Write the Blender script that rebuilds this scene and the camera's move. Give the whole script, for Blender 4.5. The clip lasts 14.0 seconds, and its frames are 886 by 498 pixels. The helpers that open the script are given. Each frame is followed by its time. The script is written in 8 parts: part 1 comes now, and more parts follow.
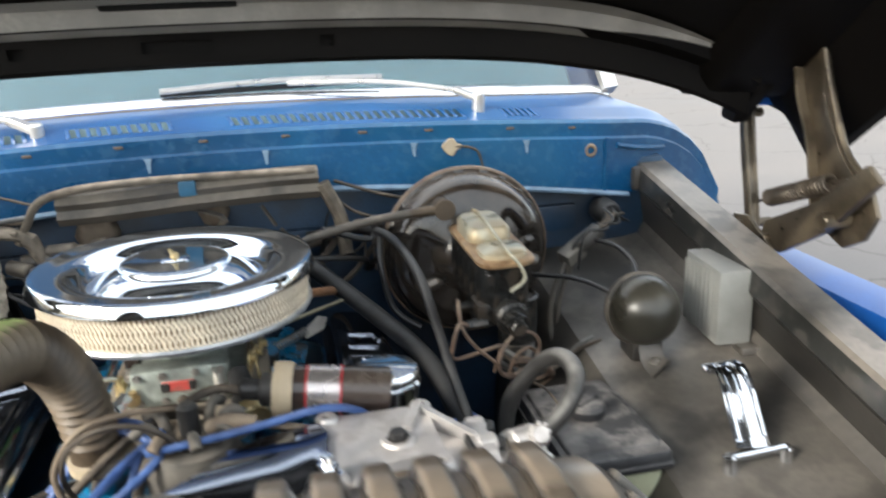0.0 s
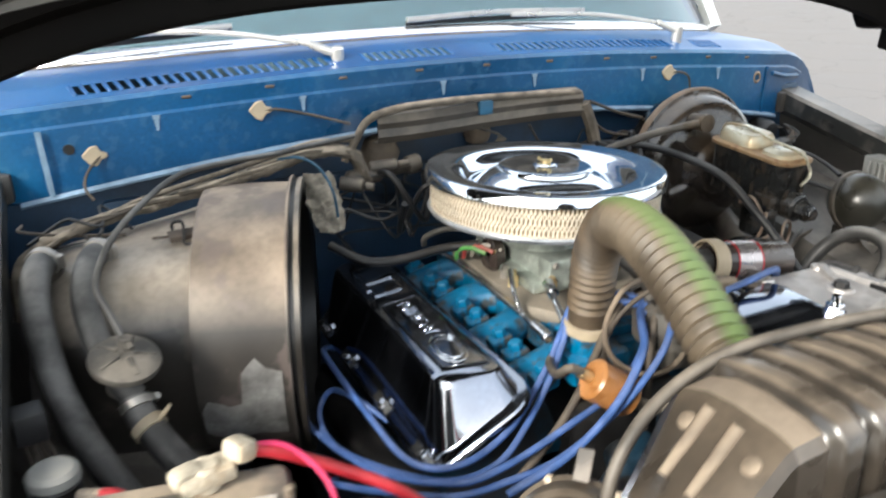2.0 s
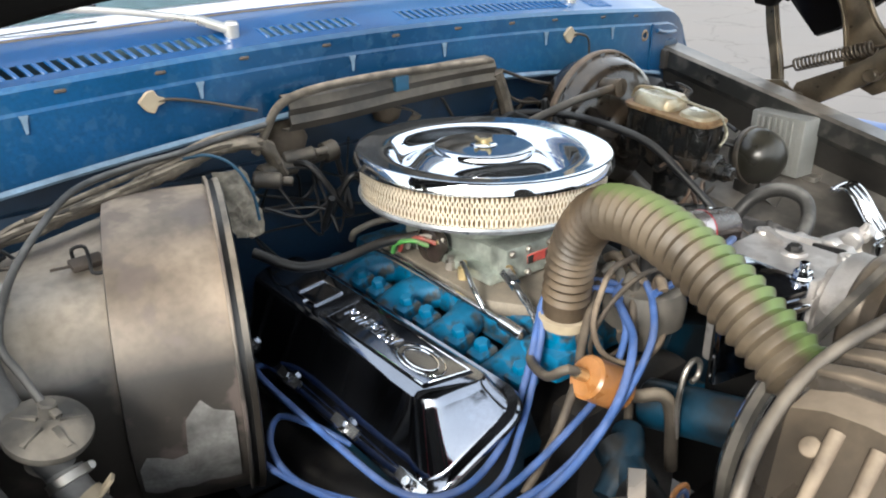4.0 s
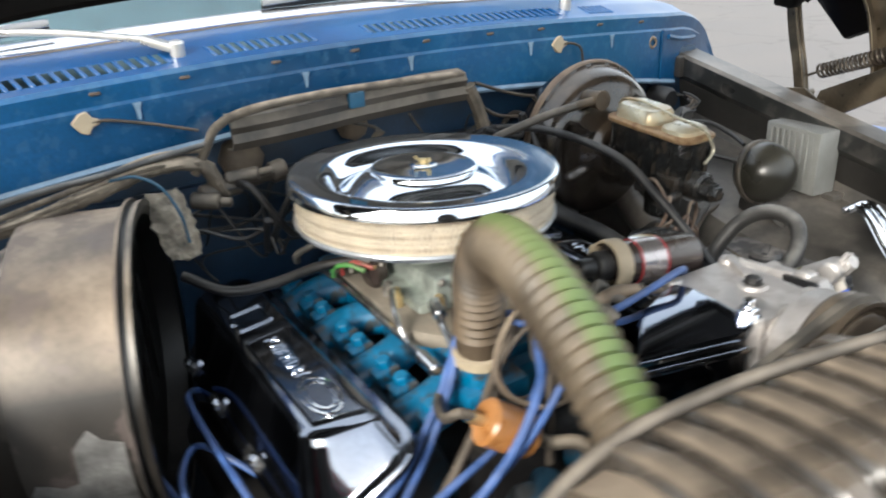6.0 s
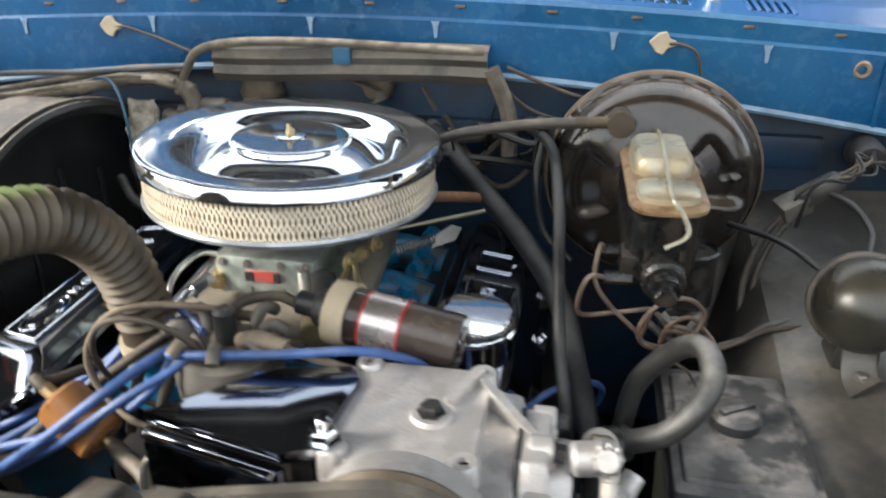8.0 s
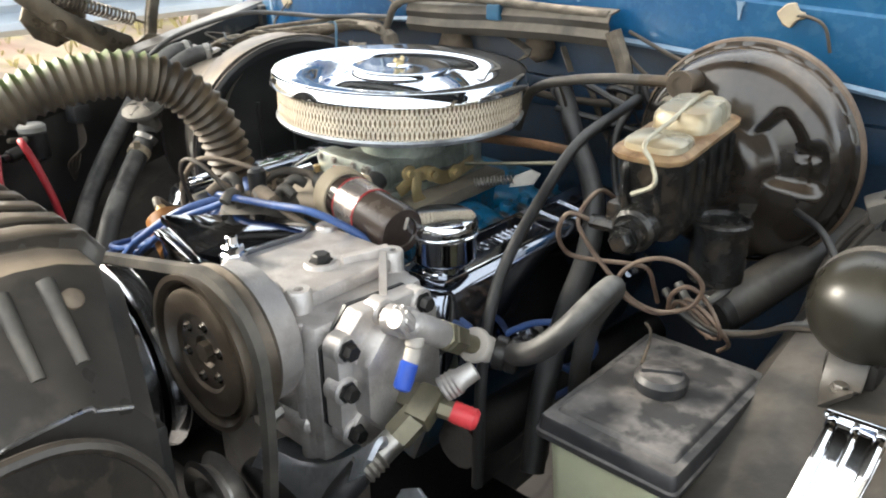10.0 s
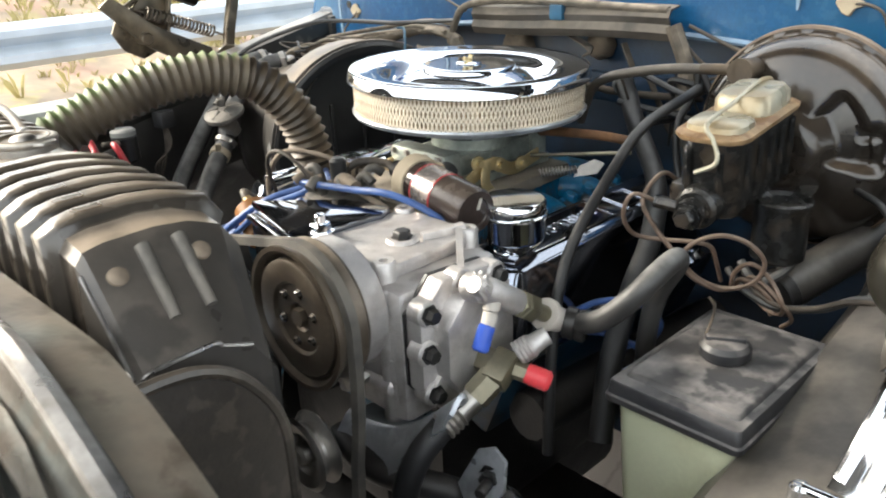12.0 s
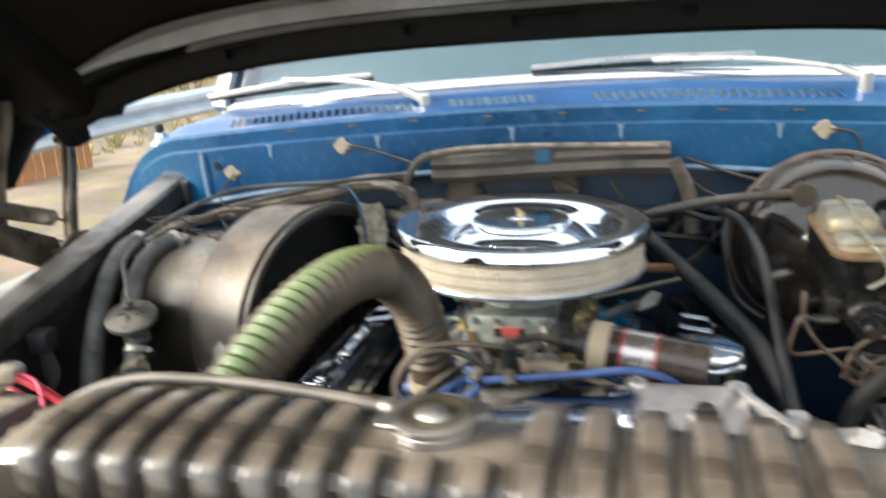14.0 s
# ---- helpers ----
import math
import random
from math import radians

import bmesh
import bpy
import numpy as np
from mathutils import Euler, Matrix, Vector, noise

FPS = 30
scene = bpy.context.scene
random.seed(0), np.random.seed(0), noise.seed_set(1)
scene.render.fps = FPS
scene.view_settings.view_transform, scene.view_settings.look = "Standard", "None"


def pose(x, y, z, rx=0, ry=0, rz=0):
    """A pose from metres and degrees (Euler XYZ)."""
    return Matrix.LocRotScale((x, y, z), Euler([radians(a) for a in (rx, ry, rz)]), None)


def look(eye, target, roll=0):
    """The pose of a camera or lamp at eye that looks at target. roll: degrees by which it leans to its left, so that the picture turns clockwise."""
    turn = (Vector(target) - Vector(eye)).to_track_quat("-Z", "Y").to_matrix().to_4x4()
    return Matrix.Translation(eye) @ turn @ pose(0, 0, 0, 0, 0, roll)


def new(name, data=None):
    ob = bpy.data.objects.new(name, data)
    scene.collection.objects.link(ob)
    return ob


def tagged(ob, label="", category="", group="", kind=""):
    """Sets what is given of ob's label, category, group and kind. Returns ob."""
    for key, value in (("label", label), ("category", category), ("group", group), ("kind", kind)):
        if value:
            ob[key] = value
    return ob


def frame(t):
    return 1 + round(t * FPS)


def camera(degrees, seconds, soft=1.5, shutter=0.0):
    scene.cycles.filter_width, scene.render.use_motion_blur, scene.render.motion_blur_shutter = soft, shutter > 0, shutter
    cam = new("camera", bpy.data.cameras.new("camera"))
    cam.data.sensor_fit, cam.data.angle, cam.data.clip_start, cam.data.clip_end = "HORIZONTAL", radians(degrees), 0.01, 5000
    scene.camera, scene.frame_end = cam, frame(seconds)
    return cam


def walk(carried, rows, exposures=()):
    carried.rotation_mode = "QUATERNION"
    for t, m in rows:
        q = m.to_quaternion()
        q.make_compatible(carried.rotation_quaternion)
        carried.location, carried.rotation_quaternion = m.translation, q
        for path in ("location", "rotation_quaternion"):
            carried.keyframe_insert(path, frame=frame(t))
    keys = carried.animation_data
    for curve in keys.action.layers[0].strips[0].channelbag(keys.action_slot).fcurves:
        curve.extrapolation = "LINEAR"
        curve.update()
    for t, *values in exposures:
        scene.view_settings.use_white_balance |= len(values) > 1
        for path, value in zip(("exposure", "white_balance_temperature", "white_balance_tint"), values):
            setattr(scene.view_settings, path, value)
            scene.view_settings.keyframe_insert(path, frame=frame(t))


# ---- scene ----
cam = camera(58.8, 14.0, 2.0, 0.5)
PATH = [
    (0, (0.109, -1.06, 1.387), (0.503, 0.81, 0.797), -2.4),
    (0.5, (-0.033, -0.999, 1.441), (0.395, 0.859, 0.837), -0.2),
    (1, (-0.203, -1.03, 1.443), (0.204, 0.826, 0.817), 0.5),
    (1.5, (-0.472, -0.975, 1.405), (0.177, 0.809, 0.775), -0.0),
    (2, (-0.672, -0.982, 1.379), (0.129, 0.71, 0.674), -0.4),
    (2.5, (-0.806, -1.018, 1.377), (0.102, 0.599, 0.628), -0.4),
    (3, (-0.829, -0.897, 1.4), (0.205, 0.639, 0.644), 0.2),
    (3.5, (-0.785, -0.809, 1.393), (0.338, 0.641, 0.594), -0.1),
    (3.7, (-0.768, -0.798, 1.392), (0.38, 0.626, 0.582), -0.4),
    (5.8, (-0.625, -0.831, 1.385), (0.404, 0.693, 0.596), -2.9),
    (6, (-0.54, -0.874, 1.389), (0.411, 0.697, 0.597), -2.8),
    (6.5, (-0.317, -0.956, 1.406), (0.409, 0.727, 0.606), -3.1),
    (7, (-0.111, -0.887, 1.406), (0.43, 0.859, 0.593), -0.1),
    (7.5, (0.077, -0.833, 1.373), (0.159, 0.985, 0.543), 0.2),
    (8, (0.302, -0.862, 1.368), (-0.009, 0.91, 0.494), 0.2),
    (8.5, (0.459, -0.802, 1.325), (-0.111, 0.905, 0.452), 1.5),
    (8.7, (0.525, -0.794, 1.313), (-0.212, 0.841, 0.429), 1.8),
    (10.8, (0.801, -0.787, 1.287), (-0.512, 0.506, 0.51), -2.1),
    (11, (0.798, -0.792, 1.286), (-0.52, 0.498, 0.512), -2.5),
    (11.5, (0.806, -0.813, 1.294), (-0.53, 0.466, 0.534), -2.9),
    (12, (0.805, -0.851, 1.276), (-0.548, 0.405, 0.507), -2.8),
    (12.5, (0.751, -0.926, 1.288), (-0.533, 0.393, 0.506), -2.8),
    (13, (0.6, -1.064, 1.305), (-0.369, 0.53, 0.586), -2.5),
    (13.5, (0.393, -1.064, 1.334), (-0.222, 0.715, 0.657), -3.3),
    (14, (0.155, -1.093, 1.356), (-0.37, 0.756, 0.803), -4.0),
]
walk(cam, [(t, look(eye, target, roll)) for t, eye, target, roll in PATH], [(0.0, 1.45, 6130, 6), (1.0, 1.50, 6120, 6), (1.5, 1.45, 6110, 6), (2.5, 1.25, 6070, 6), (3.5, 1.26, 6060, 6), (6.0, 1.22, 6060, 6), (7.0, 1.28, 6080, 6), (7.5, 1.36, 6100, 6), (8.0, 1.48, 6150, 6), (8.5, 1.59, 6180, 6), (11.0, 1.91, 6460, 6), (12.5, 1.70, 6320, 6), (13.0, 1.42, 6080, 6), (14.0, 1.36, 6150, 6)])

# ---- light ----
world = bpy.data.worlds.new("sky")
scene.world = world
world.use_nodes = True
wn = world.node_tree
sky = wn.nodes.new("ShaderNodeTexSky")
sky.sky_type = "NISHITA"
sky.sun_disc = False
sky.sun_elevation = radians(28)
sky.sun_rotation = radians(245)
sky.air_density, sky.dust_density = 1.0, 3.5
bg = wn.nodes["Background"]
haze = wn.nodes.new("ShaderNodeMix")
haze.data_type = "RGBA"
haze.inputs[0].default_value, haze.inputs[7].default_value = 0.62, (8.4, 8.3, 8.1, 1)
wn.links.new(sky.outputs[0], haze.inputs[6])
wn.links.new(haze.outputs[2], bg.inputs[0])
bg.inputs[1].default_value = 0.15
sun_data = bpy.data.lights.new("sun", "SUN")
sun_data.energy, sun_data.angle, sun_data.color = 2.5, radians(18), (1.0, 0.91, 0.80)
sun = new("sun", sun_data)
SUN_AZ, SUN_EL = radians(245), radians(28)
sun_from = Vector((math.sin(SUN_AZ) * math.cos(SUN_EL), math.cos(SUN_AZ) * math.cos(SUN_EL), math.sin(SUN_EL)))
sun.rotation_euler = sun_from.to_track_quat("Z", "Y").to_euler()


# ---- materials ----
DUST = (0.30, 0.25, 0.19)


def material(name, col, rough=0.5, metal=0.0, var=0.25, scale=25.0, fine=180.0, bump=0.1, dust=0.0, dust_col=DUST, coat=0.0,
             stain=None, stain_amount=0.0, stain_scale=9.0, per_object=0.0, dust_rough=0.8, patch=None, patch_amount=0.8, patch_scale=12.0, spec=0.5, dust_side=0.08, dust_lo=0.0):
    """Grain at two scales, dust on upward faces that can also paint light there, blotches with a shape of their own."""
    m = bpy.data.materials.new(name)
    m.use_nodes = True
    nt = m.node_tree
    n, ln = nt.nodes, nt.links.new
    b = n["Principled BSDF"]
    co = n.new("ShaderNodeTexCoord")

    def noise_at(sc, detail=5.0):
        t = n.new("ShaderNodeTexNoise")
        t.inputs["Scale"].default_value, t.inputs["Detail"].default_value = sc, detail
        ln(co.outputs["Object"], t.inputs["Vector"])
        return t.outputs["Fac"]

    def remap(src, a0, a1, b0, b1):
        r = n.new("ShaderNodeMapRange")
        r.inputs[1].default_value, r.inputs[2].default_value, r.inputs[3].default_value, r.inputs[4].default_value = a0, a1, b0, b1
        ln(src, r.inputs[0])
        return r.outputs[0]

    def times(p, q):
        r = n.new("ShaderNodeMath")
        r.operation = "MULTIPLY"
        ln(p, r.inputs[0])
        if isinstance(q, float):
            r.inputs[1].default_value = q
        else:
            ln(q, r.inputs[1])
        return r.outputs[0]

    def mix(f, p, q):
        r = n.new("ShaderNodeMix")
        r.data_type = "RGBA"
        ln(f, r.inputs[0])
        for i, v in ((6, p), (7, q)):
            if isinstance(v, tuple):
                r.inputs[i].default_value = (*v, 1)
            else:
                ln(v, r.inputs[i])
        return r.outputs[2]

    big, small = noise_at(scale), noise_at(fine, 3.0)
    lo, hi = tuple(max(0, c * (1 - var)) for c in col), tuple(min(1, c * (1 + var)) for c in col)
    out = mix(remap(big, 0.3, 0.7, 0, 1), lo, hi)
    out = mix(times(remap(small, 0.35, 0.7, 0, 1), 0.5), out, tuple(c * (1 - 0.6 * var) for c in col))
    if per_object:
        info = n.new("ShaderNodeObjectInfo")
        out = mix(times(info.outputs["Random"], per_object), out, tuple(c * 0.55 for c in col))
    rough_out = remap(big, 0.3, 0.7, max(0.02, rough * 0.8), min(1.0, rough * 1.25))
    metal_out = None
    if stain:
        s = times(remap(noise_at(stain_scale, 8.0), 0.5, 0.62, 0, 1), float(stain_amount))
        out = mix(s, out, stain)
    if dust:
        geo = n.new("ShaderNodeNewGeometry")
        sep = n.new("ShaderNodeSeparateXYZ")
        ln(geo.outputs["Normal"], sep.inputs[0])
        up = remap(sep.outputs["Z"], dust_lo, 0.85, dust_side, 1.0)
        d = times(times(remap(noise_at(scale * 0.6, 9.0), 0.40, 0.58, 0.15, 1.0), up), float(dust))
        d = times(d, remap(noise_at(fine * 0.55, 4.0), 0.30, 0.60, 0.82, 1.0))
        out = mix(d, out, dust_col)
        r = n.new("ShaderNodeMix")
        ln(d, r.inputs[0])
        ln(rough_out, r.inputs[2])
        r.inputs[3].default_value = dust_rough
        rough_out = r.outputs[0]
        if metal:
            r = n.new("ShaderNodeMix")
            ln(d, r.inputs[0])
            r.inputs[2].default_value, r.inputs[3].default_value = metal, 0.0
            metal_out = r.outputs[0]
    if patch:
        s = times(remap(noise_at(patch_scale, 6.0), 0.54, 0.60, 0, 1), float(patch_amount))
        out = mix(s, out, patch)
    ln(out, b.inputs["Base Color"])
    ln(rough_out, b.inputs["Roughness"])
    b.inputs["Metallic"].default_value = metal
    b.inputs["Specular IOR Level"].default_value = spec
    if metal_out:
        ln(metal_out, b.inputs["Metallic"])
    if coat:
        b.inputs["Coat Weight"].default_value, b.inputs["Coat Roughness"].default_value = coat, 0.08
    if bump:
        bp = n.new("ShaderNodeBump")
        bp.inputs["Strength"].default_value, bp.inputs["Distance"].default_value = bump, 0.002
        ln(small, bp.inputs["Height"])
        ln(bp.outputs[0], b.inputs["Normal"])
    return m


M = dict(
    blue=material("blue_car_paint", (0.006, 0.068, 0.28), 0.34, var=0.25, scale=6, bump=0.03, coat=0.15, dust=0.04, spec=0.35),
    cowl=material("dusty_blue_paint", (0.003, 0.052, 0.140), 0.30, var=0.45, scale=5, bump=0.04, coat=0.15, spec=0.4, dust=0.08, dust_col=(0.13, 0.20, 0.27), stain=(0.010, 0.105, 0.205), stain_amount=0.4, stain_scale=3, patch=(0.08, 0.17, 0.26), patch_amount=0.16, patch_scale=60),
    cowl_top=material("blue_cowl_paint", (0.003, 0.050, 0.165), 0.32, var=0.35, scale=5, bump=0.04, coat=0.10, spec=0.35, dust=0.04, dust_col=(0.13, 0.20, 0.30), stain=(0.006, 0.075, 0.19), stain_amount=0.4, stain_scale=3),
    firewall=material("grimy_blue_firewall", (0.008, 0.032, 0.070), 0.45, var=0.5, scale=8, dust=0.25, dust_col=(0.10, 0.09, 0.08), stain=(0.008, 0.012, 0.018), stain_amount=0.7, stain_scale=5),
    gunmetal=material("mottled_worn_rail_paint", (0.036, 0.037, 0.033), 0.32, metal=0.25, var=0.5, scale=12, bump=0.15, dust=0.65, dust_lo=0.55, dust_side=0.02, dust_col=(0.21, 0.17, 0.13), dust_rough=0.5, stain=(0.13, 0.145, 0.13), stain_amount=0.6, stain_scale=10, patch=(0.045, 0.033, 0.024), patch_amount=0.6, patch_scale=22),
    edge=material("bare_worn_edge", (0.36, 0.35, 0.34), 0.28, metal=0.8, var=0.5, scale=30, bump=0.1, dust=0.1, stain=(0.08, 0.07, 0.06), stain_amount=0.6, stain_scale=22),
    pale_blue=material("chipped_pale_paint", (0.16, 0.24, 0.33), 0.5, var=0.35, scale=30, bump=0.05),
    rust=material("rusty_tan_rubber", (0.085, 0.066, 0.052), 0.8, var=0.4, scale=40),
    heat_rust=material("rusty_heat_tube", (0.17, 0.085, 0.04), 0.7, var=0.5, scale=40),
    tape=material("silver_tape", (0.30, 0.295, 0.285), 0.38, metal=0.6, var=0.45, scale=40, bump=0.4, dust=0.3),
    tyre=material("tyre_rubber", (0.02, 0.02, 0.02), 0.8, var=0.2),
    black=material("satin_black_paint", (0.010, 0.010, 0.010), 0.36, var=0.4, bump=0.08, dust=0.22, dust_col=(0.14, 0.12, 0.10)),
    # Black of the hood underside; also paints shade in vent slots and under the rail.
    hood=material("hood_and_shade_black", (0.0045, 0.0038, 0.0033), 0.5, var=0.4, scale=7, bump=0.05, dust=0.03, spec=0.08),
    # Grey that paints the dull reflection on the black hood rib.
    hood_reflection=material("hood_reflection_grey", (0.19, 0.178, 0.158), 0.6, var=0.3, scale=14, bump=0.05, stain=(0.11, 0.10, 0.085), stain_amount=0.5, stain_scale=9),
    apron=material("dusty_black_apron", (0.014, 0.0135, 0.013), 0.40, var=0.5, scale=9, dust=0.62, dust_side=0.20, dust_col=(0.23, 0.205, 0.175), dust_rough=0.36, patch=(0.034, 0.031, 0.028), patch_amount=0.4, patch_scale=9),
    flange=material("worn_grey_flange", (0.019, 0.020, 0.019), 0.32, var=0.4, scale=7, dust=0.75, dust_lo=0.45, dust_side=0.03, dust_col=(0.29, 0.25, 0.21), dust_rough=0.5, patch=(0.012, 0.012, 0.013), patch_amount=0.4, patch_scale=14, stain=(0.14, 0.125, 0.11), stain_amount=0.3, stain_scale=30),
    chrome=material("chrome", (0.80, 0.82, 0.85), 0.07, metal=1.0, var=0.03, bump=0.0, dust=0.0),
    chrome_lid=material("hazy_chrome", (0.70, 0.75, 0.82), 0.05, metal=1.0, var=0.05, scale=9, bump=0.0, dust=0.05, dust_col=(0.36, 0.35, 0.33), dust_rough=0.3),
    # Chrome with the dark surroundings it mirrors put into its base colour.
    chrome_dark=material("dark_reflection_chrome", (0.215, 0.235, 0.28), 0.075, metal=1.0, var=0.12, scale=14, bump=0.008, dust=0.03, dust_rough=0.3),
    chrome_dusty=material("dusty_chrome", (0.72, 0.73, 0.75), 0.10, metal=1.0, var=0.1, scale=20, bump=0.02, dust=0.10),
    pulley_brown=material("brown_dusty_steel", (0.095, 0.076, 0.058), 0.40, metal=0.5, var=0.4, scale=25, bump=0.1, dust=0.5, dust_side=0.30, dust_col=(0.20, 0.16, 0.115), dust_rough=0.55),
    hinge=material("brown_steel_hinge", (0.10, 0.080, 0.056), 0.32, metal=0.55, var=0.5, scale=24, bump=0.08, dust=0.35, dust_col=(0.17, 0.14, 0.10), dust_rough=0.5, stain=(0.22, 0.175, 0.12), stain_amount=0.5, stain_scale=18),
    primer=material("faded_pale_primer", (0.36, 0.37, 0.33), 0.42, var=0.25, scale=6, bump=0.05, stain=(0.20, 0.24, 0.22), stain_amount=0.7, stain_scale=8, patch=(0.28, 0.19, 0.14), patch_amount=0.4, patch_scale=5),
    insul=material("torn_grey_insulation", (0.36, 0.315, 0.25), 0.9, var=0.8, scale=40, bump=0.8, dust=0.2, patch=(0.13, 0.11, 0.085), patch_amount=0.6, patch_scale=30),
    olive=material("olive_brown_fitting", (0.22, 0.20, 0.14), 0.38, metal=0.7, var=0.3, scale=40, bump=0.05, dust=0.15),
    steel=material("dull_steel", (0.42, 0.40, 0.37), 0.42, metal=1.0, var=0.3, dust=0.25),
    zinc=material("yellow_zinc", (0.62, 0.50, 0.27), 0.4, metal=0.8, var=0.3, dust=0.25),
    alloy=material("cast_aluminium", (0.60, 0.575, 0.555), 0.44, metal=0.75, var=0.16, scale=40, fine=420, bump=0.4, dust=0.3, dust_side=0.2, dust_col=(0.44, 0.40, 0.375), dust_rough=0.6, stain=(0.30, 0.27, 0.25), stain_amount=0.5, stain_scale=30),
    carb=material("greenish_zinc_casting", (0.40, 0.44, 0.40), 0.45, metal=0.6, var=0.35, scale=50, bump=0.2, dust=0.2),
    manifold=material("dusty_grey_manifold", (0.24, 0.21, 0.17), 0.7, metal=0.3, var=0.35, dust=0.5),
    engine=material("engine_blue_paint", (0.002, 0.155, 0.32), 0.36, var=0.45, scale=25, bump=0.2, dust=0.10, stain=(0.012, 0.022, 0.028), stain_amount=0.92, stain_scale=34, patch=(0.10, 0.085, 0.065), patch_amount=0.45, patch_scale=45),
    engine_dark=material("oily_blue_black_paint", (0.002, 0.028, 0.055), 0.35, var=0.5, scale=25, bump=0.2, dust=0.06, stain=(0.006, 0.008, 0.010), stain_amount=0.9, stain_scale=14),
    iron=material("oily_dark_iron", (0.010, 0.010, 0.011), 0.42, var=0.5, bump=0.25, dust=0.08),
    rubber=material("black_rubber_hose", (0.011, 0.011, 0.012), 0.46, var=0.35, bump=0.12, dust=0.25, dust_col=(0.16, 0.155, 0.145)),
    rubber_grey=material("greyed_rubber_hose", (0.032, 0.031, 0.030), 0.5, var=0.3, bump=0.12, dust=0.7, dust_col=(0.25, 0.24, 0.225), dust_rough=0.6),
    hose_faded=material("dust_faded_hose", (0.026, 0.025, 0.024), 0.5, var=0.3, bump=0.12, dust=0.85, dust_lo=0.25, dust_side=0.04, dust_col=(0.27, 0.26, 0.245), dust_rough=0.6),
    hose_brown=material("grey_brown_hose", (0.040, 0.034, 0.028), 0.5, var=0.35, bump=0.12, dust=0.75, dust_col=(0.24, 0.205, 0.165), dust_rough=0.6),
    baffle=material("dusty_black_rubber_sheet", (0.022, 0.019, 0.016), 0.42, var=0.5, scale=14, bump=0.15, dust=0.6, dust_side=0.30, dust_col=(0.17, 0.14, 0.11), dust_rough=0.5, patch=(0.11, 0.09, 0.07), patch_amount=0.3, patch_scale=45),
    channel=material("dirty_brown_trim", (0.045, 0.038, 0.031), 0.5, var=0.4, scale=30, bump=0.15, dust=0.65, dust_col=(0.27, 0.225, 0.17), dust_rough=0.6),
    rubber_dusty=material("dusty_rubber_hose", (0.045, 0.032, 0.020), 0.5, var=0.45, bump=0.15, dust=0.72, dust_side=0.15, dust_col=(0.175, 0.125, 0.075), dust_rough=0.55),
    tank=material("dusty_black_tank", (0.020, 0.0175, 0.015), 0.25, var=0.5, scale=14, bump=0.06, dust=0.90, dust_lo=0.52, dust_side=0.10, coat=0.3, dust_col=(0.31, 0.25, 0.19), dust_rough=0.36, stain=(0.060, 0.051, 0.043), stain_amount=0.6, stain_scale=16),
    tank_end=material("scuffed_charcoal_paint", (0.040, 0.037, 0.034), 0.30, var=0.5, scale=10, bump=0.06, dust=0.45, dust_lo=0.3, dust_side=0.1, dust_col=(0.20, 0.165, 0.13), dust_rough=0.36, patch=(0.016, 0.015, 0.014), patch_amount=0.6, patch_scale=15),
    tank_dusty=material("dust_browned_paint", (0.030, 0.025, 0.020), 0.28, var=0.5, scale=10, bump=0.06, dust=0.70, dust_lo=0.45, dust_side=0.05, dust_col=(0.20, 0.155, 0.11), dust_rough=0.40, patch=(0.030, 0.025, 0.020), patch_amount=0.4, patch_scale=18),
    # Heater dust is extra pale on top to paint skylight; the front stays dark.
    heater=material("dusty_top_lit_heater_case", (0.011, 0.010, 0.009), 0.34, var=0.3, scale=5, bump=0.04, dust=0.95, dust_lo=0.34, dust_side=0.02, dust_col=(0.68, 0.575, 0.46), dust_rough=0.46, patch=(0.22, 0.185, 0.15), patch_amount=0.25, patch_scale=8),
    heater_band=material("scuffed_dusty_top_lit_band", (0.034, 0.032, 0.030), 0.42, metal=0.1, var=0.3, scale=5, bump=0.04, dust=0.95, dust_lo=0.32, dust_side=0.03, dust_col=(0.62, 0.49, 0.37), dust_rough=0.58, patch=(0.15, 0.12, 0.11), patch_amount=0.55, patch_scale=17),
    ball=material("satin_olive_black", (0.018, 0.017, 0.013), 0.28, var=0.3, scale=12, bump=0.06, dust=0.38, dust_lo=0.2, dust_side=0.06, dust_col=(0.19, 0.17, 0.13), dust_rough=0.40),
    booster_rim=material("rust_brown_rim", (0.11, 0.075, 0.05), 0.5, var=0.5, scale=30, bump=0.2, dust=0.6, dust_col=(0.36, 0.27, 0.19), dust_rough=0.6),
    booster=material("brown_dusty_booster", (0.014, 0.012, 0.0105), 0.20, var=0.4, scale=8, bump=0.05, dust=0.5, coat=0.3, dust_col=(0.24, 0.17, 0.11), dust_rough=0.28, patch=(0.010, 0.009, 0.008), patch_amount=0.5, patch_scale=9),
    paper=material("filter_paper", (0.52, 0.40, 0.26), 0.9, var=0.3, scale=30, bump=0.1),
    wire_mesh=material("pale_wire_mesh", (0.82, 0.72, 0.56), 0.55, metal=0.1, var=0.2),
    wire_blue=material("blue_ignition_lead", (0.050, 0.108, 0.30), 0.38, var=0.3, scale=40, bump=0.03, dust=0.2, dust_col=(0.26, 0.26, 0.30)),
    wire_red=material("red_cable", (0.46, 0.022, 0.035), 0.4, var=0.2, bump=0.03, dust=0.1),
    wire_pink=material("pink_wire", (0.60, 0.035, 0.12), 0.4, var=0.2, bump=0.03),
    wire_dusty=material("dusty_wire", (0.045, 0.036, 0.028), 0.7, var=0.5, dust=0.5, dust_col=(0.24, 0.19, 0.14)),
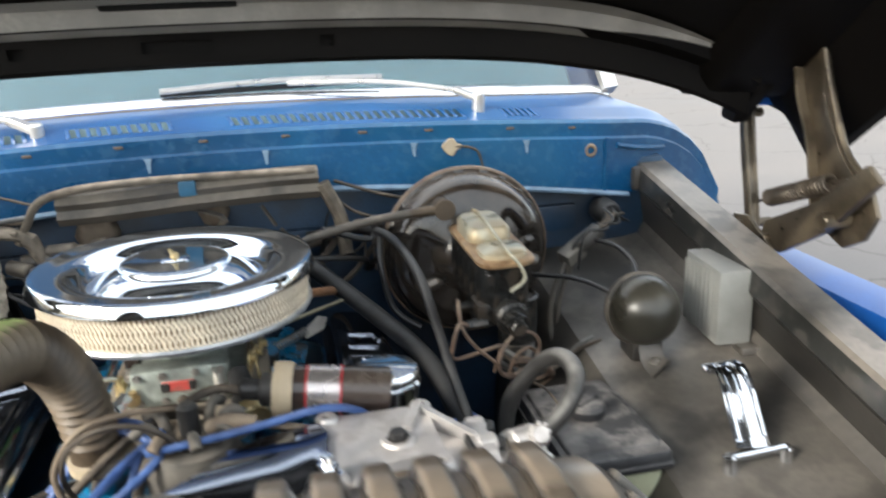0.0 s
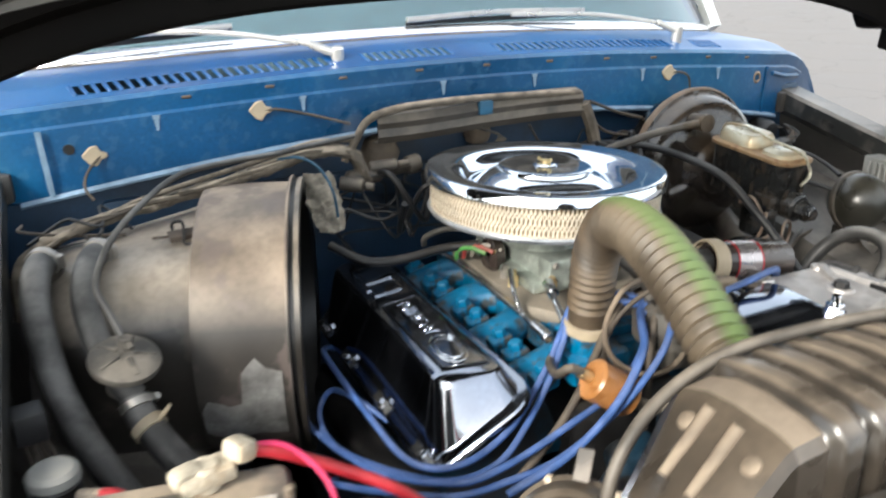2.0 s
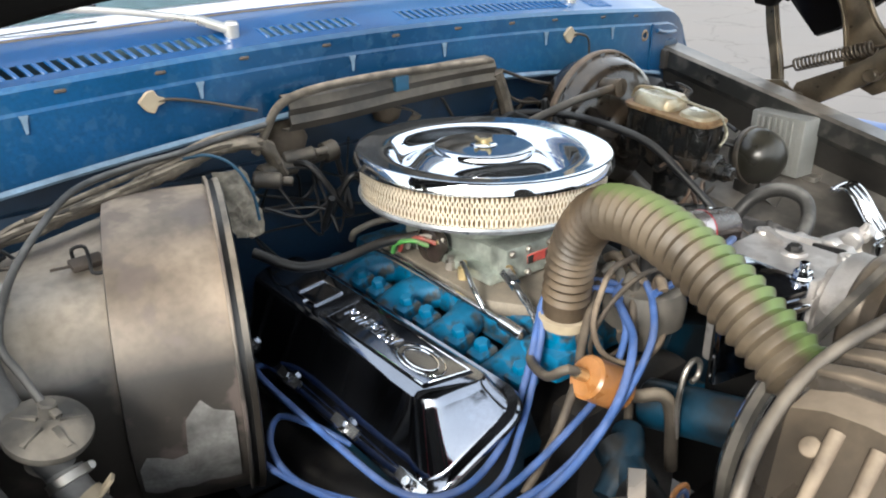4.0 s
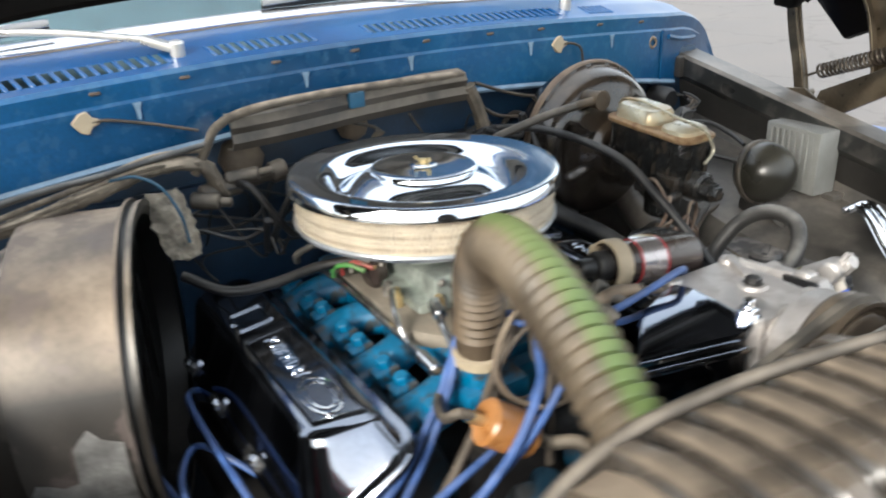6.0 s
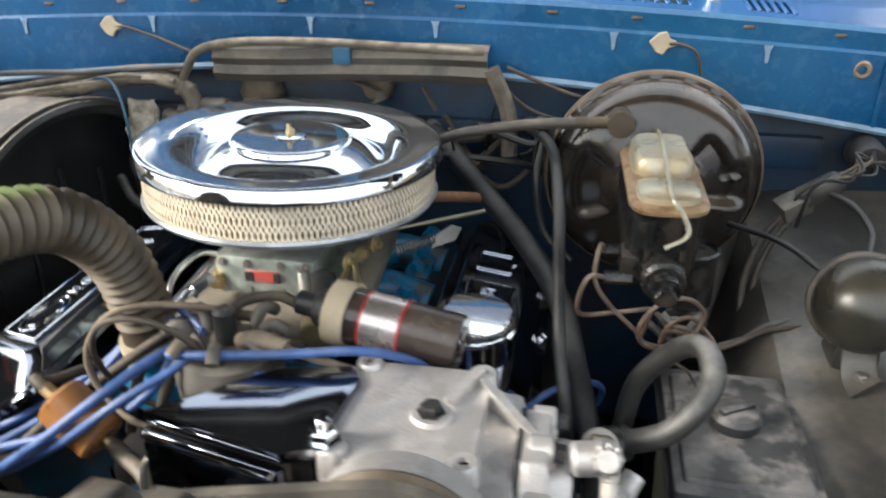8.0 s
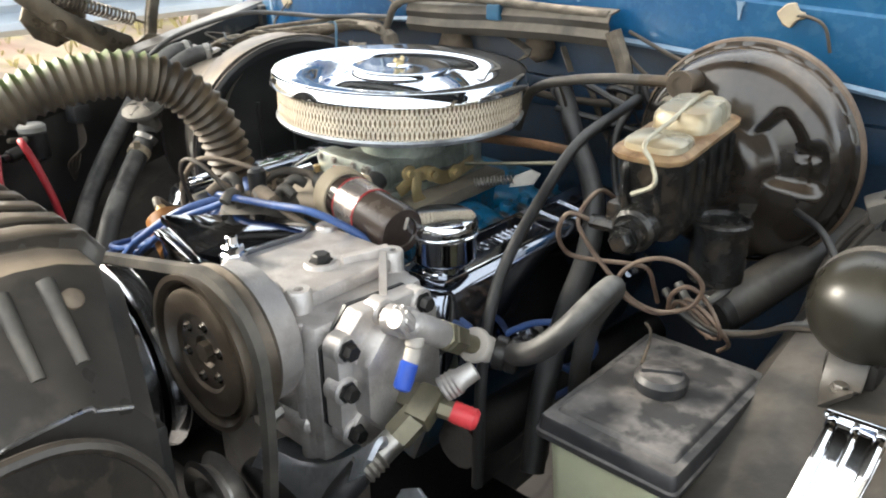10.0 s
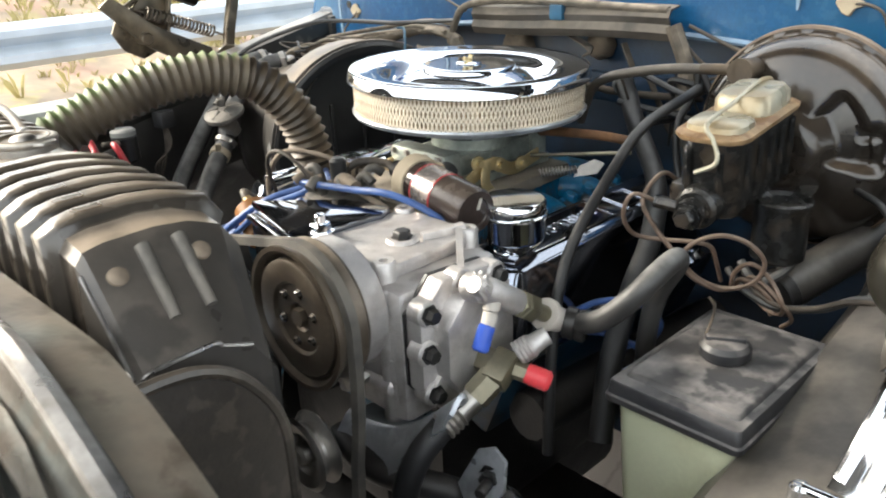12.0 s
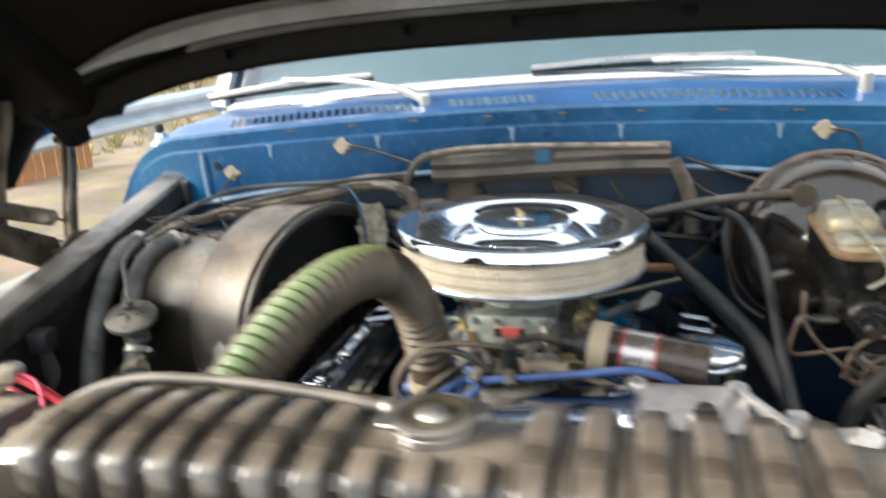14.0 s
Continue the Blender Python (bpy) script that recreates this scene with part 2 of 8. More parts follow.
    loom=material("dusty_wrapped_loom", (0.09, 0.074, 0.056), 0.85, var=0.6, scale=40, bump=0.5, dust=0.85, dust_col=(0.40, 0.33, 0.25)),
    copper=material("copper_brown_line", (0.17, 0.115, 0.085), 0.5, metal=0.3, var=0.4, scale=60, dust=0.55, dust_col=(0.36, 0.29, 0.22)),
    mc_iron=material("oily_black_iron", (0.014, 0.0145, 0.0145), 0.20, metal=0.2, var=0.8, scale=60, bump=0.7, dust=0.22, dust_side=0.15, dust_col=(0.12, 0.11, 0.095), stain=(0.060, 0.040, 0.024), stain_amount=0.35, stain_scale=30),
    mc_lid=material("pale_passivated_lid", (0.44, 0.41, 0.31), 0.28, metal=0.4, var=0.25, scale=18, bump=0.06, stain=(0.36, 0.25, 0.12), stain_amount=0.6, stain_scale=14, dust=0.10),
    mc_lip=material("rust_stained_lip", (0.36, 0.24, 0.13), 0.45, metal=0.3, var=0.5, scale=45, bump=0.2, stain=(0.16, 0.08, 0.035), stain_amount=0.8, stain_scale=40),
    cradle=material("dusty_polished_steel", (0.44, 0.46, 0.49), 0.30, metal=0.55, var=0.2, scale=25, bump=0.03, dust=0.15, stain=(0.10, 0.11, 0.12), stain_amount=0.5, stain_scale=22),
    cap_grey=material("dusty_distributor_cap", (0.05, 0.047, 0.043), 0.6, var=0.3, bump=0.15, dust=0.7, dust_side=0.4, dust_col=(0.25, 0.22, 0.18), dust_rough=0.7),
    boot_tan=material("dusty_tan_boot", (0.11, 0.083, 0.06), 0.7, var=0.35, scale=40, bump=0.15, dust=0.6, dust_side=0.3, dust_col=(0.36, 0.29, 0.21)),
    tank_plastic=material("yellowed_translucent_plastic", (0.50, 0.52, 0.36), 0.45, var=0.12, scale=6, bump=0.03, stain=(0.36, 0.33, 0.20), stain_amount=0.3),
    lid_plastic=material("grey_black_plastic", (0.022, 0.023, 0.026), 0.42, var=0.3, dust=0.8, dust_lo=0.5, dust_col=(0.33, 0.30, 0.275), dust_rough=0.5, patch=(0.020, 0.021, 0.024), patch_amount=0.75, patch_scale=17),
    reg=material("dusty_grey_case", (0.26, 0.26, 0.245), 0.6, metal=0.15, var=0.15, dust=0.4, dust_col=(0.36, 0.33, 0.29)),
    coil=material("glossy_black_can", (0.03, 0.022, 0.02), 0.18, var=0.3, bump=0.02, dust=0.15),
    coil_band=material("red_band", (0.30, 0.02, 0.025), 0.35, var=0.2, bump=0.0),
    silver_label=material("silver_label", (0.45, 0.41, 0.40), 0.25, metal=0.8, var=0.15, bump=0.0),
    plastic_tan=material("dusty_pale_plastic", (0.36, 0.30, 0.21), 0.7, var=0.25, bump=0.1, dust=0.4),
    orange=material("orange_fuel_filter", (0.36, 0.155, 0.045), 0.28, var=0.35, scale=30, bump=0.03, dust=0.25),
    brass=material("brass", (0.62, 0.46, 0.24), 0.35, metal=0.9, var=0.2, dust=0.2),
    red_cap=material("red_plastic_cap", (0.70, 0.06, 0.07), 0.4, var=0.15, bump=0.03),
    blue_cap=material("blue_plastic_cap", (0.03, 0.09, 0.48), 0.35, var=0.15, bump=0.02),
    battery=material("dusty_battery_case", (0.10, 0.09, 0.08), 0.7, var=0.3, dust=0.85, dust_col=(0.36, 0.29, 0.21)),
    white=material("white_print", (0.50, 0.46, 0.41), 0.6, var=0.2, bump=0.0, dust=0.3),
    lead=material("corroded_lead", (0.50, 0.44, 0.34), 0.8, var=0.4, scale=60, bump=0.6, stain=(0.34, 0.25, 0.16), stain_amount=0.6, stain_scale=40),
    label_black=material("black_label", (0.02, 0.02, 0.02), 0.45, var=0.2, bump=0.0, dust=0.2),
    label_green=material("green_label", (0.09, 0.33, 0.07), 0.5, var=0.1, bump=0.0, dust=0.5, dust_col=(0.33, 0.27, 0.20), stain=(0.10, 0.08, 0.06), stain_amount=0.5, stain_scale=60),
    label_red=material("red_label", (0.45, 0.06, 0.05), 0.5, var=0.1, bump=0.0, dust=0.5, dust_col=(0.33, 0.27, 0.20), stain=(0.10, 0.08, 0.06), stain_amount=0.5, stain_scale=60),
    label_yellow=material("yellow_label", (0.55, 0.42, 0.07), 0.5, var=0.1, bump=0.0, dust=0.5, dust_col=(0.33, 0.27, 0.20), stain=(0.10, 0.08, 0.06), stain_amount=0.5, stain_scale=60),
    label_purple=material("purple_label", (0.17, 0.13, 0.25), 0.5, var=0.1, bump=0.0, dust=0.5, dust_col=(0.33, 0.27, 0.20), stain=(0.10, 0.08, 0.06), stain_amount=0.5, stain_scale=60),
    teal=material("teal_tape", (0.010, 0.075, 0.14), 0.6, var=0.3, dust=0.2),
    silver_arm=material("silver_painted_arm", (0.62, 0.61, 0.58), 0.3, metal=0.75, var=0.1, bump=0.02),
    asphalt=material("pale_worn_road", (0.150, 0.136, 0.127), 0.9, var=0.14, scale=1.2, fine=40, bump=0.5),
    verge=material("dry_verge", (0.25, 0.19, 0.13), 0.95, var=0.5, scale=1.6, fine=14, bump=0.8, stain=(0.27, 0.17, 0.125), stain_amount=0.8, stain_scale=1.3, patch=(0.24, 0.20, 0.085), patch_amount=0.7, patch_scale=2.2),
    straw=material("dry_straw_grass", (0.36, 0.31, 0.14), 0.85, var=0.5, scale=2.0, bump=0.0, per_object=0.0),
    galvanised=material("galvanised_steel", (0.44, 0.49, 0.54), 0.45, metal=0.5, var=0.15, scale=4, bump=0.05),
    post=material("weathered_post", (0.22, 0.20, 0.18), 0.8, var=0.3),
    fence=material("orange_brown_boards", (0.35, 0.17, 0.07), 0.8, var=0.3, scale=3),
    leaf=material("dry_yellow_green_leaves", (0.26, 0.23, 0.075), 0.8, var=0.5, scale=1.5, bump=0.0),
    twig=material("grey_brown_twigs", (0.15, 0.11, 0.08), 0.9, var=0.3),
    interior=material("blue_grey_cab_trim", (0.13, 0.20, 0.235), 0.7, var=0.2),
    seal=material("dusty_window_seal", (0.10, 0.085, 0.065), 0.8, var=0.3, dust=0.4),
)
glass = bpy.data.materials.new("tinted_glass")
glass.use_nodes = True
gb = glass.node_tree.nodes["Principled BSDF"]
gb.inputs["Base Color"].default_value = (0.50, 0.62, 0.65, 1)
gb.inputs["Roughness"].default_value, gb.inputs["Transmission Weight"].default_value, gb.inputs["IOR"].default_value = 0.05, 1.0, 1.5
M["glass"] = glass


def tinge(name, col, line, off, half, amount):
    """A faded stripe of another colour along a straight line of the plan, on upward faces only."""
    nt = M[name].node_tree
    n, ln = nt.nodes, nt.links.new
    b = n["Principled BSDF"]
    src = b.inputs["Base Color"].links[0].from_socket
    geo = n.new("ShaderNodeNewGeometry")

    def math_node(op, p, q):
        r = n.new("ShaderNodeMath")
        r.operation = op
        for k, v in enumerate((p, q)):
            if isinstance(v, float):
                r.inputs[k].default_value = v
            else:
                ln(v, r.inputs[k])
        return r.outputs[0]

    dot = n.new("ShaderNodeVectorMath")
    dot.operation = "DOT_PRODUCT"
    ln(geo.outputs["Position"], dot.inputs[0])
    dot.inputs[1].default_value = line
    side = math_node("ABSOLUTE", math_node("ADD", dot.outputs["Value"], off), 0.0)
    r = n.new("ShaderNodeMapRange")
    r.inputs[1].default_value, r.inputs[2].default_value, r.inputs[3].default_value, r.inputs[4].default_value = half * 0.35, half, amount, 0.0
    ln(side, r.inputs[0])
    sep = n.new("ShaderNodeSeparateXYZ")
    ln(geo.outputs["Normal"], sep.inputs[0])
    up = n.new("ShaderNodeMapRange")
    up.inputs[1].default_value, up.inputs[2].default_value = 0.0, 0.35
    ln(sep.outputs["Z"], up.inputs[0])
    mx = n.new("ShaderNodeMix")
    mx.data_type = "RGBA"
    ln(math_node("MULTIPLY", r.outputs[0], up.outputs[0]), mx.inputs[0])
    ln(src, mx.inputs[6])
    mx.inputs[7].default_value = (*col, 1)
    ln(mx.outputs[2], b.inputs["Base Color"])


def cracked(name, scale, width):
    """Fine dark cracks between large worn slabs."""
    nt = M[name].node_tree
    n, ln = nt.nodes, nt.links.new
    b = n["Principled BSDF"]
    src = b.inputs["Base Color"].links[0].from_socket
    co = n.new("ShaderNodeTexCoord")
    warp = n.new("ShaderNodeTexNoise")
    warp.inputs["Scale"].default_value, warp.inputs["Detail"].default_value = scale * 2.5, 6.0
    ln(co.outputs["Object"], warp.inputs["Vector"])
    add = n.new("ShaderNodeVectorMath")
    add.operation = "MULTIPLY_ADD"
    ln(warp.outputs["Color"], add.inputs[0])
    add.inputs[1].default_value = (0.9, 0.9, 0.0)
    ln(co.outputs["Object"], add.inputs[2])
    cell = n.new("ShaderNodeTexVoronoi")
    cell.feature = "DISTANCE_TO_EDGE"
    cell.inputs["Scale"].default_value = scale
    ln(add.outputs[0], cell.inputs["Vector"])
    r = n.new("ShaderNodeMapRange")
    r.inputs[1].default_value, r.inputs[2].default_value, r.inputs[3].default_value, r.inputs[4].default_value = 0.0, width, 0.55, 0.0
    ln(cell.outputs["Distance"], r.inputs[0])
    mx = n.new("ShaderNodeMix")
    mx.data_type = "RGBA"
    ln(r.outputs[0], mx.inputs[0])
    ln(src, mx.inputs[6])
    mx.inputs[7].default_value = (0.06, 0.052, 0.047, 1)
    ln(mx.outputs[2], b.inputs["Base Color"])


cracked("asphalt", 0.7, 0.012)
M["hose_body"] = material("brown_green_hose", (0.065, 0.050, 0.034), 0.55, var=0.4, bump=0.15, dust=0.72, dust_side=0.22, dust_col=(0.205, 0.16, 0.105), dust_rough=0.6)
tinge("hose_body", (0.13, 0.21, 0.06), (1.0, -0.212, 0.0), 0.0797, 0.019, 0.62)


# ---- mesh helpers ----
PLACE = {}


def at_axis(p0, p1, up=(0, 0, 1)):
    """A frame at p0 whose z points at p1."""
    z = (Vector(p1) - Vector(p0)).normalized()
    u = Vector(up)
    if abs(z.dot(u)) > 0.98:
        u = Vector((0, 1, 0))
    x = u.cross(z).normalized()
    y = z.cross(x)
    return Matrix.Translation(p0) @ Matrix((x, y, z)).transposed().to_4x4()


def part(name, bm, mat, parent=None, label="", flat=False, sharp=38):
    """One mesh object from bm (built in world places), under a thing or a part."""
    me = bpy.data.meshes.new(name)
    lo = Vector([min(v.co[i] for v in bm.verts) for i in range(3)])
    hi = Vector([max(v.co[i] for v in bm.verts) for i in range(3)])
    c = (lo + hi) / 2
    bmesh.ops.translate(bm, verts=bm.verts, vec=-c)
    bmesh.ops.recalc_face_normals(bm, faces=bm.faces)
    bm.to_mesh(me)
    bm.free()
    if not flat:
        me.shade_smooth()
        me.set_sharp_from_angle(angle=radians(sharp))
    me.materials.append(M[mat])
    ob = new(name, me)
    ob.location = c
    PLACE[ob] = c
    if parent:
        ob.parent = parent
        ob.matrix_parent_inverse = Matrix.Translation(-PLACE[parent])
    if label:
        tagged(ob, label)
    return ob


def thing(name, at, label, category, group="", kind=""):
    ob = new(name)
    ob.empty_display_size = 0.02
    ob.location = at
    PLACE[ob] = Vector(at)
    return tagged(ob, label, category, group, kind)


def share(name, src, parent, at, rot=None):
    """Another object on the mesh of src, as a child of parent."""
    ob = new(name, src.data)
    ob.parent = parent
    ob.matrix_parent_inverse = Matrix.Translation(-PLACE[parent])
    ob.location = at
    if rot:
        ob.rotation_euler = rot
    PLACE[ob] = Vector(at)
    return ob


def B():
    return bmesh.new()


def box(bm, c, s, rot=(0, 0, 0), bev=0.0, seg=2):
    tmp = bmesh.new()
    bmesh.ops.create_cube(tmp, size=1.0)
    bmesh.ops.scale(tmp, vec=s, verts=tmp.verts)
    if bev:
        bmesh.ops.bevel(tmp, geom=tmp.edges[:], offset=bev, segments=seg, affect="EDGES", profile=0.6)
    bmesh.ops.transform(tmp, matrix=pose(*c, *rot), verts=tmp.verts)
    return absorb(bm, tmp)


def absorb(bm, tmp):
    me = bpy.data.meshes.new("tmp")
    tmp.to_mesh(me)
    tmp.free()
    bm.from_mesh(me)
    bpy.data.meshes.remove(me)
    return bm


def lathe(bm, prof, m=Matrix(), n=48):
    """Turns a profile of (radius, height) round the z of m."""
    rings = []
    for r, z in prof:
        if r < 1e-6:
            rings.append([bm.verts.new(m @ Vector((0, 0, z)))])
        else:
            rings.append([bm.verts.new(m @ Vector((r * math.cos(2 * math.pi * k / n), r * math.sin(2 * math.pi * k / n), z))) for k in range(n)])
    for a, b in zip(rings, rings[1:]):
        for k in range(n):
            j = (k + 1) % n
            if len(a) == 1 and len(b) == 1:
                continue
            if len(a) == 1:
                bm.faces.new((a[0], b[j], b[k]))
            elif len(b) == 1:
                bm.faces.new((a[k], a[j], b[0]))
            else:
                bm.faces.new((a[k], a[j], b[j], b[k]))
    return bm


def cyl(bm, p0, p1, r, n=24, ch=0.0, r1=None):
    h = (Vector(p1) - Vector(p0)).length
    r1 = r if r1 is None else r1
    c = min(ch, r * 0.5, h * 0.4)
    prof = [(0, 0), (r - c, 0), (r, c), (r1, h - c), (r1 - c, h), (0, h)] if c else [(0, 0), (r, 0), (r1, h), (0, h)]
    return lathe(bm, prof, at_axis(p0, p1), n)


def hexa(bm, p, way, r, h):
    """A hex bolt head with washer."""
    m = at_axis(p, Vector(p) + Vector(way))
    lathe(bm, [(0, 0), (r * 1.3, 0), (r * 1.3, h * 0.2), (r, h * 0.2), (r, h * 0.85), (r * 0.85, h), (0, h)], m, 6)
    return bm


def prism(bm, poly, h, m=Matrix(), bev=0.0, seg=2):
    """A polygon in the xy of m, h thick along its z."""
    tmp = bmesh.new()
    vs = [tmp.verts.new((x, y, 0)) for x, y in poly]
    f = tmp.faces.new(vs)
    r = bmesh.ops.extrude_face_region(tmp, geom=[f])
    bmesh.ops.translate(tmp, verts=[e for e in r["geom"] if isinstance(e, bmesh.types.BMVert)], vec=(0, 0, h))
    if bev:
        bmesh.ops.bevel(tmp, geom=tmp.edges[:], offset=bev, segments=seg, affect="EDGES", profile=0.6)
    bmesh.ops.transform(tmp, matrix=m, verts=tmp.verts)
    return absorb(bm, tmp)


def smooth_line(pts, step=0.008):
    """A Catmull-Rom line through pts, resampled evenly."""
    p = [Vector(q) for q in pts]
    if len(p) == 2:
        dense = [p[0].lerp(p[1], k / 20) for k in range(21)]
    else:
        p = [p[0] * 2 - p[1]] + p + [p[-1] * 2 - p[-2]]
        dense = []
        for a, b, c, d in zip(p, p[1:], p[2:], p[3:]):
            for k in range(16):
                t = k / 16
                dense.append(0.5 * ((2 * b) + (c - a) * t + (2 * a - 5 * b + 4 * c - d) * t * t + (3 * b - a - 3 * c + d) * t ** 3))
        dense.append(p[-2])
    out, left = [dense[0]], step
    for a, b in zip(dense, dense[1:]):
        l = (b - a).length
        while l >= left and l > 0:
            a = a.lerp(b, left / l)
            l -= left
            left = step
            out.append(a)
        left -= l
    if (out[-1] - dense[-1]).length > step * 0.3:
        out.append(dense[-1])
    return out


def tube(bm, pts, r, n=10, step=0.008, wave=None, taper=None):
    """A round hose or wire along pts. wave: (height, pitch) of corrugation."""
    if wave:
        step = wave[1] / 6
    line = smooth_line(pts, step)
    rings, t0 = [], None
    nrm = None
    for i, q in enumerate(line):
        t = (line[min(i + 1, len(line) - 1)] - line[max(i - 1, 0)]).normalized()
        if nrm is None:
            nrm = t.orthogonal().normalized()
        else:
            nrm = (nrm - t * nrm.dot(t)).normalized()
        bi = t.cross(nrm)
        rr = r
        if wave:
            rr = r + wave[0] * (0.5 - abs(math.sin(math.pi * i / 6)) ** 1.5)
        if taper:
            rr *= 1 + (taper - 1) * i / (len(line) - 1)
        rings.append([bm.verts.new(q + (nrm * math.cos(2 * math.pi * k / n) + bi * math.sin(2 * math.pi * k / n)) * rr) for k in range(n)])
    for a, b in zip(rings, rings[1:]):
        for k in range(n):
            j = (k + 1) % n
            bm.faces.new((a[k], a[j], b[j], b[k]))
    bm.faces.new(rings[0][::-1])
    bm.faces.new(rings[-1])
    return bm


def loft(bm, rows, skip=None):
    """A sheet through rows of points of equal length. skip(i, j): leave that face out."""
    g = [[bm.verts.new(p) for p in r] for r in rows]
    for i, (a, b) in enumerate(zip(g, g[1:])):
        for j in range(len(a) - 1):
            if not (skip and skip(i, j)):
                bm.faces.new((a[j], a[j + 1], b[j + 1], b[j]))
    return bm


def thick(bm, t):
    bmesh.ops.recalc_face_normals(bm, faces=bm.faces)
    bmesh.ops.solidify(bm, geom=bm.faces[:], thickness=t)
    return bm


def strip(bm, pts, w, h, up=(0, 0, 1), step=0.012, wide=None):
    """A flat bar along pts: w across, h thick."""
    line = smooth_line(pts, step)
    rows = []
    for i, q in enumerate(line):
        t = (line[min(i + 1, len(line) - 1)] - line[max(i - 1, 0)]).normalized()
        s = t.cross(Vector(up)).normalized()
        u = s.cross(t)
        ww = w if wide is None else w + (wide - w) * i / (len(line) - 1)
        rows.append([q + s * a * ww / 2 + u * b * h / 2 for a, b in ((-1, -0.6), (-0.9, -1), (0.9, -1), (1, -0.6), (1, 0.6), (0.9, 1), (-0.9, 1), (-1, 0.6))])
    g = [[bm.verts.new(p) for p in r] for r in rows]
    for a, b in zip(g, g[1:]):
        for k in range(8):
            j = (k + 1) % 8
            bm.faces.new((a[k], a[j], b[j], b[k]))
    bm.faces.new(g[0][::-1])
    bm.faces.new(g[-1])
    return bm


def single(name, bm, mat, label, category, group="", kind="", **kw):
    """A thing of one mesh."""
    return tagged(part(name, bm, mat, None, "", **kw), label, category, group, kind)


# ---- ground and surroundings ----
bm = B()
loft(bm, [[(x, y, 0) for x in (-400, -40, -12, -6.2, -4.4, -2.5, 2, 6, 12, 40, 400)] for y in (-400, -40, -12, -4, 0, 4, 12, 40, 400)])
single("ground", bm, "asphalt", "pale worn asphalt road surface", "road", kind="structure")
bm = B()
rows = []
for i in range(60):
    y = -30 + i * 1.4
    rows.append([(x + 0.12 * noise.noise(Vector((x, y, 1))), y, 0.02 + (-x - 3.6) * 0.015 * (1 if x > -6.5 else 1) + (max(0, -x - 6.5) * 0.16) + 0.06 * noise.noise(Vector((x * 0.9, y * 0.9, 0)))) for x in (-3.5, -4.2, -5, -5.8, -6.6, -7.6, -9, -11, -14, -18)])
    rows[-1][0] = (-3.5, y, -0.02)
loft(bm, rows)
single("verge", bm, "verge", "dry grassy roadside bank behind the guardrail", "verge", kind="structure")

rail_thing = thing("guardrail", (-5.45, 0, 0), "galvanised corrugated steel guardrail along the roadside", "guardrail")
prof = [(0.0, 0.44), (0.03, 0.455), (0.08, 0.49), (0.08, 0.535), (0.02, 0.575), (0.0, 0.597), (0.02, 0.62), (0.08, 0.66), (0.08, 0.705), (0.03, 0.74), (0.0, 0.755)]
bm = B()
loft(bm, [[(-5.45 + px_, y, z) for px_, z in prof] for y in (-14, -10, -6, -2, 2, 6, 10, 14, 20)])
thick(bm, 0.004)
part("rail_beam", bm, "galvanised", rail_thing)
for y in range(-13, 20, 4):
    bm = B()
    box(bm, (-5.56, y, 0.36), (0.12, 0.15, 0.78), bev=0.01)
    part("post", bm, "post", rail_thing)

shrubs = random.Random(5)
for k in range(22):
    sx, sy = -7.0 - shrubs.random() * 6.5, -9 + k * 1.25 + shrubs.random() * 0.8
    zb = 0.05 + max(0, -sx - 6.5) * 0.16
    hgt = 0.5 + shrubs.random() * 1.5
    bush = thing("shrub", (sx, sy, zb), "dry yellow-green roadside shrub with thin grey twigs", "shrub", group="roadside shrubs")
    bm = B()
    for j in range(12):
        a, lean = shrubs.random() * 6.28, 0.15 + 0.45 * shrubs.random()
        tip = Vector((sx + math.cos(a) * lean * hgt, sy + math.sin(a) * lean * hgt, zb + hgt * (0.6 + 0.4 * shrubs.random())))
        tube(bm, [(sx, sy, zb - 0.03), (Vector((sx, sy, zb)) + tip) / 2 + Vector((0, 0, 0.1)), tip], 0.012, 5, 0.2, taper=0.3)
    part("stems", bm, "twig", bush)
    bm = B()
    for j in range(800):
        a, rr, hh = shrubs.random() * 6.28, hgt * 0.62 * math.sqrt(shrubs.random()), shrubs.random()
        c = Vector((sx + math.cos(a) * rr * (0.5 + hh * 0.6), sy + math.sin(a) * rr * (0.5 + hh * 0.6), zb + 0.1 + hgt * hh))
        q = Euler((shrubs.random() * 3, shrubs.random() * 3, shrubs.random() * 6)).to_matrix()
        s = 0.018 + 0.022 * shrubs.random()
        bm.faces.new([bm.verts.new(c + q @ Vector(v) * s) for v in ((-1, 0, 0), (0, -0.45, 0.1), (1, 0, 0), (0, 0.45, 0.1))])
    part("leaves", bm, "leaf", bush, flat=True)
blades = random.Random(8)
tuft_v, tuft_f = [], []
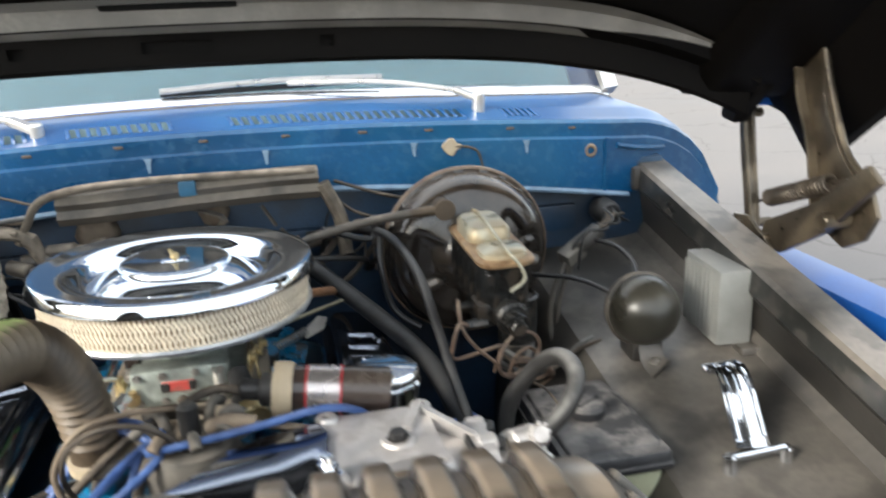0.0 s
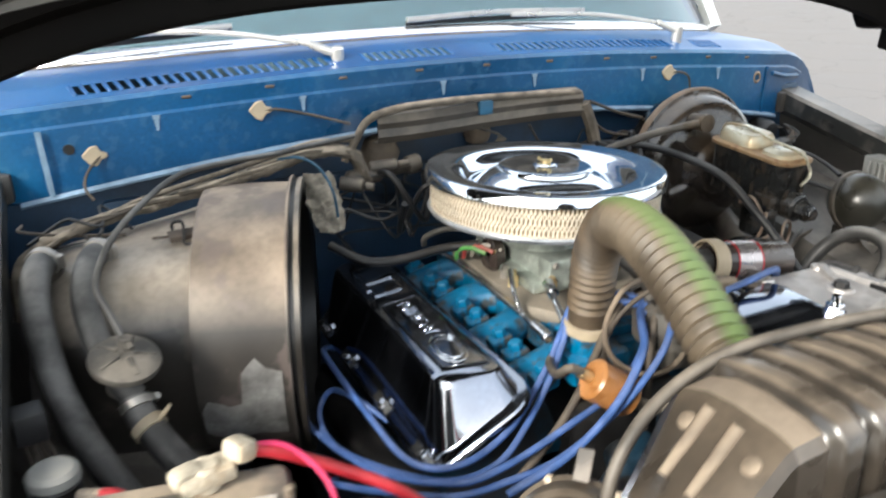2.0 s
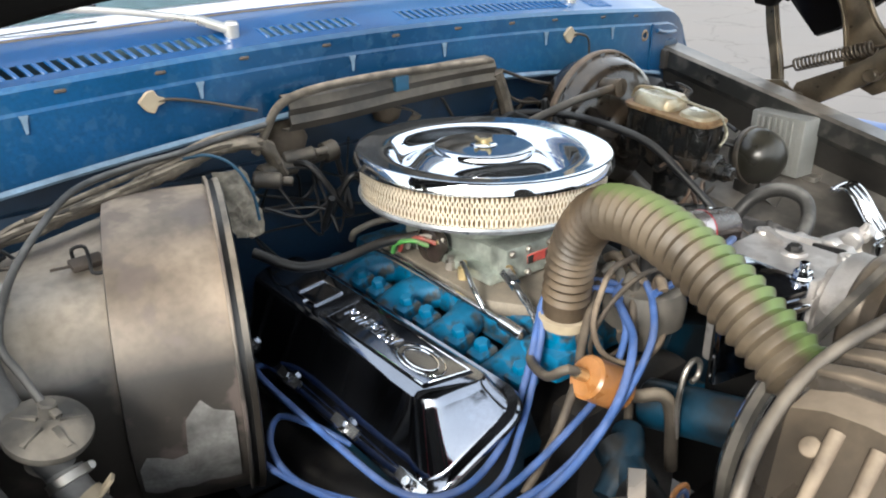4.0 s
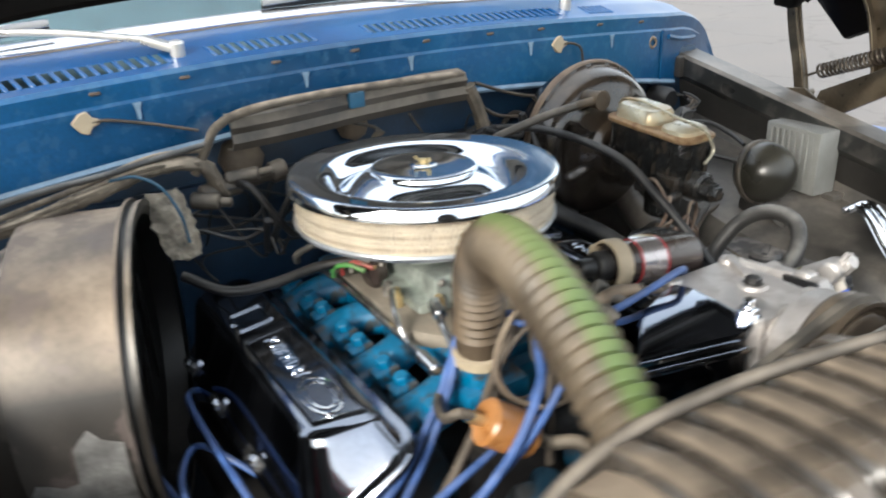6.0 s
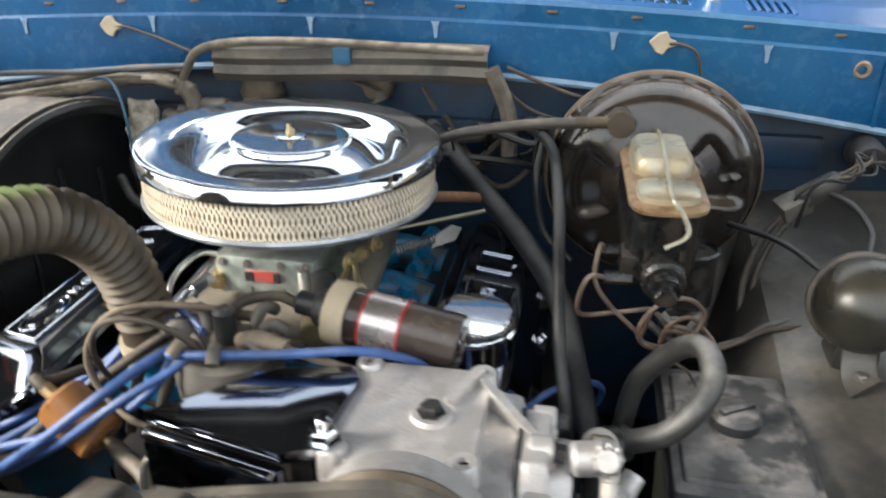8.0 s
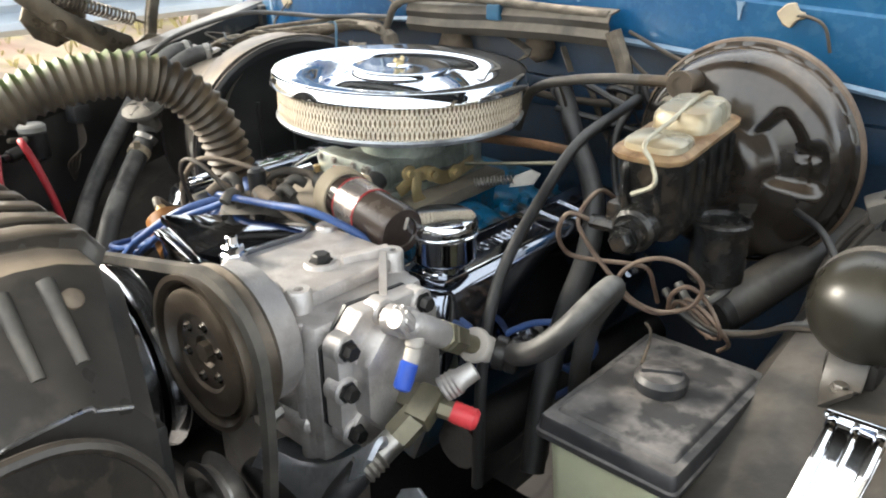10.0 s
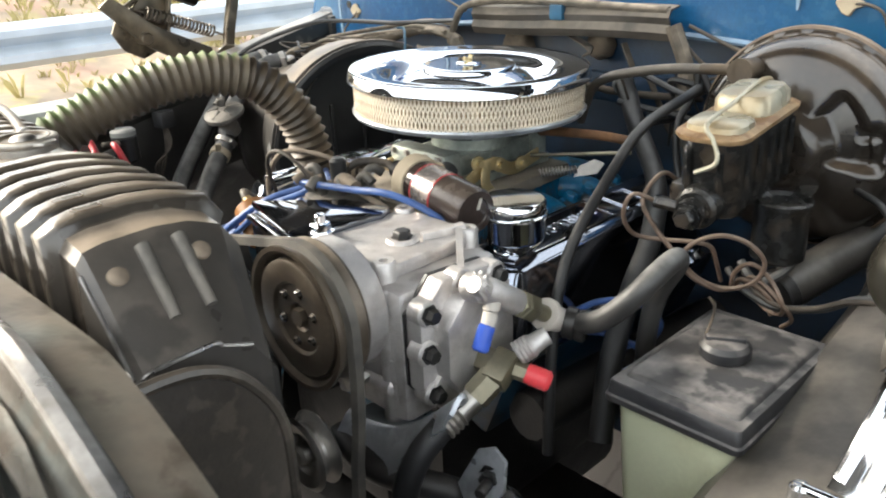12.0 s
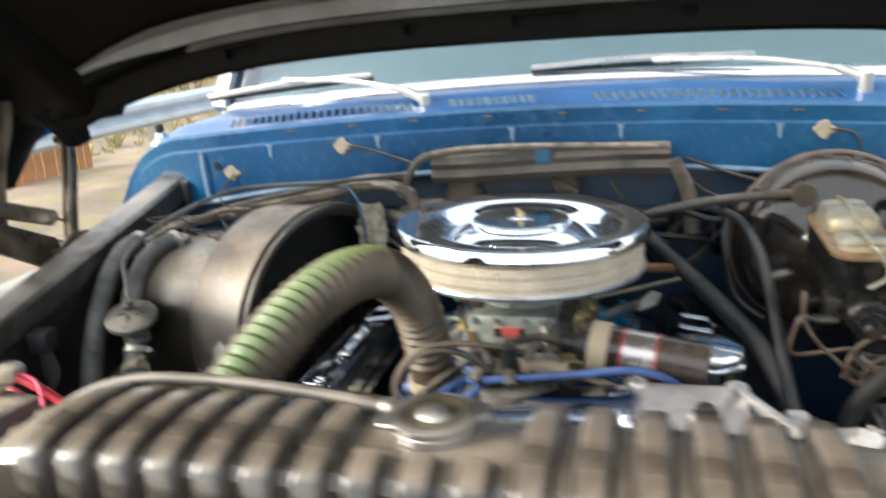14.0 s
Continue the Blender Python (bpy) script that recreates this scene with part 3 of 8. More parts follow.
for k in range(1700):
    gx = -6.2 - 5.0 * blades.random()
    gy = -3 + 19 * blades.random()
    gz = (-gx - 3.6) * 0.015 + max(0, -gx - 6.5) * 0.16
    tall = 0.06 + 0.20 * blades.random() ** 2
    for j in range(7):
        a, lean = 6.283 * blades.random(), tall * (0.2 + 0.6 * blades.random())
        ca, sa = math.cos(a), math.sin(a)
        i0 = len(tuft_v)
        tuft_v += [(gx - sa * 0.0014, gy + ca * 0.0014, gz - 0.02), (gx + sa * 0.0014, gy - ca * 0.0014, gz - 0.02), (gx + ca * lean * 0.4 + sa * 0.001, gy + sa * lean * 0.4 - ca * 0.001, gz + tall * 0.7), (gx + ca * lean, gy + sa * lean, gz + tall)]
        tuft_f += [(i0, i0 + 1, i0 + 2), (i0, i0 + 2, i0 + 3)]
grass_mesh = bpy.data.meshes.new("dry_grass")
grass_mesh.from_pydata(tuft_v, [], tuft_f)
grass_mesh.materials.append(M["straw"])
tagged(new("dry_grass", grass_mesh), "dry straw-coloured grass tufts along the verge", "grass", kind="stuff")
board_fence = thing("board_fence", (-6.0, 5.6, 0.03), "low orange-brown board fence beyond the guardrail", "fence")
for k in range(12):
    bm = B()
    box(bm, (-6.0 + 0.01 * (k % 3), 5.15 + k * 0.105, 0.19 + 0.015 * (k % 2)), (0.02, 0.095, 0.36), bev=0.004, seg=1)
    part("board", bm, "fence", board_fence)

# ---- truck body ----
truck = thing("pickup_truck", (0, 0.4, 0), "old blue pickup truck front end with worn paint", "truck")


def z_top(x):
    a = abs(x)
    return 1.209 - 0.032 * (min(a, 0.75) / 0.7) ** 2 - (0 if a < 0.75 else 0.20 * (1 - math.sqrt(max(0, 1 - ((a - 0.75) / 0.25) ** 2))))


def y_face(x):
    return 0.248 + 0.03 * min(1.4, abs(x) / 0.68) ** 4


VENTS = [(-0.665, -0.275, 24), (-0.21, -0.053, 10), (0.044, 0.440, 25), (0.518, 0.578, 5)]
xs = sorted(set([round(-0.995 + 0.0398 * k, 4) for k in range(51)] + [v for a, b, _ in VENTS for v in (a, b)]))


def cowl_row(x):
    y, z, a = y_face(x), z_top(x), abs(x)
    zb = 1.105 - 0.055 * (min(a, 0.78) / 0.65) ** 2 if a < 0.8 else z - 0.13
    back = 0.10 * (a / 0.8) ** 3
    return [(x, y + 0.05, zb + 0.004), (x, y + 0.006, zb), (x, y, zb + 0.006), (x, y, z - 0.034), (x, y + 0.005, z - 0.030), (x, y + 0.004, z - 0.006), (x, y + 0.012, z), (x, y + 0.035, z + 0.004),
            (x, y + 0.062, z + 0.014), (x, y + 0.085, z + 0.018), (x, y + 0.16 + back, z + 0.024), (x, y + 0.24 + back, z + 0.025)]


def in_vent(i, j):
    m = (xs[i] + xs[i + 1]) / 2
    return j == 1 and any(a < m < b for a, b, _ in VENTS)


bm = B()
loft(bm, [cowl_row(x)[:7] for x in xs])
cowl = part("cowl_panel", bm, "cowl", truck, "dusty blue cowl face with a worn seam", sharp=30)
bm = B()
loft(bm, [cowl_row(x)[6:] for x in xs], in_vent)
part("cowl_top", bm, "cowl_top", cowl, "deeper blue cowl top with louvre slots", sharp=30)
# Near-black trays put the shade of the louvre slots into their colour.
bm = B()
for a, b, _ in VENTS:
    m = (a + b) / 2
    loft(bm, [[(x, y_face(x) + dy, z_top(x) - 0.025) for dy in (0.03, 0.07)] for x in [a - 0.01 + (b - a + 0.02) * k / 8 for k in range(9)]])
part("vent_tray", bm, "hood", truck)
bm = B()
box(bm, (0, 0, 0), (0.0064, 0.034, 0.004), (0, 0, 14), bev=0.001, seg=1)
bar = None
for a, b, cnt in VENTS:
    for k in range(cnt + 1):
        x = a + (b - a) * k / cnt
        at = (x, y_face(x) + 0.0485, z_top(x) + 0.0085)
        if bar is None:
            bar = part("vent_bar", bm, "cowl_top", cowl)
            bar.location = at
        else:
            share("vent_bar", bar, cowl, at, (radians(20), 0, 0))
bar.rotation_euler = (radians(20), 0, 0)

# tabs and rust spots along the seam of the cowl face
for x in (-0.558, -0.335, -0.088, 0.095, 0.341, 0.545):
    bm = B()
    prism(bm, [(-0.006, 0), (0.007, 0), (0.004, -0.008), (0.003, -0.023), (-0.001, -0.024), (-0.003, -0.008)], 0.0012, Matrix.Translation((x, y_face(x) - 0.001, z_top(x) - 0.034)) @ pose(0, 0, 0, 90), 0.001, 1)
    part("seam_tab", bm, "pale_blue", cowl)
for x in (-0.51, -0.384, -0.264, -0.129, 0.0, 0.13, 0.257, 0.37, 0.517, 0.637):
    bm = B()
    box(bm, (x, y_face(x) + 0.004, z_top(x) - 0.014), (0.015, 0.003, 0.005), bev=0.0014, seg=1)
    part("rubber_bumper", bm, "rust", cowl)

# worn lower lip of the cowl face
bm = B()
loft(bm, [[(x, y_face(x) + a, 1.105 - 0.055 * (abs(x) / 0.65) ** 2 + b) for a, b in ((0.004, -0.004), (-0.006, -0.003), (-0.008, 0.001), (-0.002, 0.006))] for x in [-0.76 + 0.04 * k for k in range(39)]])
part("lower_lip", bm, "pale_blue", cowl, "worn pale edge of the cowl face")
for s in (-1,):
    bm = B()
    strip(bm, [(s * 0.715, y_face(0.7) - 0.003, 1.045), (s * 0.718, y_face(0.7) - 0.004, 1.10), (s * 0.72, y_face(0.7) - 0.002, 1.142)], 0.008, 0.003, (0, 1, 0))
    part("seam_cover", bm, "pale_blue", cowl, "chipped pale seam")
bm = B()
strip(bm, [(0.705, y_face(0.705) - 0.002, 1.045), (0.706, y_face(0.706) - 0.002, 1.145)], 0.006, 0.003, (0, 1, 0))
part("seam_bead", bm, "cowl", cowl)
bm = B()
tube(bm, [(0.73, y_face(0.73) - 0.001, 1.128), (0.78, y_face(0.78) - 0.001, 1.118), (0.84, y_face(0.84) - 0.001, 1.112)], 0.005, 8)
part("pressed_crease", bm, "cowl", cowl)
# firewall below the cowl
bm = B()
box(bm, (0, 0.315, 0.70), (1.67, 0.03, 0.80), bev=0.01)
box(bm, (0, 0.292, 1.0), (1.3, 0.02, 0.05), bev=0.008)
part("firewall", bm, "firewall", truck, "grimy dark blue firewall")
# cab behind the windshield
bm = B()
box(bm, (0, 1.35, 0.95), (1.9, 1.6, 0.25), bev=0.03)
box(bm, (0, 2.1, 1.3), (1.9, 0.05, 0.9), bev=0.02)
box(bm, (0, 1.45, 1.78), (1.6, 1.2, 0.05), bev=0.02)
part("cab_shell", bm, "blue", truck)
bm = B()
box(bm, (0, 1.25, 0.40), (1.86, 1.9, 0.05), bev=0.02)
part("floor_pan", bm, "iron", truck)
bm = B()
box(bm, (0, 0.80, 1.17), (1.5, 0.5, 0.10), bev=0.03)
part("dashboard", bm, "interior", truck)
for s in (-1, 1):
    bm = B()
    box(bm, (s * 0.99, 1.35, 0.62), (0.05, 1.6, 0.75), bev=0.02)
    part("door_panel", bm, "blue", truck)
    bm = B()
    strip(bm, [(s * 0.86, 0.62, 1.19), (s * 0.80, 0.95, 1.75)], 0.035, 0.04, (0, 1, 0))
    part("pillar", bm, "silver_arm", truck)
    # fender
    bm = B()
    rows = []
    for k in range(15):
        y = 0.30 - k * 0.092
        zf = 0.962 - 0.02 * max(0, -y - 0.5)
        rows.append([(s * x, y, z) for x, z in ((0.842, zf - 0.075), (0.850, zf - 0.045), (0.870, zf - 0.040), (0.890, zf - 0.034), (0.900, zf - 0.006), (0.93, zf + 0.002), (0.97, zf), (0.99, zf - 0.02), (1.0, zf - 0.07), (1.005, zf - 0.2), (1.0, 0.62))])
    loft(bm, rows)
    thick(bm, 0.003)
    part("fender", bm, "blue" if s > 0 else "primer", truck, "blue front fender" if s > 0 else "faded front fender in pale worn primer")
    # apron flange and inner fender
    bm = B()
    rows = []
    for k in range(15):
        y = 0.335 - k * 0.08
        zf = 1.012 + 0.22 * y
        rows.append([(s * x, y, z) for x, z in ((0.838, zf - 0.006), (0.838, zf + 0.010), (0.785, zf + 0.010), (0.778, zf + 0.004), (0.776, zf - 0.03), (0.790, zf - 0.05))])
    loft(bm, rows)
    thick(bm, 0.003)
    part("apron_flange", bm, "flange", truck, "dusty worn grey top flange of the inner fender")
    bm = B()
    rows = []
    for k in range(19):
        y = 0.30 - k * 0.06
        zf, zs = 1.012 + 0.22 * y, 0.872 + 0.2 * (y + 0.05)
        if s > 0:
            sec = ((0.788, zf - 0.03), (0.795, zf - 0.08), (0.80, zs + 0.03), (0.785, zs + 0.006), (0.75, zs), (0.60, zs - 0.008), (0.555, zs - 0.02), (0.53, zs - 0.06), (0.50, zs - 0.16))
        else:
            sec = ((0.788, zf - 0.03), (0.795, zf - 0.08), (0.80, zs - 0.02), (0.785, zs - 0.09), (0.75, zs - 0.11), (0.66, zs - 0.12), (0.60, zs - 0.14), (0.56, zs - 0.20), (0.53, zs - 0.30), (0.50, zs - 0.45))
        rows.append([(s * x, y, z) for x, z in sec])
    loft(bm, rows)
    thick(bm, 0.004)
    low = B()
    loft(low, [[q[-1], (q[-1][0] * 0.985, q[-1][1], q[-1][2] - 0.10), (q[-1][0] * 0.97, q[-1][1], 0.34)] for q in rows])
    part("lower_apron", low, "iron", truck)
    part("inner_fender", bm, "apron", truck, "dusty black inner fender panel")
    bm = B()
    box(bm, (s * 0.80, 0.30, 1.06), (0.07, 0.035, 0.045), bev=0.008)
    hexa(bm, (s * 0.80, 0.285, 1.063), (0, -1, 0), 0.011, 0.01)
    part("corner_bracket", bm, "apron", truck)

for wx_, wy_ in ((-0.84, -0.25), (0.84, -0.25), (-0.84, 3.1), (0.84, 3.1)):
    bm = B()
    m = at_axis((wx_ - 0.10, wy_, 0.36), (wx_ + 1, wy_, 0.36))
    lathe(bm, [(0.20, 0.01), (0.30, 0.0), (0.345, 0.02), (0.36, 0.05), (0.36, 0.15), (0.345, 0.18), (0.30, 0.20), (0.20, 0.19)], m, 40)
    tyre = part("tyre", bm, "tyre", truck)
    bm = B()
    lathe(bm, [(0, 0.08), (0.06, 0.06), (0.10, 0.08), (0.19, 0.07), (0.205, 0.02), (0.205, 0.18), (0.19, 0.13), (0, 0.12)], m, 32)
    part("rim", bm, "steel", tyre)
bm = B()
box(bm, (0, 3.2, 0.85), (1.9, 2.1, 0.55), bev=0.04)
part("cargo_bed", bm, "blue", truck)
bm = B()
for s in (-1, 1):
    box(bm, (s * 0.42, 1.6, 0.42), (0.08, 5.0, 0.15), bev=0.01)
box(bm, (0, -0.25, 0.36), (1.5, 0.10, 0.10), bev=0.02)
box(bm, (0, 3.1, 0.36), (1.5, 0.10, 0.10), bev=0.02)
part("chassis", bm, "iron", truck)
# Added walls in the side window openings, to keep light out behind the windshield.
for s in (-1, 1):
    bm = B()
    box(bm, (s * 0.875, 1.42, 1.33), (0.03, 1.30, 0.62), bev=0.01)
    part("door_lining", bm, "interior", truck, "added plain side wall closing the cab window opening")
# windshield with seal and bright moulding
def ws(x, up):
    y = y_face(x) + 0.175 + 0.10 * (abs(x) / 0.8) ** 3
    return Vector((x * (1 - 0.06 * up / 0.5), y + up * 0.62, z_top(x) + 0.026 + up * 0.9))


wx = [-0.86 + 0.0573 * k for k in range(31)]
bm = B()
loft(bm, [[ws(x, 0.008), ws(x, 0.2), ws(x, 0.4), ws(x, 0.56)] for x in wx])
shield = part("windshield", bm, "glass", truck, "grey-green windshield glass")
shield.visible_shadow = False
bm = B()
tube(bm, [ws(x, -0.006) for x in wx], 0.008, 8, 0.03)
part("windshield_seal", bm, "seal", truck)
bm = B()
loft(bm, [[ws(x, 0.0) + Vector((0, -0.009, 0)), ws(x, 0.007) + Vector((0, -0.012, 0.0)), ws(x, 0.015) + Vector((0, -0.009, 0)), ws(x, 0.018)] for x in wx])
part("windshield_moulding", bm, "chrome_dusty", truck, "bright metal windshield moulding")

# wipers
for piv, mid, ends in (((0.474, 0.315, 1.227), (0.146, 0.424, 1.264), ((-0.077, 0.425, 1.262), (0.320, 0.425, 1.266))), ((-0.256, 0.305, 1.223), (-0.60, 0.445, 1.262), ((-0.80, 0.475, 1.232), (-0.40, 0.430, 1.264)))):
    wiper = thing("windshield_wiper", piv, "silver windshield wiper arm parked along the glass", "wiper", group="windshield wipers")
    p, q = Vector(piv), Vector(mid)
    bm = B()
    cyl(bm, p + Vector((0, 0.0, -0.03)), p + Vector((0, -0.004, 0.012)), 0.011, 16, 0.003)
    strip(bm, [p, p + (q - p) * 0.12 + Vector((0, 0, 0.012))], 0.022, 0.012)
    part("arm_head", bm, "silver_arm", wiper)
    bm = B()
    strip(bm, [p + (q - p) * 0.10 + Vector((0, 0, 0.012)), p + (q - p) * 0.5 + Vector((0, 0, 0.016)), q], 0.017, 0.008, wide=0.011)
    part("arm", bm, "silver_arm", wiper)
    bm = B()
    a, b = Vector(ends[0]), Vector(ends[1])
    strip(bm, [a, (a + b) / 2 + Vector((0, 0, 0.006)), b], 0.011, 0.010)
    part("blade_holder", bm, "silver_arm", wiper)
    bm = B()
    strip(bm, [a + Vector((0, 0.006, -0.006)), b + Vector((0, 0.006, -0.006))], 0.005, 0.009)
    part("blade_rubber", bm, "rubber", wiper)

# ---- hood ----
hood = thing("hood", (0, 0.05, 1.32), "raised hood with a dusty black underside", "hood")


def hood_drop(x):
    u = min(abs(x) / 0.77, 1.09)
    return -0.02 * u ** 2 - 0.07 * u ** 4


hx = [-0.84 + 0.042 * k for k in range(41)]
SLOTS = [(-0.045, 0.045), (-0.205, -0.185), (0.185, 0.205), (-0.50, -0.44)]
hx = sorted(set([round(v, 4) for v in hx] + [v for s in SLOTS for v in s]))
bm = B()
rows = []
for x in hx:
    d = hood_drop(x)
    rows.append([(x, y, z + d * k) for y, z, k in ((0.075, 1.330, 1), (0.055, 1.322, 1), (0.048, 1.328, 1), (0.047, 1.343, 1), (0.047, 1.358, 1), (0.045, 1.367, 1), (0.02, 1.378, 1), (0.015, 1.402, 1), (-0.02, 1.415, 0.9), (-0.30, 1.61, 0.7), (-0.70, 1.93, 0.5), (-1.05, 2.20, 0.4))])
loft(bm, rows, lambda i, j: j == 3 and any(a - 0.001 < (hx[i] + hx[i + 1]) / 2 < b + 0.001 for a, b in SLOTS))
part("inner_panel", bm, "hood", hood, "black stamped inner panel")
# Painted reflection along the rib, narrowed at both ends so it fades out.
bm = B()
loft(bm, [[(x, y, z + hood_drop(x)) for y, z in [Vector((0.0125, 1.401)).lerp(Vector(p), min(1.0, max(0.06, (0.80 - abs(x)) / 0.22))) for p in ((0.043, 1.3675), (0.018, 1.379), (0.0125, 1.401), (0.0, 1.4045), (-0.012, 1.4095), (-0.018, 1.411))]] for x in hx if abs(x) < 0.80])
part("stiffener_face", bm, "hood_reflection", hood, "grey strip painting a dull reflection on the stiffening rib")
bm = B()
loft(bm, [[(x, 0.062, 1.335 + hood_drop(x)), (x, 0.060, 1.372 + hood_drop(x)), (x, 0.03, 1.40 + hood_drop(x))] for x in hx if abs(x) < 0.8])
part("closing_strip", bm, "hood", hood)
bm = B()
prism(bm, [(-0.085, 0), (0.085, 0), (0.06, 0.012), (0.045, 0.03), (0.042, 0.06), (-0.042, 0.06), (-0.045, 0.03), (-0.06, 0.012)], 0.03, pose(0, 0.02, 1.393, 60), 0.006)
part("centre_bridge", bm, "hood", hood)
for s in (-1, 1):
    bm = B()
    lip = [(0.085, -0.12), (0.088, -0.062), (0.10, -0.052), (0.22, -0.049), (0.36, -0.049), (0.50, -0.056), (0.535, -0.068), (0.55, -0.10), (0.55, -0.20)]
    tube(bm, [(s * x, y, 1.412 + (-0.02 - y) * 0.696 + hood_drop(x) * 0.88) for x, y in lip], 0.0032, 8, 0.012)
    for x in (0.20, 0.33, 0.40, 0.49):
        strip(bm, [(s * (x - 0.012), -0.054, 1.4345 + hood_drop(x) * 0.88), (s * (x + 0.012), -0.054, 1.4345 + hood_drop(x) * 0.88)], 0.008, 0.006)
    part("recess_lip", bm, "flange", hood, "pale worn lip of the stamped recess")
bm = B()
loft(bm, [[(x, y, z + hood_drop(x) * k) for y, z, k in ((0.085, 1.335, 1), (0.08, 1.39, 1), (0.05, 1.43, 1), (-0.30, 1.69, 0.8), (-0.70, 2.01, 0.6), (-1.07, 2.27, 0.5), (-1.06, 2.20, 0.4))] for x in [-0.985 + 0.0985 * k for k in range(21)]])
part("outer_skin", bm, "blue", hood)
for s in (-1, 1):
    bm = B()
    rows = []
    for y, z, h, lip in ((0.13, 1.235, 0.08, 0.02), (0.09, 1.238, 0.09, 0.070), (0.045, 1.248, 0.11, 0.125), (0.0, 1.287, 0.12, 0.145), (-0.128, 1.39, 0.12, 0.145), (-0.30, 1.53, 0.12, 0.145), (-0.70, 1.84, 0.13, 0.14), (-1.05, 2.10, 0.13, 0.12)):
        rows.append([(s * x, y, zz) for x, zz in ((0.73, z + h * 0.95), (0.755, z + 0.02), (0.77, z), (0.79, z - 0.004), (0.87, z - 0.008), (0.90, z - 0.015), (0.935, z - lip * 0.6), (0.955, z - lip), (0.972, z - lip - 0.004), (0.98, z - lip + 0.02), (0.985, z + h * 0.5))])
    loft(bm, rows)
    thick(bm, 0.006)
    part("side_rail", bm, "hood", hood)
    # hinge
    XS = Matrix(((0, 0, s, 0), (1, 0, 0, 0), (0, 1, 0, 0), (0, 0, 0, 1)))
    bm = B()
    prism(bm, [(0.11, 0.985), (0.09, 1.035), (0.05, 1.04), (-0.02, 1.0), (-0.10, 0.975), (-0.10, 0.95), (0.08, 0.95)], 0.006, Matrix.Translation((s * 0.855, 0, 0)) @ XS, 0.001, 1)
    hinge = part("hood_hinge", bm, "hinge", truck, "brown-black steel hood hinge with a coil spring")
    bm = B()
    strip(bm, [(s * 0.872, 0.064, 1.015), (s * 0.873, 0.078, 1.075), (s * 0.877, 0.100, 1.14), (s * 0.88, 0.116, 1.205)], 0.010, 0.022, (0, 1, 0))
    for dx in (-0.0065, 0.0065):
        tube(bm, [(s * (0.872 + dx), 0.055, 1.018), (s * (0.873 + dx), 0.068, 1.075), (s * (0.877 + dx), 0.089, 1.14), (s * (0.88 + dx), 0.105, 1.20)], 0.0035, 8)
    part("rear_link", bm, "hinge", hinge)
    bm = B()
    prism(bm, [(0.135, 1.19), (0.095, 1.185), (0.07, 1.215), (0.03, 1.25), (0.04, 1.30), (0.13, 1.28)], 0.03, Matrix.Translation((s * 0.845, 0, 0)) @ XS, 0.004, 1)
    part("hood_bracket", bm, "hood", hinge)
    # curved front arm, its folded flange and the lower strut
    bm = B()
    prism(bm, [(0.006, 1.304), (-0.008, 1.26), (-0.012, 1.232), (-0.036, 1.192), (-0.050, 1.15), (-0.058, 1.10), (-0.085, 1.045), (-0.125, 1.03), (-0.165, 1.052), (-0.185, 1.09), (-0.168, 1.125), (-0.130, 1.138), (-0.103, 1.165), (-0.070, 1.215), (-0.058, 1.25), (-0.045, 1.30), (-0.022, 1.325)], 0.008, Matrix.Translation((s * 0.893, 0, 0)) @ XS, 0.0025, 2)
    part("front_arm", bm, "hinge", hinge)
    bm = B()
    strip(bm, [(s * 0.888, 0.004, 1.305), (s * 0.886, -0.012, 1.24), (s * 0.886, -0.038, 1.19), (s * 0.886, -0.054, 1.14), (s * 0.887, -0.066, 1.08)], 0.016, 0.006, (0, 1, 0.4))
    tube(bm, [(s * 0.899, -0.036, 1.315), (s * 0.90, -0.062, 1.245), (s * 0.90, -0.106, 1.166), (s * 0.90, -0.16, 1.13)], 0.006, 10)
    part("arm_flange", bm, "hinge", hinge)
    bm = B()
    prism(bm, [(0.035, 1.003), (0.022, 1.038), (-0.10, 1.098), (-0.185, 1.165), (-0.212, 1.145), (-0.12, 1.055), (-0.02, 0.995)], 0.012, Matrix.Translation((s * 0.866, 0, 0)) @ XS, 0.003, 2)
    part("lower_strut", bm, "hinge", hinge)
    bm = B()
    coilp = []
    p, q = Vector((s * 0.884, 0.040, 1.069)), Vector((s * 0.872, -0.118, 1.127))
    for k in range(19 * 10 + 1):
        f = k / 190
        a = 2 * math.pi * 19 * f
        c = p.lerp(q, f)
        coilp.append((c.x + s * 0.0125 * math.cos(a), c.y + 0.0042 * math.sin(a), c.z + 0.0118 * math.sin(a)))
    tube(bm, coilp, 0.0026, 6, 0.005)
    tube(bm, [(s * 0.884, 0.066, 1.058), p], 0.0028, 6)
    tube(bm, [q, (s * 0.872, -0.150, 1.138)], 0.0028, 6)
    part("spring", bm, "pulley_brown", hinge)
    for x0, y, z, r in ((0.845, 0.066, 1.022, 0.008), (0.85, -0.128, 1.075, 0.013), (0.855, 0.010, 1.012, 0.008), (0.85, 0.112, 1.198, 0.008)):
        bm = B()
        cyl(bm, (s * x0, y, z), (s * 0.908, y, z), r, 18, 0.002)
        part("pivot_pin", bm, "hinge", hinge)

# ---- core support and radiator ----
support = thing("radiator_support", (0, -0.78, 0.5), "dusty worn steel radiator support crossmember", "crossmember")
def rail_z(x):
    a = abs(x)
    return 1.076 + 0.014 * (min(a, 0.4) / 0.4) ** 2 - (0 if a < 0.385 else 0.86 * (a - 0.385) ** 1.5)


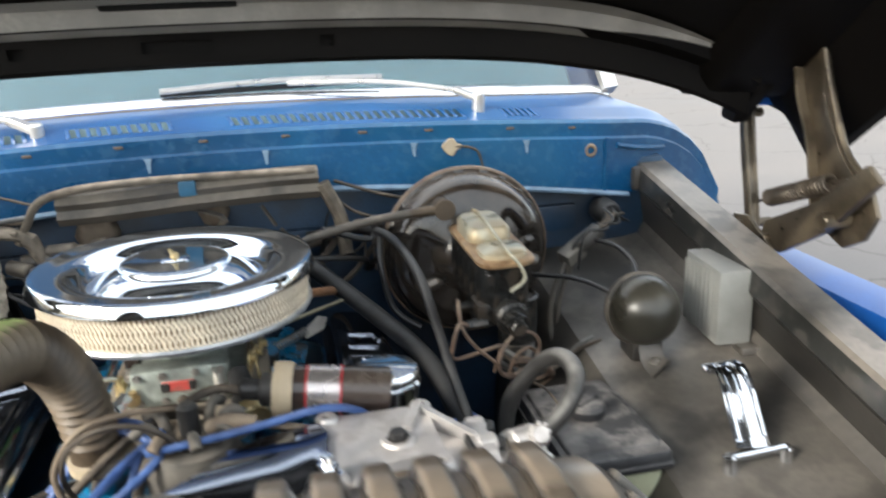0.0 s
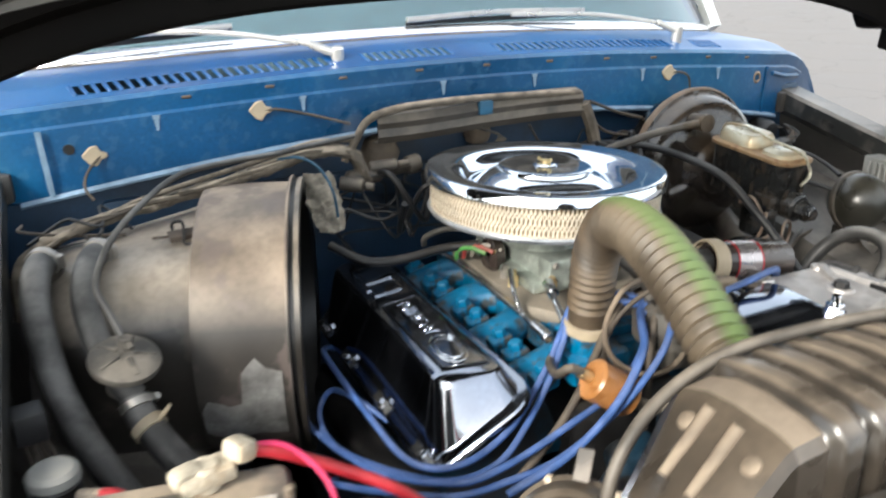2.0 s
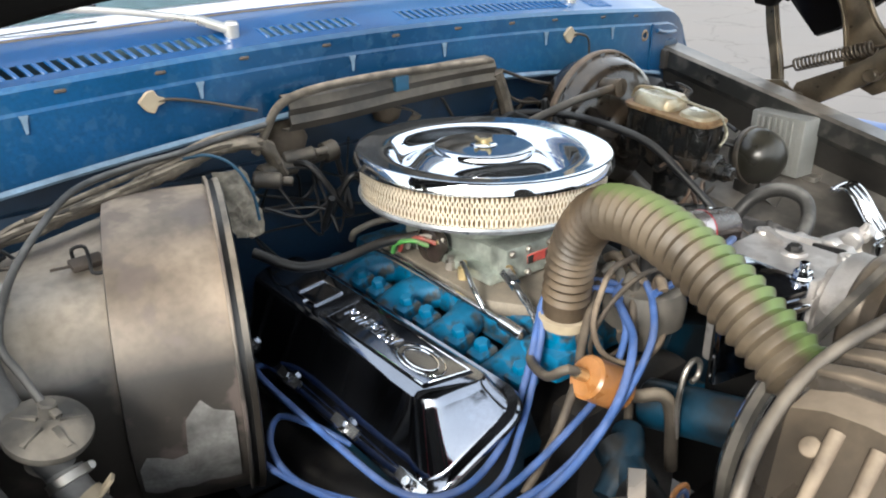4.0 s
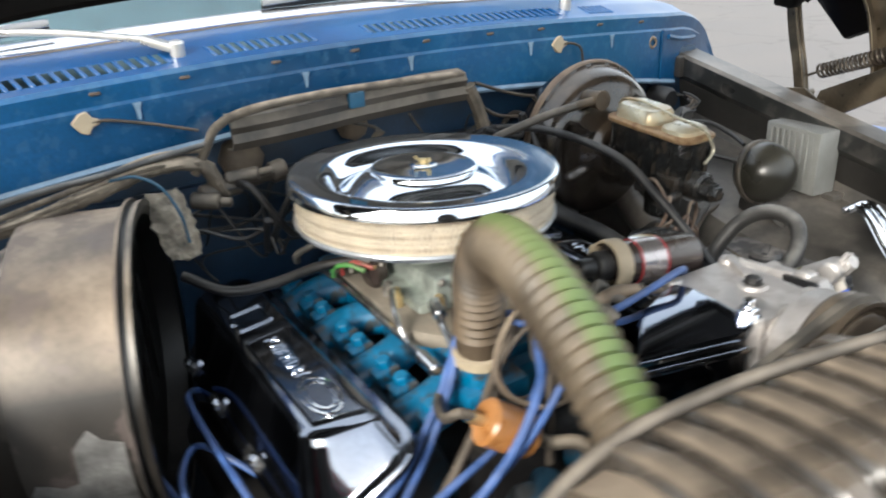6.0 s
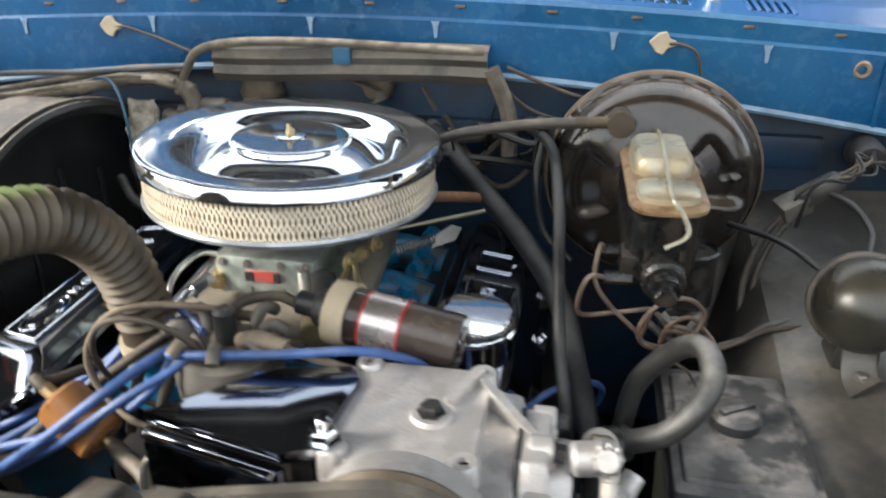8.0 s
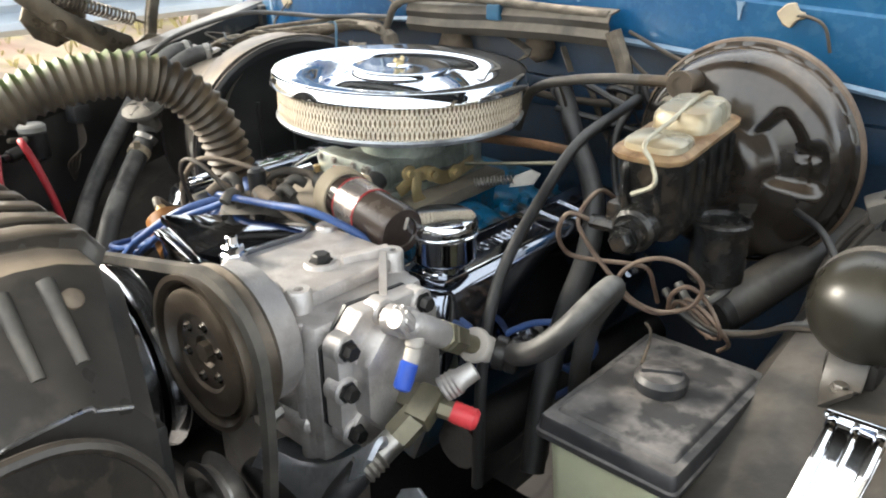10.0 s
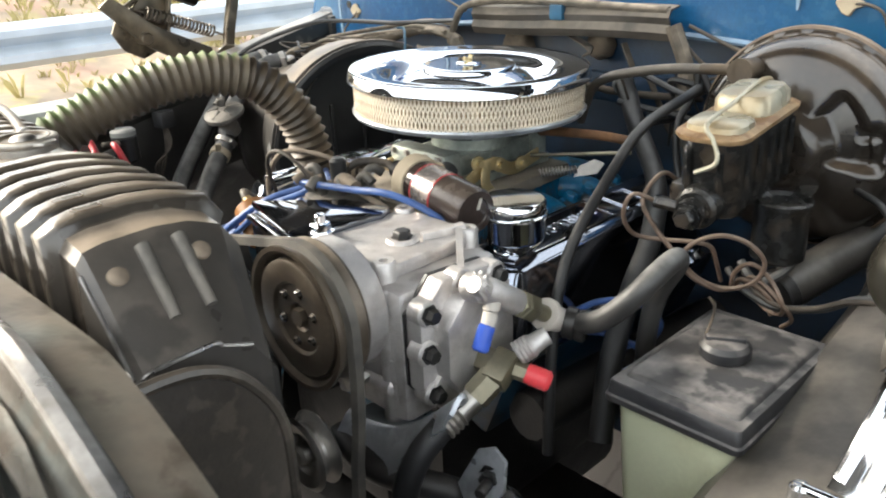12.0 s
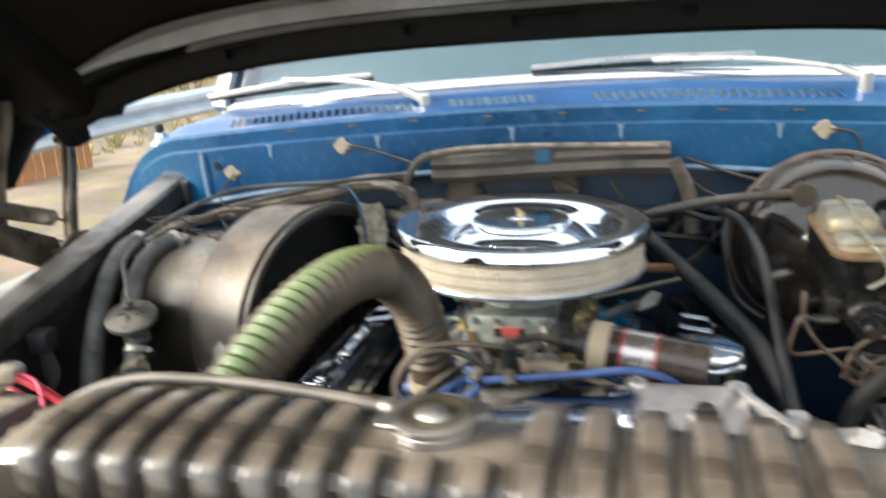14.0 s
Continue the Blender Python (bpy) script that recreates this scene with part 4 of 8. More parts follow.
def rail_depth(x):
    a = abs(x)
    return 0.034 + 0.007 * min(1, a / 0.3) - (0 if a < 0.37 else min(0.010, (a - 0.37) * 0.15))


bm = B()
rows = []
for k in range(65):
    x = -0.80 + 0.025 * k
    z, d = rail_z(x), rail_depth(x)
    rows.append([(x, y, zz) for y, zz in ((-0.725, z - 0.06), (-0.729, z - 0.022), (-0.742, z - 0.017), (-0.762, z - 0.013), (-0.769, z - 0.004), (-0.774, z), (-0.780, z - 0.002), (-0.783, z - 0.010), (-0.788, z - 0.016), (-0.791 - 0.003 * math.sin(x * 40), z - 0.4 * d), (-0.795 - 0.003 * math.sin(x * 31 + 1), z - 0.7 * d), (-0.798, z - d), (-0.788, z - d - 0.004))])
loft(bm, rows)
thick(bm, 0.003)
part("top_rail", bm, "gunmetal", support, "scratched gunmetal top rail")
bm = B()
rows = []
for k in range(65):
    x = -0.80 + 0.025 * k
    z = rail_z(x)
    rows.append([(x, -0.766, z - 0.001), (x, -0.772, z + 0.0035), (x, -0.778, z + 0.002), (x, -0.781, z - 0.006)])
loft(bm, rows)
part("worn_edge", bm, "edge", support, "bare worn edge")
for s in (-1, 1):
    bm = B()
    box(bm, (s * 0.44, -0.77, 0.70), (0.06, 0.05, 0.5), bev=0.008)
    part("upright", bm, "black", support)
bm = B()
box(bm, (0, -0.80, 0.5), (1.5, 0.06, 0.08), bev=0.01)
part("lower_rail", bm, "black", support)
bm = B()
rows = []
for y, z, w in ((-0.800, 1.052, 0.050), (-0.826, 1.048, 0.052), (-0.832, 1.036, 0.052), (-0.834, 0.992, 0.050), (-0.850, 0.965, 0.042), (-0.872, 0.930, 0.036), (-0.885, 0.86, 0.034), (-0.890, 0.70, 0.034), (-0.89, 0.50, 0.034)):
    rows.append([(0.205 + dx, y + dy, z) for dx, dy in ((-w, 0.018), (-w, 0.0), (-w * 0.45, -0.002), (-w * 0.3, 0.012), (w * 0.3, 0.012), (w * 0.45, -0.002), (w, 0.0), (w, 0.018))])
loft(bm, rows)
thick(bm, 0.003)
part("latch_brace", bm, "edge", support, "worn bare-metal hood latch brace")
bm = B()
lathe(bm, [(0, 0), (0.013, 0), (0.013, 0.002), (0, 0.002)], Matrix.Translation((0.175, -0.8355, 1.01)) @ pose(0, 0, 0, 90) @ Matrix.Diagonal((0.8, 1.5, 1, 1)), 20)
part("brace_slot", bm, "iron", support)
bm = B()
hexa(bm, (0.235, -0.836, 1.02), (0, -1, 0), 0.007, 0.012)
part("brace_bolt", bm, "steel", support)
bm = B()
prism(bm, [(-0.030, -0.10), (-0.024, -0.10), (-0.024, -0.006), (0.026, -0.006), (0.026, -0.09), (0.032, -0.09), (0.032, 0.0), (-0.030, 0.0)], 0.022, Matrix.Translation((0.335, -0.762, 1.000)) @ pose(0, 0, 0, 90, 0, 0), 0.002, 1)
part("small_bracket", bm, "gunmetal", support, "chipped grey bracket under the rail")
# Added dark sheet that paints the shaded gap under the rail.
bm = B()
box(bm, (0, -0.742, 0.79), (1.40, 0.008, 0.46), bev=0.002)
part("support_panel", bm, "hood", support, "near-black sheet standing in for shade under the rail")
for x in (0.253, 0.341, -0.253, -0.341):
    bm = B()
    hexa(bm, (x, -0.797, rail_z(x) - rail_depth(x) + 0.004), (0, -1, 0), 0.0035, 0.004)
    part("rail_screw", bm, "iron", support)
bm = B()
for z in (0.60, 0.70, 0.80, 0.90):
    box(bm, (0, -0.985, z), (1.62, 0.05, 0.045), bev=0.012)
box(bm, (0, -1.0, 0.955), (1.72, 0.07, 0.035), bev=0.012)
box(bm, (0, -0.955, 0.72), (1.7, 0.012, 0.5), bev=0.003)
part("grille", bm, "gunmetal", truck, "dull metal front grille")

rad = thing("radiator", (0, -0.65, 0.5), "radiator with a dusty black ribbed top tank", "radiator")
YF, YB, ZT = -0.706, -0.590, 1.096


def tank_sec(x, g=0.0):
    """Section of the tank at x, grown by g."""
    a = abs(x)
    d = 0 if a < 0.262 else 0.005 * ((a - 0.262) / 0.038) if a < 0.30 else 0.005 + (a - 0.30) * 1.06
    zt, zlow = ZT - d + g, 0.97 - (0.0 if a < 0.3 else 0.01)
    yb = YB - (0.0 if a < 0.3 else (a - 0.30) * 0.35)
    return [(x, yb + g, zlow), (x, yb + g, zt - 0.030), (x, yb - 0.012 + g, zt - 0.012), (x, yb - 0.035, zt - 0.003), (x, -0.65, zt), (x, YF + 0.02, zt - 0.001), (x, YF + 0.006, zt - 0.004), (x, YF - g, zt - 0.012), (x, YF - 0.001 - g, zt - 0.04), (x, YF - 0.003 - g, zlow)]


bm = B()
tx = [-0.363, -0.361, -0.345, -0.32, -0.303, -0.297, -0.285, -0.262, -0.25] + [-0.2 + 0.1 * k for k in range(5)] + [0.25, 0.262, 0.285, 0.297, 0.303, 0.32, 0.345, 0.361, 0.363]
loft(bm, [tank_sec(x) for x in tx if abs(x) < 0.302])
tank = part("top_tank", bm, "tank", rad, "dusty black pressed top tank", sharp=25)
for s, mt, lb in ((1, "tank_end", "scuffed charcoal sloping end of the tank"), (-1, "tank_dusty", "dusty brown sloping end of the tank")):
    bm = B()
    secs = [tank_sec(s * x) for x in tx if x > 0.296]
    loft(bm, secs)
    bm.faces.new([bm.verts.new(p) for p in secs[-1]])
    bmesh.ops.recalc_face_normals(bm, faces=bm.faces)
    part("end_panel", bm, mt, tank, lb, sharp=25)
bm = B()
low, high = tank_sec(0.3628), tank_sec(0.304)
tube(bm, [low[k] for k in (2, 3, 4, 5, 6, 7)], 0.0016, 6, 0.004)
tube(bm, [high[7], low[7], low[8]], 0.0015, 6, 0.004)
part("worn_edge", bm, "edge", tank, "bare worn edge of the end panel")
for k in range(16):
    x = -0.2575 + 0.0343 * k
    near_cap = abs(x - 0.013) < 0.055
    bm = B()
    rows = []
    for k2 in range(17):
        dx = -0.01715 + 0.0021437 * k2
        u = max(0.0, min(1.0, (0.92 - abs(dx / 0.01715)) / 0.5))
        g = -0.0015 + 0.0105 * u * u * (3 - 2 * u)
        rows.append(tank_sec(x + dx, g)[5 if near_cap else 1:])
    loft(bm, rows)
    part("rib", bm, "tank", tank, sharp=60)
for s in (-1, 1):
    for y, z in ((-0.628, 1.0685), (-0.687, 1.0685)):
        bm = B()
        m = at_axis((s * 0.316, y, z + 0.003), (s * (0.316 + 0.727), y, z + 0.69))
        lathe(bm, [(0, 0.0), (0.0072, 0.0), (0.0068, 0.002), (0.005, 0.0032), (0, 0.0034)], m, 18)
        part("rivet", bm, "boot_tan", tank)
    for y in (-0.638, -0.664):
        bm = B()
        tube(bm, [(s * 0.306, y, 1.084), (s * 0.324, y - 0.001, 1.0655), (s * 0.346, y - 0.002, 1.0425)], 0.0056, 12, taper=0.75)
        part("stiffening_bead", bm, "cap_grey" if s > 0 else "boot_tan", tank)
    # rubber side baffle
    baffle = B()
    edge, bx, yb = [(-0.768, 0.978, 0), (-0.752, 1.010, 0), (-0.715, 1.024, 0), (-0.672, 1.020, 0), (-0.645, 1.002, 0), (-0.624, 0.968, 0), (-0.619, 0.935, 0), (-0.621, 0.80, 0)], 0.378, -0.621
    edge = smooth_line(edge, 0.012)
    BX = Matrix(((0, 0, s, s * bx), (1, 0, 0, 0), (0, 1, 0, 0), (0, 0, 0, 1)))
    prism(baffle, [(-0.765, 0.72)] + [(p.x, p.y) for p in edge] + [(yb, 0.72)], 0.006, BX, 0.0015, 1)
    lip = B()
    tube(lip, [BX @ Vector((p.x, p.y, 0.004)) for p in edge[::2]], 0.0048, 8, 0.01)
    part("baffle_lip", lip, "baffle", rad)
    part("side_baffle", baffle, "baffle", rad, "black side baffle")
bm = B()
box(bm, (0, -0.65, 0.74), (0.70, 0.075, 0.46), bev=0.004)
core = part("core", bm, "black", rad)
bm = B()
box(bm, (0, -0.605, 0.74), (0.70, 0.012, 0.48), bev=0.004)
part("fan_shroud", bm, "black", rad)
cap = B()
m = Matrix.Translation((0.013, -0.642, ZT))
lathe(cap, [(0, 0.0), (0.029, 0.0), (0.029, 0.005), (0.027, 0.007), (0, 0.007)], m, 40)
part("filler_neck", cap, "steel", rad)
cap = B()
lathe(cap, [(0.026, 0.006), (0.0295, 0.007), (0.0305, 0.009), (0.0300, 0.0115), (0.027, 0.0128), (0.0245, 0.0122)], m, 40)
for a in (20, 200):
    mm = m @ pose(0, 0, 0, 0, 0, a)
    prism(cap, [(0.024, -0.013), (0.037, -0.008), (0.038, 0.008), (0.024, 0.013)], 0.004, mm @ Matrix.Translation((0, 0, 0.007)), 0.001, 1)
pcap = part("pressure_cap", cap, "steel", rad, "bright metal pressure cap")
cap = B()
lathe(cap, [(0.0255, 0.0115), (0.0225, 0.0125), (0.0195, 0.0105), (0.0115, 0.0105)], m, 40)
part("cap_face", cap, "hinge", pcap, "stained brown cap face")
cap = B()
lathe(cap, [(0.0120, 0.0100), (0.0105, 0.0125), (0.008, 0.0142), (0, 0.0148)], m, 32)
part("cap_button", cap, "steel", pcap)
bm = B()
tube(bm, [(-0.012, -0.632, 1.102), (-0.10, -0.616, 1.104), (-0.19, -0.603, 1.1015), (-0.262, -0.597, 1.093), (-0.318, -0.599, 1.071), (-0.354, -0.606, 1.040), (-0.371, -0.614, 1.0), (-0.376, -0.622, 0.93), (-0.378, -0.63, 0.82)], 0.0052, 12)
overflow = thing("overflow_hose", (-0.012, -0.632, 1.104), "black rubber overflow hose lying on the radiator tank", "hose")
part("hose_body", bm, "hose_brown", overflow)
bm = B()
lathe(bm, [(0.0058, 0.008), (0.0075, 0.009), (0.0075, 0.015), (0.0058, 0.016)], at_axis((-0.012, -0.632, 1.102), (-0.10, -0.616, 1.104)), 16)
part("hose_clip", bm, "steel", overflow, "small steel hose clip")

# upper radiator hose
hose = thing("radiator_hose", (-0.15, -0.4, 0.93), "corrugated dusty brown-green upper radiator hose", "hose")
HP = [(-0.112, -0.235, 0.92), (-0.114, -0.240, 0.97), (-0.122, -0.256, 1.035), (-0.137, -0.298, 1.087), (-0.155, -0.355, 1.106), (-0.172, -0.42, 1.103), (-0.187, -0.483, 1.085), (-0.2, -0.545, 1.058), (-0.207, -0.60, 1.028)]
bm = B()
hose_line = smooth_line([Vector(p) for p in HP], 0.01)
cut = len(hose_line) * 2 // 5
tube(bm, hose_line[:5], 0.0272, 28)
tube(bm, hose_line[4:cut + 1], 0.0275, 28, wave=(0.0046, 0.0125))
part("hose_elbow", bm, "rubber_dusty", hose, "corrugated dusty brown rubber")
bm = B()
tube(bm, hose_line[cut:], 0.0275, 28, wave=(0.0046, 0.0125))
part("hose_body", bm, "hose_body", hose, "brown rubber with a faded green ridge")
for p, q in ((HP[0], HP[1]), (HP[-1], HP[-2])):
    bm = B()
    m = at_axis(p, q)
    lathe(bm, [(0.027, 0.002), (0.0312, 0.003), (0.0318, 0.006), (0.0310, 0.0095), (0.0318, 0.013), (0.0312, 0.016), (0.027, 0.017)], m, 32)
    cyl(bm, m @ Vector((0.033, -0.012, 0.0095)), m @ Vector((0.033, 0.012, 0.0095)), 0.006, 10, 0.001)
    part("hose_clamp", bm, "plastic_tan", hose, "pale dusty hose clamp")

# antenna base on the corner of the cowl
ant = thing("antenna_base", (-0.90, 0.42, 1.13), "chrome antenna base with a black tip on the cowl corner", "antenna")
bm = B()
lathe(bm, [(0, 0), (0.026, 0), (0.024, 0.008), (0.014, 0.016), (0.012, 0.030), (0, 0.032)], Matrix.Translation((-0.90, 0.42, 1.135)), 24)
part("base_cap", bm, "chrome", ant)
bm = B()
cyl(bm, (-0.90, 0.42, 1.165), (-0.902, 0.42, 1.185), 0.009, 14, 0.003)
part("socket", bm, "black", ant)

# ---- engine ----
engine = thing("engine", (-0.035, 0, 0.3), "blue-painted V8 engine block with oily grime", "engine")
EX = -0.035
bm = B()
box(bm, (EX, 0.0, 0.60), (0.34, 0.50, 0.36), bev=0.02)
box(bm, (EX, -0.275, 0.66), (0.22, 0.06, 0.34), bev=0.02)
part("block", bm, "iron", engine)
for s in (-1, 1):
    bm = B()
    box(bm, (EX + s * 0.20, -0.005, 0.755), (0.17, 0.49, 0.13), (0, s * 22, 0), bev=0.012)
    part("cylinder_head", bm, "engine_dark", engine, "grimy blue cylinder head")
    for k in range(4):
        y = -0.19 + 0.115 * k
        bm = B()
        tube(bm, [(EX + s * 0.05, y + (0.03 if k < 2 else -0.03), 0.862), (EX + s * 0.10, y, 0.858), (EX + s * 0.16, y, 0.84)], 0.026, 14)
        part("intake_runner", bm, "engine", engine)
        for dy in (-0.035, 0.035):
            bm = B()
            hexa(bm, (EX + s * 0.135, y + dy, 0.868), (s * 0.25, 0, 1), 0.0105, 0.014)
            box(bm, (EX + s * 0.135, y + dy, 0.858), (0.034, 0.03, 0.024), (0, s * 14, 0), bev=0.006)
            part("manifold_bolt", bm, "engine", engine)
    # exhaust manifold
    bm = B()
    tube(bm, [(EX + s * 0.30, -0.22, 0.70), (EX + s * 0.31, 0.0, 0.69), (EX + s * 0.31, 0.22, 0.67)], 0.032, 14)
    part("exhaust_manifold", bm, "iron", engine)
bm = B()
box(bm, (EX, 0.0, 0.862), (0.16, 0.46, 0.05), bev=0.015)
box(bm, (EX, -0.135, 0.885), (0.17, 0.15, 0.03), bev=0.012)
part("intake_manifold", bm, "engine", engine)
bm = B()
prism(bm, [(-0.105, -0.12), (-0.06, -0.185), (0.07, -0.19), (0.115, -0.12), (0.10, 0.12), (-0.10, 0.12)], 0.022, Matrix.Translation((EX, 0, 0.893)), 0.006)
part("carburettor_spacer", bm, "manifold", engine, "dusty grey aluminium spacer plate")
bm = B()
box(bm, (EX, 0.02, 0.37), (0.26, 0.46, 0.16), bev=0.03)
part("oil_pan", bm, "iron", engine)
bm = B()
cyl(bm, (EX, 0.24, 0.62), (EX, 0.40, 0.60), 0.19, 28, 0.02, 0.15)
cyl(bm, (EX, 0.40, 0.58), (EX, 0.95, 0.54), 0.12, 24, 0.02)
part("gearbox_housing", bm, "iron", engine)
# water outlet under the hose, water pump
bm = B()
cyl(bm, (-0.112, -0.235, 0.925), (-0.108, -0.228, 0.885), 0.026, 24, 0.003)
box(bm, (-0.10, -0.225, 0.872), (0.09, 0.07, 0.04), bev=0.012)
part("water_outlet", bm, "engine", engine)
bm = B()
box(bm, (0.145, -0.35, 0.752), (0.07, 0.03, 0.06), (0, 12, 0), bev=0.008)
box(bm, (0.10, -0.31, 0.74), (0.06, 0.09, 0.05), bev=0.008)
part("front_boss", bm, "engine", engine)
bm = B()
cyl(bm, (-0.02, -0.30, 0.80), (-0.002, -0.45, 0.833), 0.032, 28, 0.008)
tube(bm, [(-0.09, -0.33, 0.80), (-0.13, -0.36, 0.80), (-0.17, -0.37, 0.77)], 0.020, 16)
cyl(bm, (-0.12, -0.33, 0.80), (-0.15, -0.40, 0.785), 0.024, 18, 0.005)
part("water_pump", bm, "engine_dark", engine)
bm = B()
tube(bm, [(-0.165, -0.40, 0.80), (-0.185, -0.45, 0.80), (-0.19, -0.48, 0.76), (-0.20, -0.50, 0.66)], 0.023, 16)
single("lower_radiator_hose", bm, "rubber", "black rubber lower coolant hose", "hose")

def raised_words(text, size, depth):
    """Lettering in the built-in font, as a mesh centred on its middle."""
    cu = bpy.data.curves.new("words", "FONT")
    cu.body, cu.size, cu.extrude, cu.align_x, cu.align_y, cu.resolution_u = text, size, depth, "CENTER", "CENTER", 3
    ob = bpy.data.objects.new("words", cu)
    me = bpy.data.meshes.new_from_object(ob)
    bm = bmesh.new()
    bm.from_mesh(me)
    bpy.data.objects.remove(ob)
    bpy.data.curves.remove(cu)
    bpy.data.meshes.remove(me)
    return bm


# valve covers
def cover(cx, name_label):
    vc = thing("valve_cover", (cx, 0, 0.81), name_label, "valve cover", group="chrome valve covers")
    s = 1 if cx < EX else -1

    def at(x, y, z):
        return Vector((EX + s * (x - EX), y, z))

    def ring(xo, zo, xi, zi, yo, yi, y1, rad):
        """A round-cornered outline from the outer edge (xo, zo) to the inner edge (xi, zi)."""
        w, pts = math.hypot(xi - xo, zi - zo), []
        for su, sv, a in ((1, 1, 0), (0, 1, 90), (0, 0, 180), (1, 0, 270)):
            for d in (0, 15, 30, 45, 60, 75, 90):
                u = (su * w + (rad if su == 0 else -rad) + rad * math.cos(radians(a + d))) / w
                y = (y1 - rad if sv else yo + (yi - yo) * u + rad) + rad * math.sin(radians(a + d))
                pts.append(at(xo + (xi - xo) * u, y, zo + (zi - zo) * u))
        return pts
    rings = [ring(-0.350, 0.788, -0.219, 0.884, -0.272, -0.300, 0.205, 0.040), ring(-0.3535, 0.792, -0.2225, 0.889, -0.272, -0.300, 0.205, 0.040), ring(-0.3525, 0.795, -0.224, 0.891, -0.270, -0.297, 0.203, 0.039),
             ring(-0.344, 0.802, -0.232, 0.887, -0.260, -0.286, 0.193, 0.034), ring(-0.342, 0.807, -0.233, 0.889, -0.257, -0.283, 0.190, 0.032),
             ring(-0.327, 0.882, -0.239, 0.898, -0.232, -0.262, 0.186, 0.024), ring(-0.3235, 0.892, -0.242, 0.9035, -0.228, -0.258, 0.184, 0.021), ring(-0.317, 0.897, -0.247, 0.9065, -0.222, -0.252, 0.180, 0.016)]
    bm = B()
    stack_rings = [[bm.verts.new(p) for p in q] for q in rings]
    for a, b in zip(stack_rings, stack_rings[1:]):
        for k in range(len(a)):
            j = (k + 1) % len(a)
            bm.faces.new((a[k], a[j], b[j], b[k]))
    bm.faces.new(stack_rings[-1])
    bm.faces.new(stack_rings[0][::-1])
    part("cover_shell", bm, "chrome_dark", vc, sharp=32)
    zx = Vector((0.070, 0, 0.0095)).normalized()
    ax, ay = Vector((s * zx.x, 0, zx.z)), Vector((0, 1, 0))
    az = ax.cross(ay) if s > 0 else ay.cross(ax)
    az = az if az.z > 0 else -az
    c0 = at(-0.282, 0, 0.9022)
    m = Matrix(((ax.x, ay.x, az.x, c0.x), (ax.y, ay.y, az.y, c0.y), (ax.z, ay.z, az.z, c0.z), (0, 0, 0, 1)))
    z1 = 0.0028
    bm = B()
    g = [[bm.verts.new(m @ Vector(p)) for p in q] for q in ([(-0.029, -0.214, -0.001), (0.029, -0.234, -0.001), (0.029, -0.004, -0.001), (-0.029, -0.004, -0.001)], [(-0.026, -0.209, 0.0028), (0.026, -0.228, 0.0028), (0.026, -0.007, 0.0028), (-0.026, -0.007, 0.0028)])]
    for k in range(4):
        bm.faces.new((g[0][k], g[0][(k + 1) % 4], g[1][(k + 1) % 4], g[1][k]))
    bm.faces.new(g[1])
    part("name_plate", bm, "chrome_dark", vc, flat=True)
    # embossed oval badge and lettering bars, plain
    bm = B()
    for k in range(2):
        rr = 1 - 0.28 * k
        pts = [(0.019 * rr * math.cos(a * math.pi / 12), 0.040 * rr * math.sin(a * math.pi / 12), 0) for a in range(24)]
        tube(bm, [m @ Vector((p[0], p[1] - 0.172, z1 + 0.0003)) for p in pts + pts[:1]], 0.0014, 6, 0.004)
    part("oval_emblem", bm, "chrome", vc)
    turn = -90
    words = raised_words("POWERED BY", 0.0255, 0.0013)
    bmesh.ops.transform(words, matrix=m @ Matrix.Translation((0, -0.071, z1)) @ pose(0, 0, 0, 0, 0, turn) @ Matrix.Diagonal((0.68, s, 1, 1)), verts=words.verts)
    if s < 0:
        bmesh.ops.rotate(words, verts=words.verts, cent=m @ Vector((0, -0.071, z1)), matrix=Matrix.Rotation(math.pi, 3, az))
    part("embossed_lettering", words, "chrome", vc, "raised lettering")
    bm = B()
    corners = [(-0.021, -0.024), (0.021, -0.024), (0.021, 0.024), (-0.021, 0.024)]
    for (x0, y0), (x2, y2) in zip(corners, corners[1:] + corners[:1]):
        strip(bm, [m @ Vector((x0, 0.056 + y0, 0.001)), m @ Vector((x2, 0.056 + y2, 0.001))], 0.0026, 0.0026, az, 0.02)
    strip(bm, [m @ Vector((-0.027, 0.056, 0.001)), m @ Vector((-0.021, 0.056, 0.001))], 0.0026, 0.0026, az, 0.003)
    part("square_emblem", bm, "chrome", vc)
    bm = B()
    edge = [(-0.0265, -0.0075), (0.0265, -0.0075), (0.0265, -0.2285), (-0.0265, -0.2095)]
    for (x0, y0), (x2, y2) in zip(edge, edge[1:] + edge[:1]):
        tube(bm, [m @ Vector((x0, y0, 0.0024)), m @ Vector((x2, y2, 0.0024))], 0.0011, 6, 0.05)
    part("plate_edge", bm, "chrome", vc, "bright worn edge of the name plate")
    for y in (-0.235, -0.10, 0.04, 0.16):
        bm = B()
        p = at(-0.347, y, 0.799)
        w = at(-0.347 - 0.6, y, 0.799 + 0.8) - p
        hexa(bm, p, w, 0.007, 0.012)
        strip(bm, [p + Vector((0, -0.026, 0.002)), p + Vector((0, 0.026, 0.002))], 0.014, 0.004, w)
        part("hold_down", bm, "chrome_dusty", vc)
    return vc


cover(-0.277, "chrome valve cover with raised emblem beside blue leads")
cover(0.207, "chrome valve cover carrying a breather cap")
breather = thing("oil_breather", (0.222, -0.185, 0.893), "round chrome oil breather cap on the valve cover", "breather cap")
bm = B()
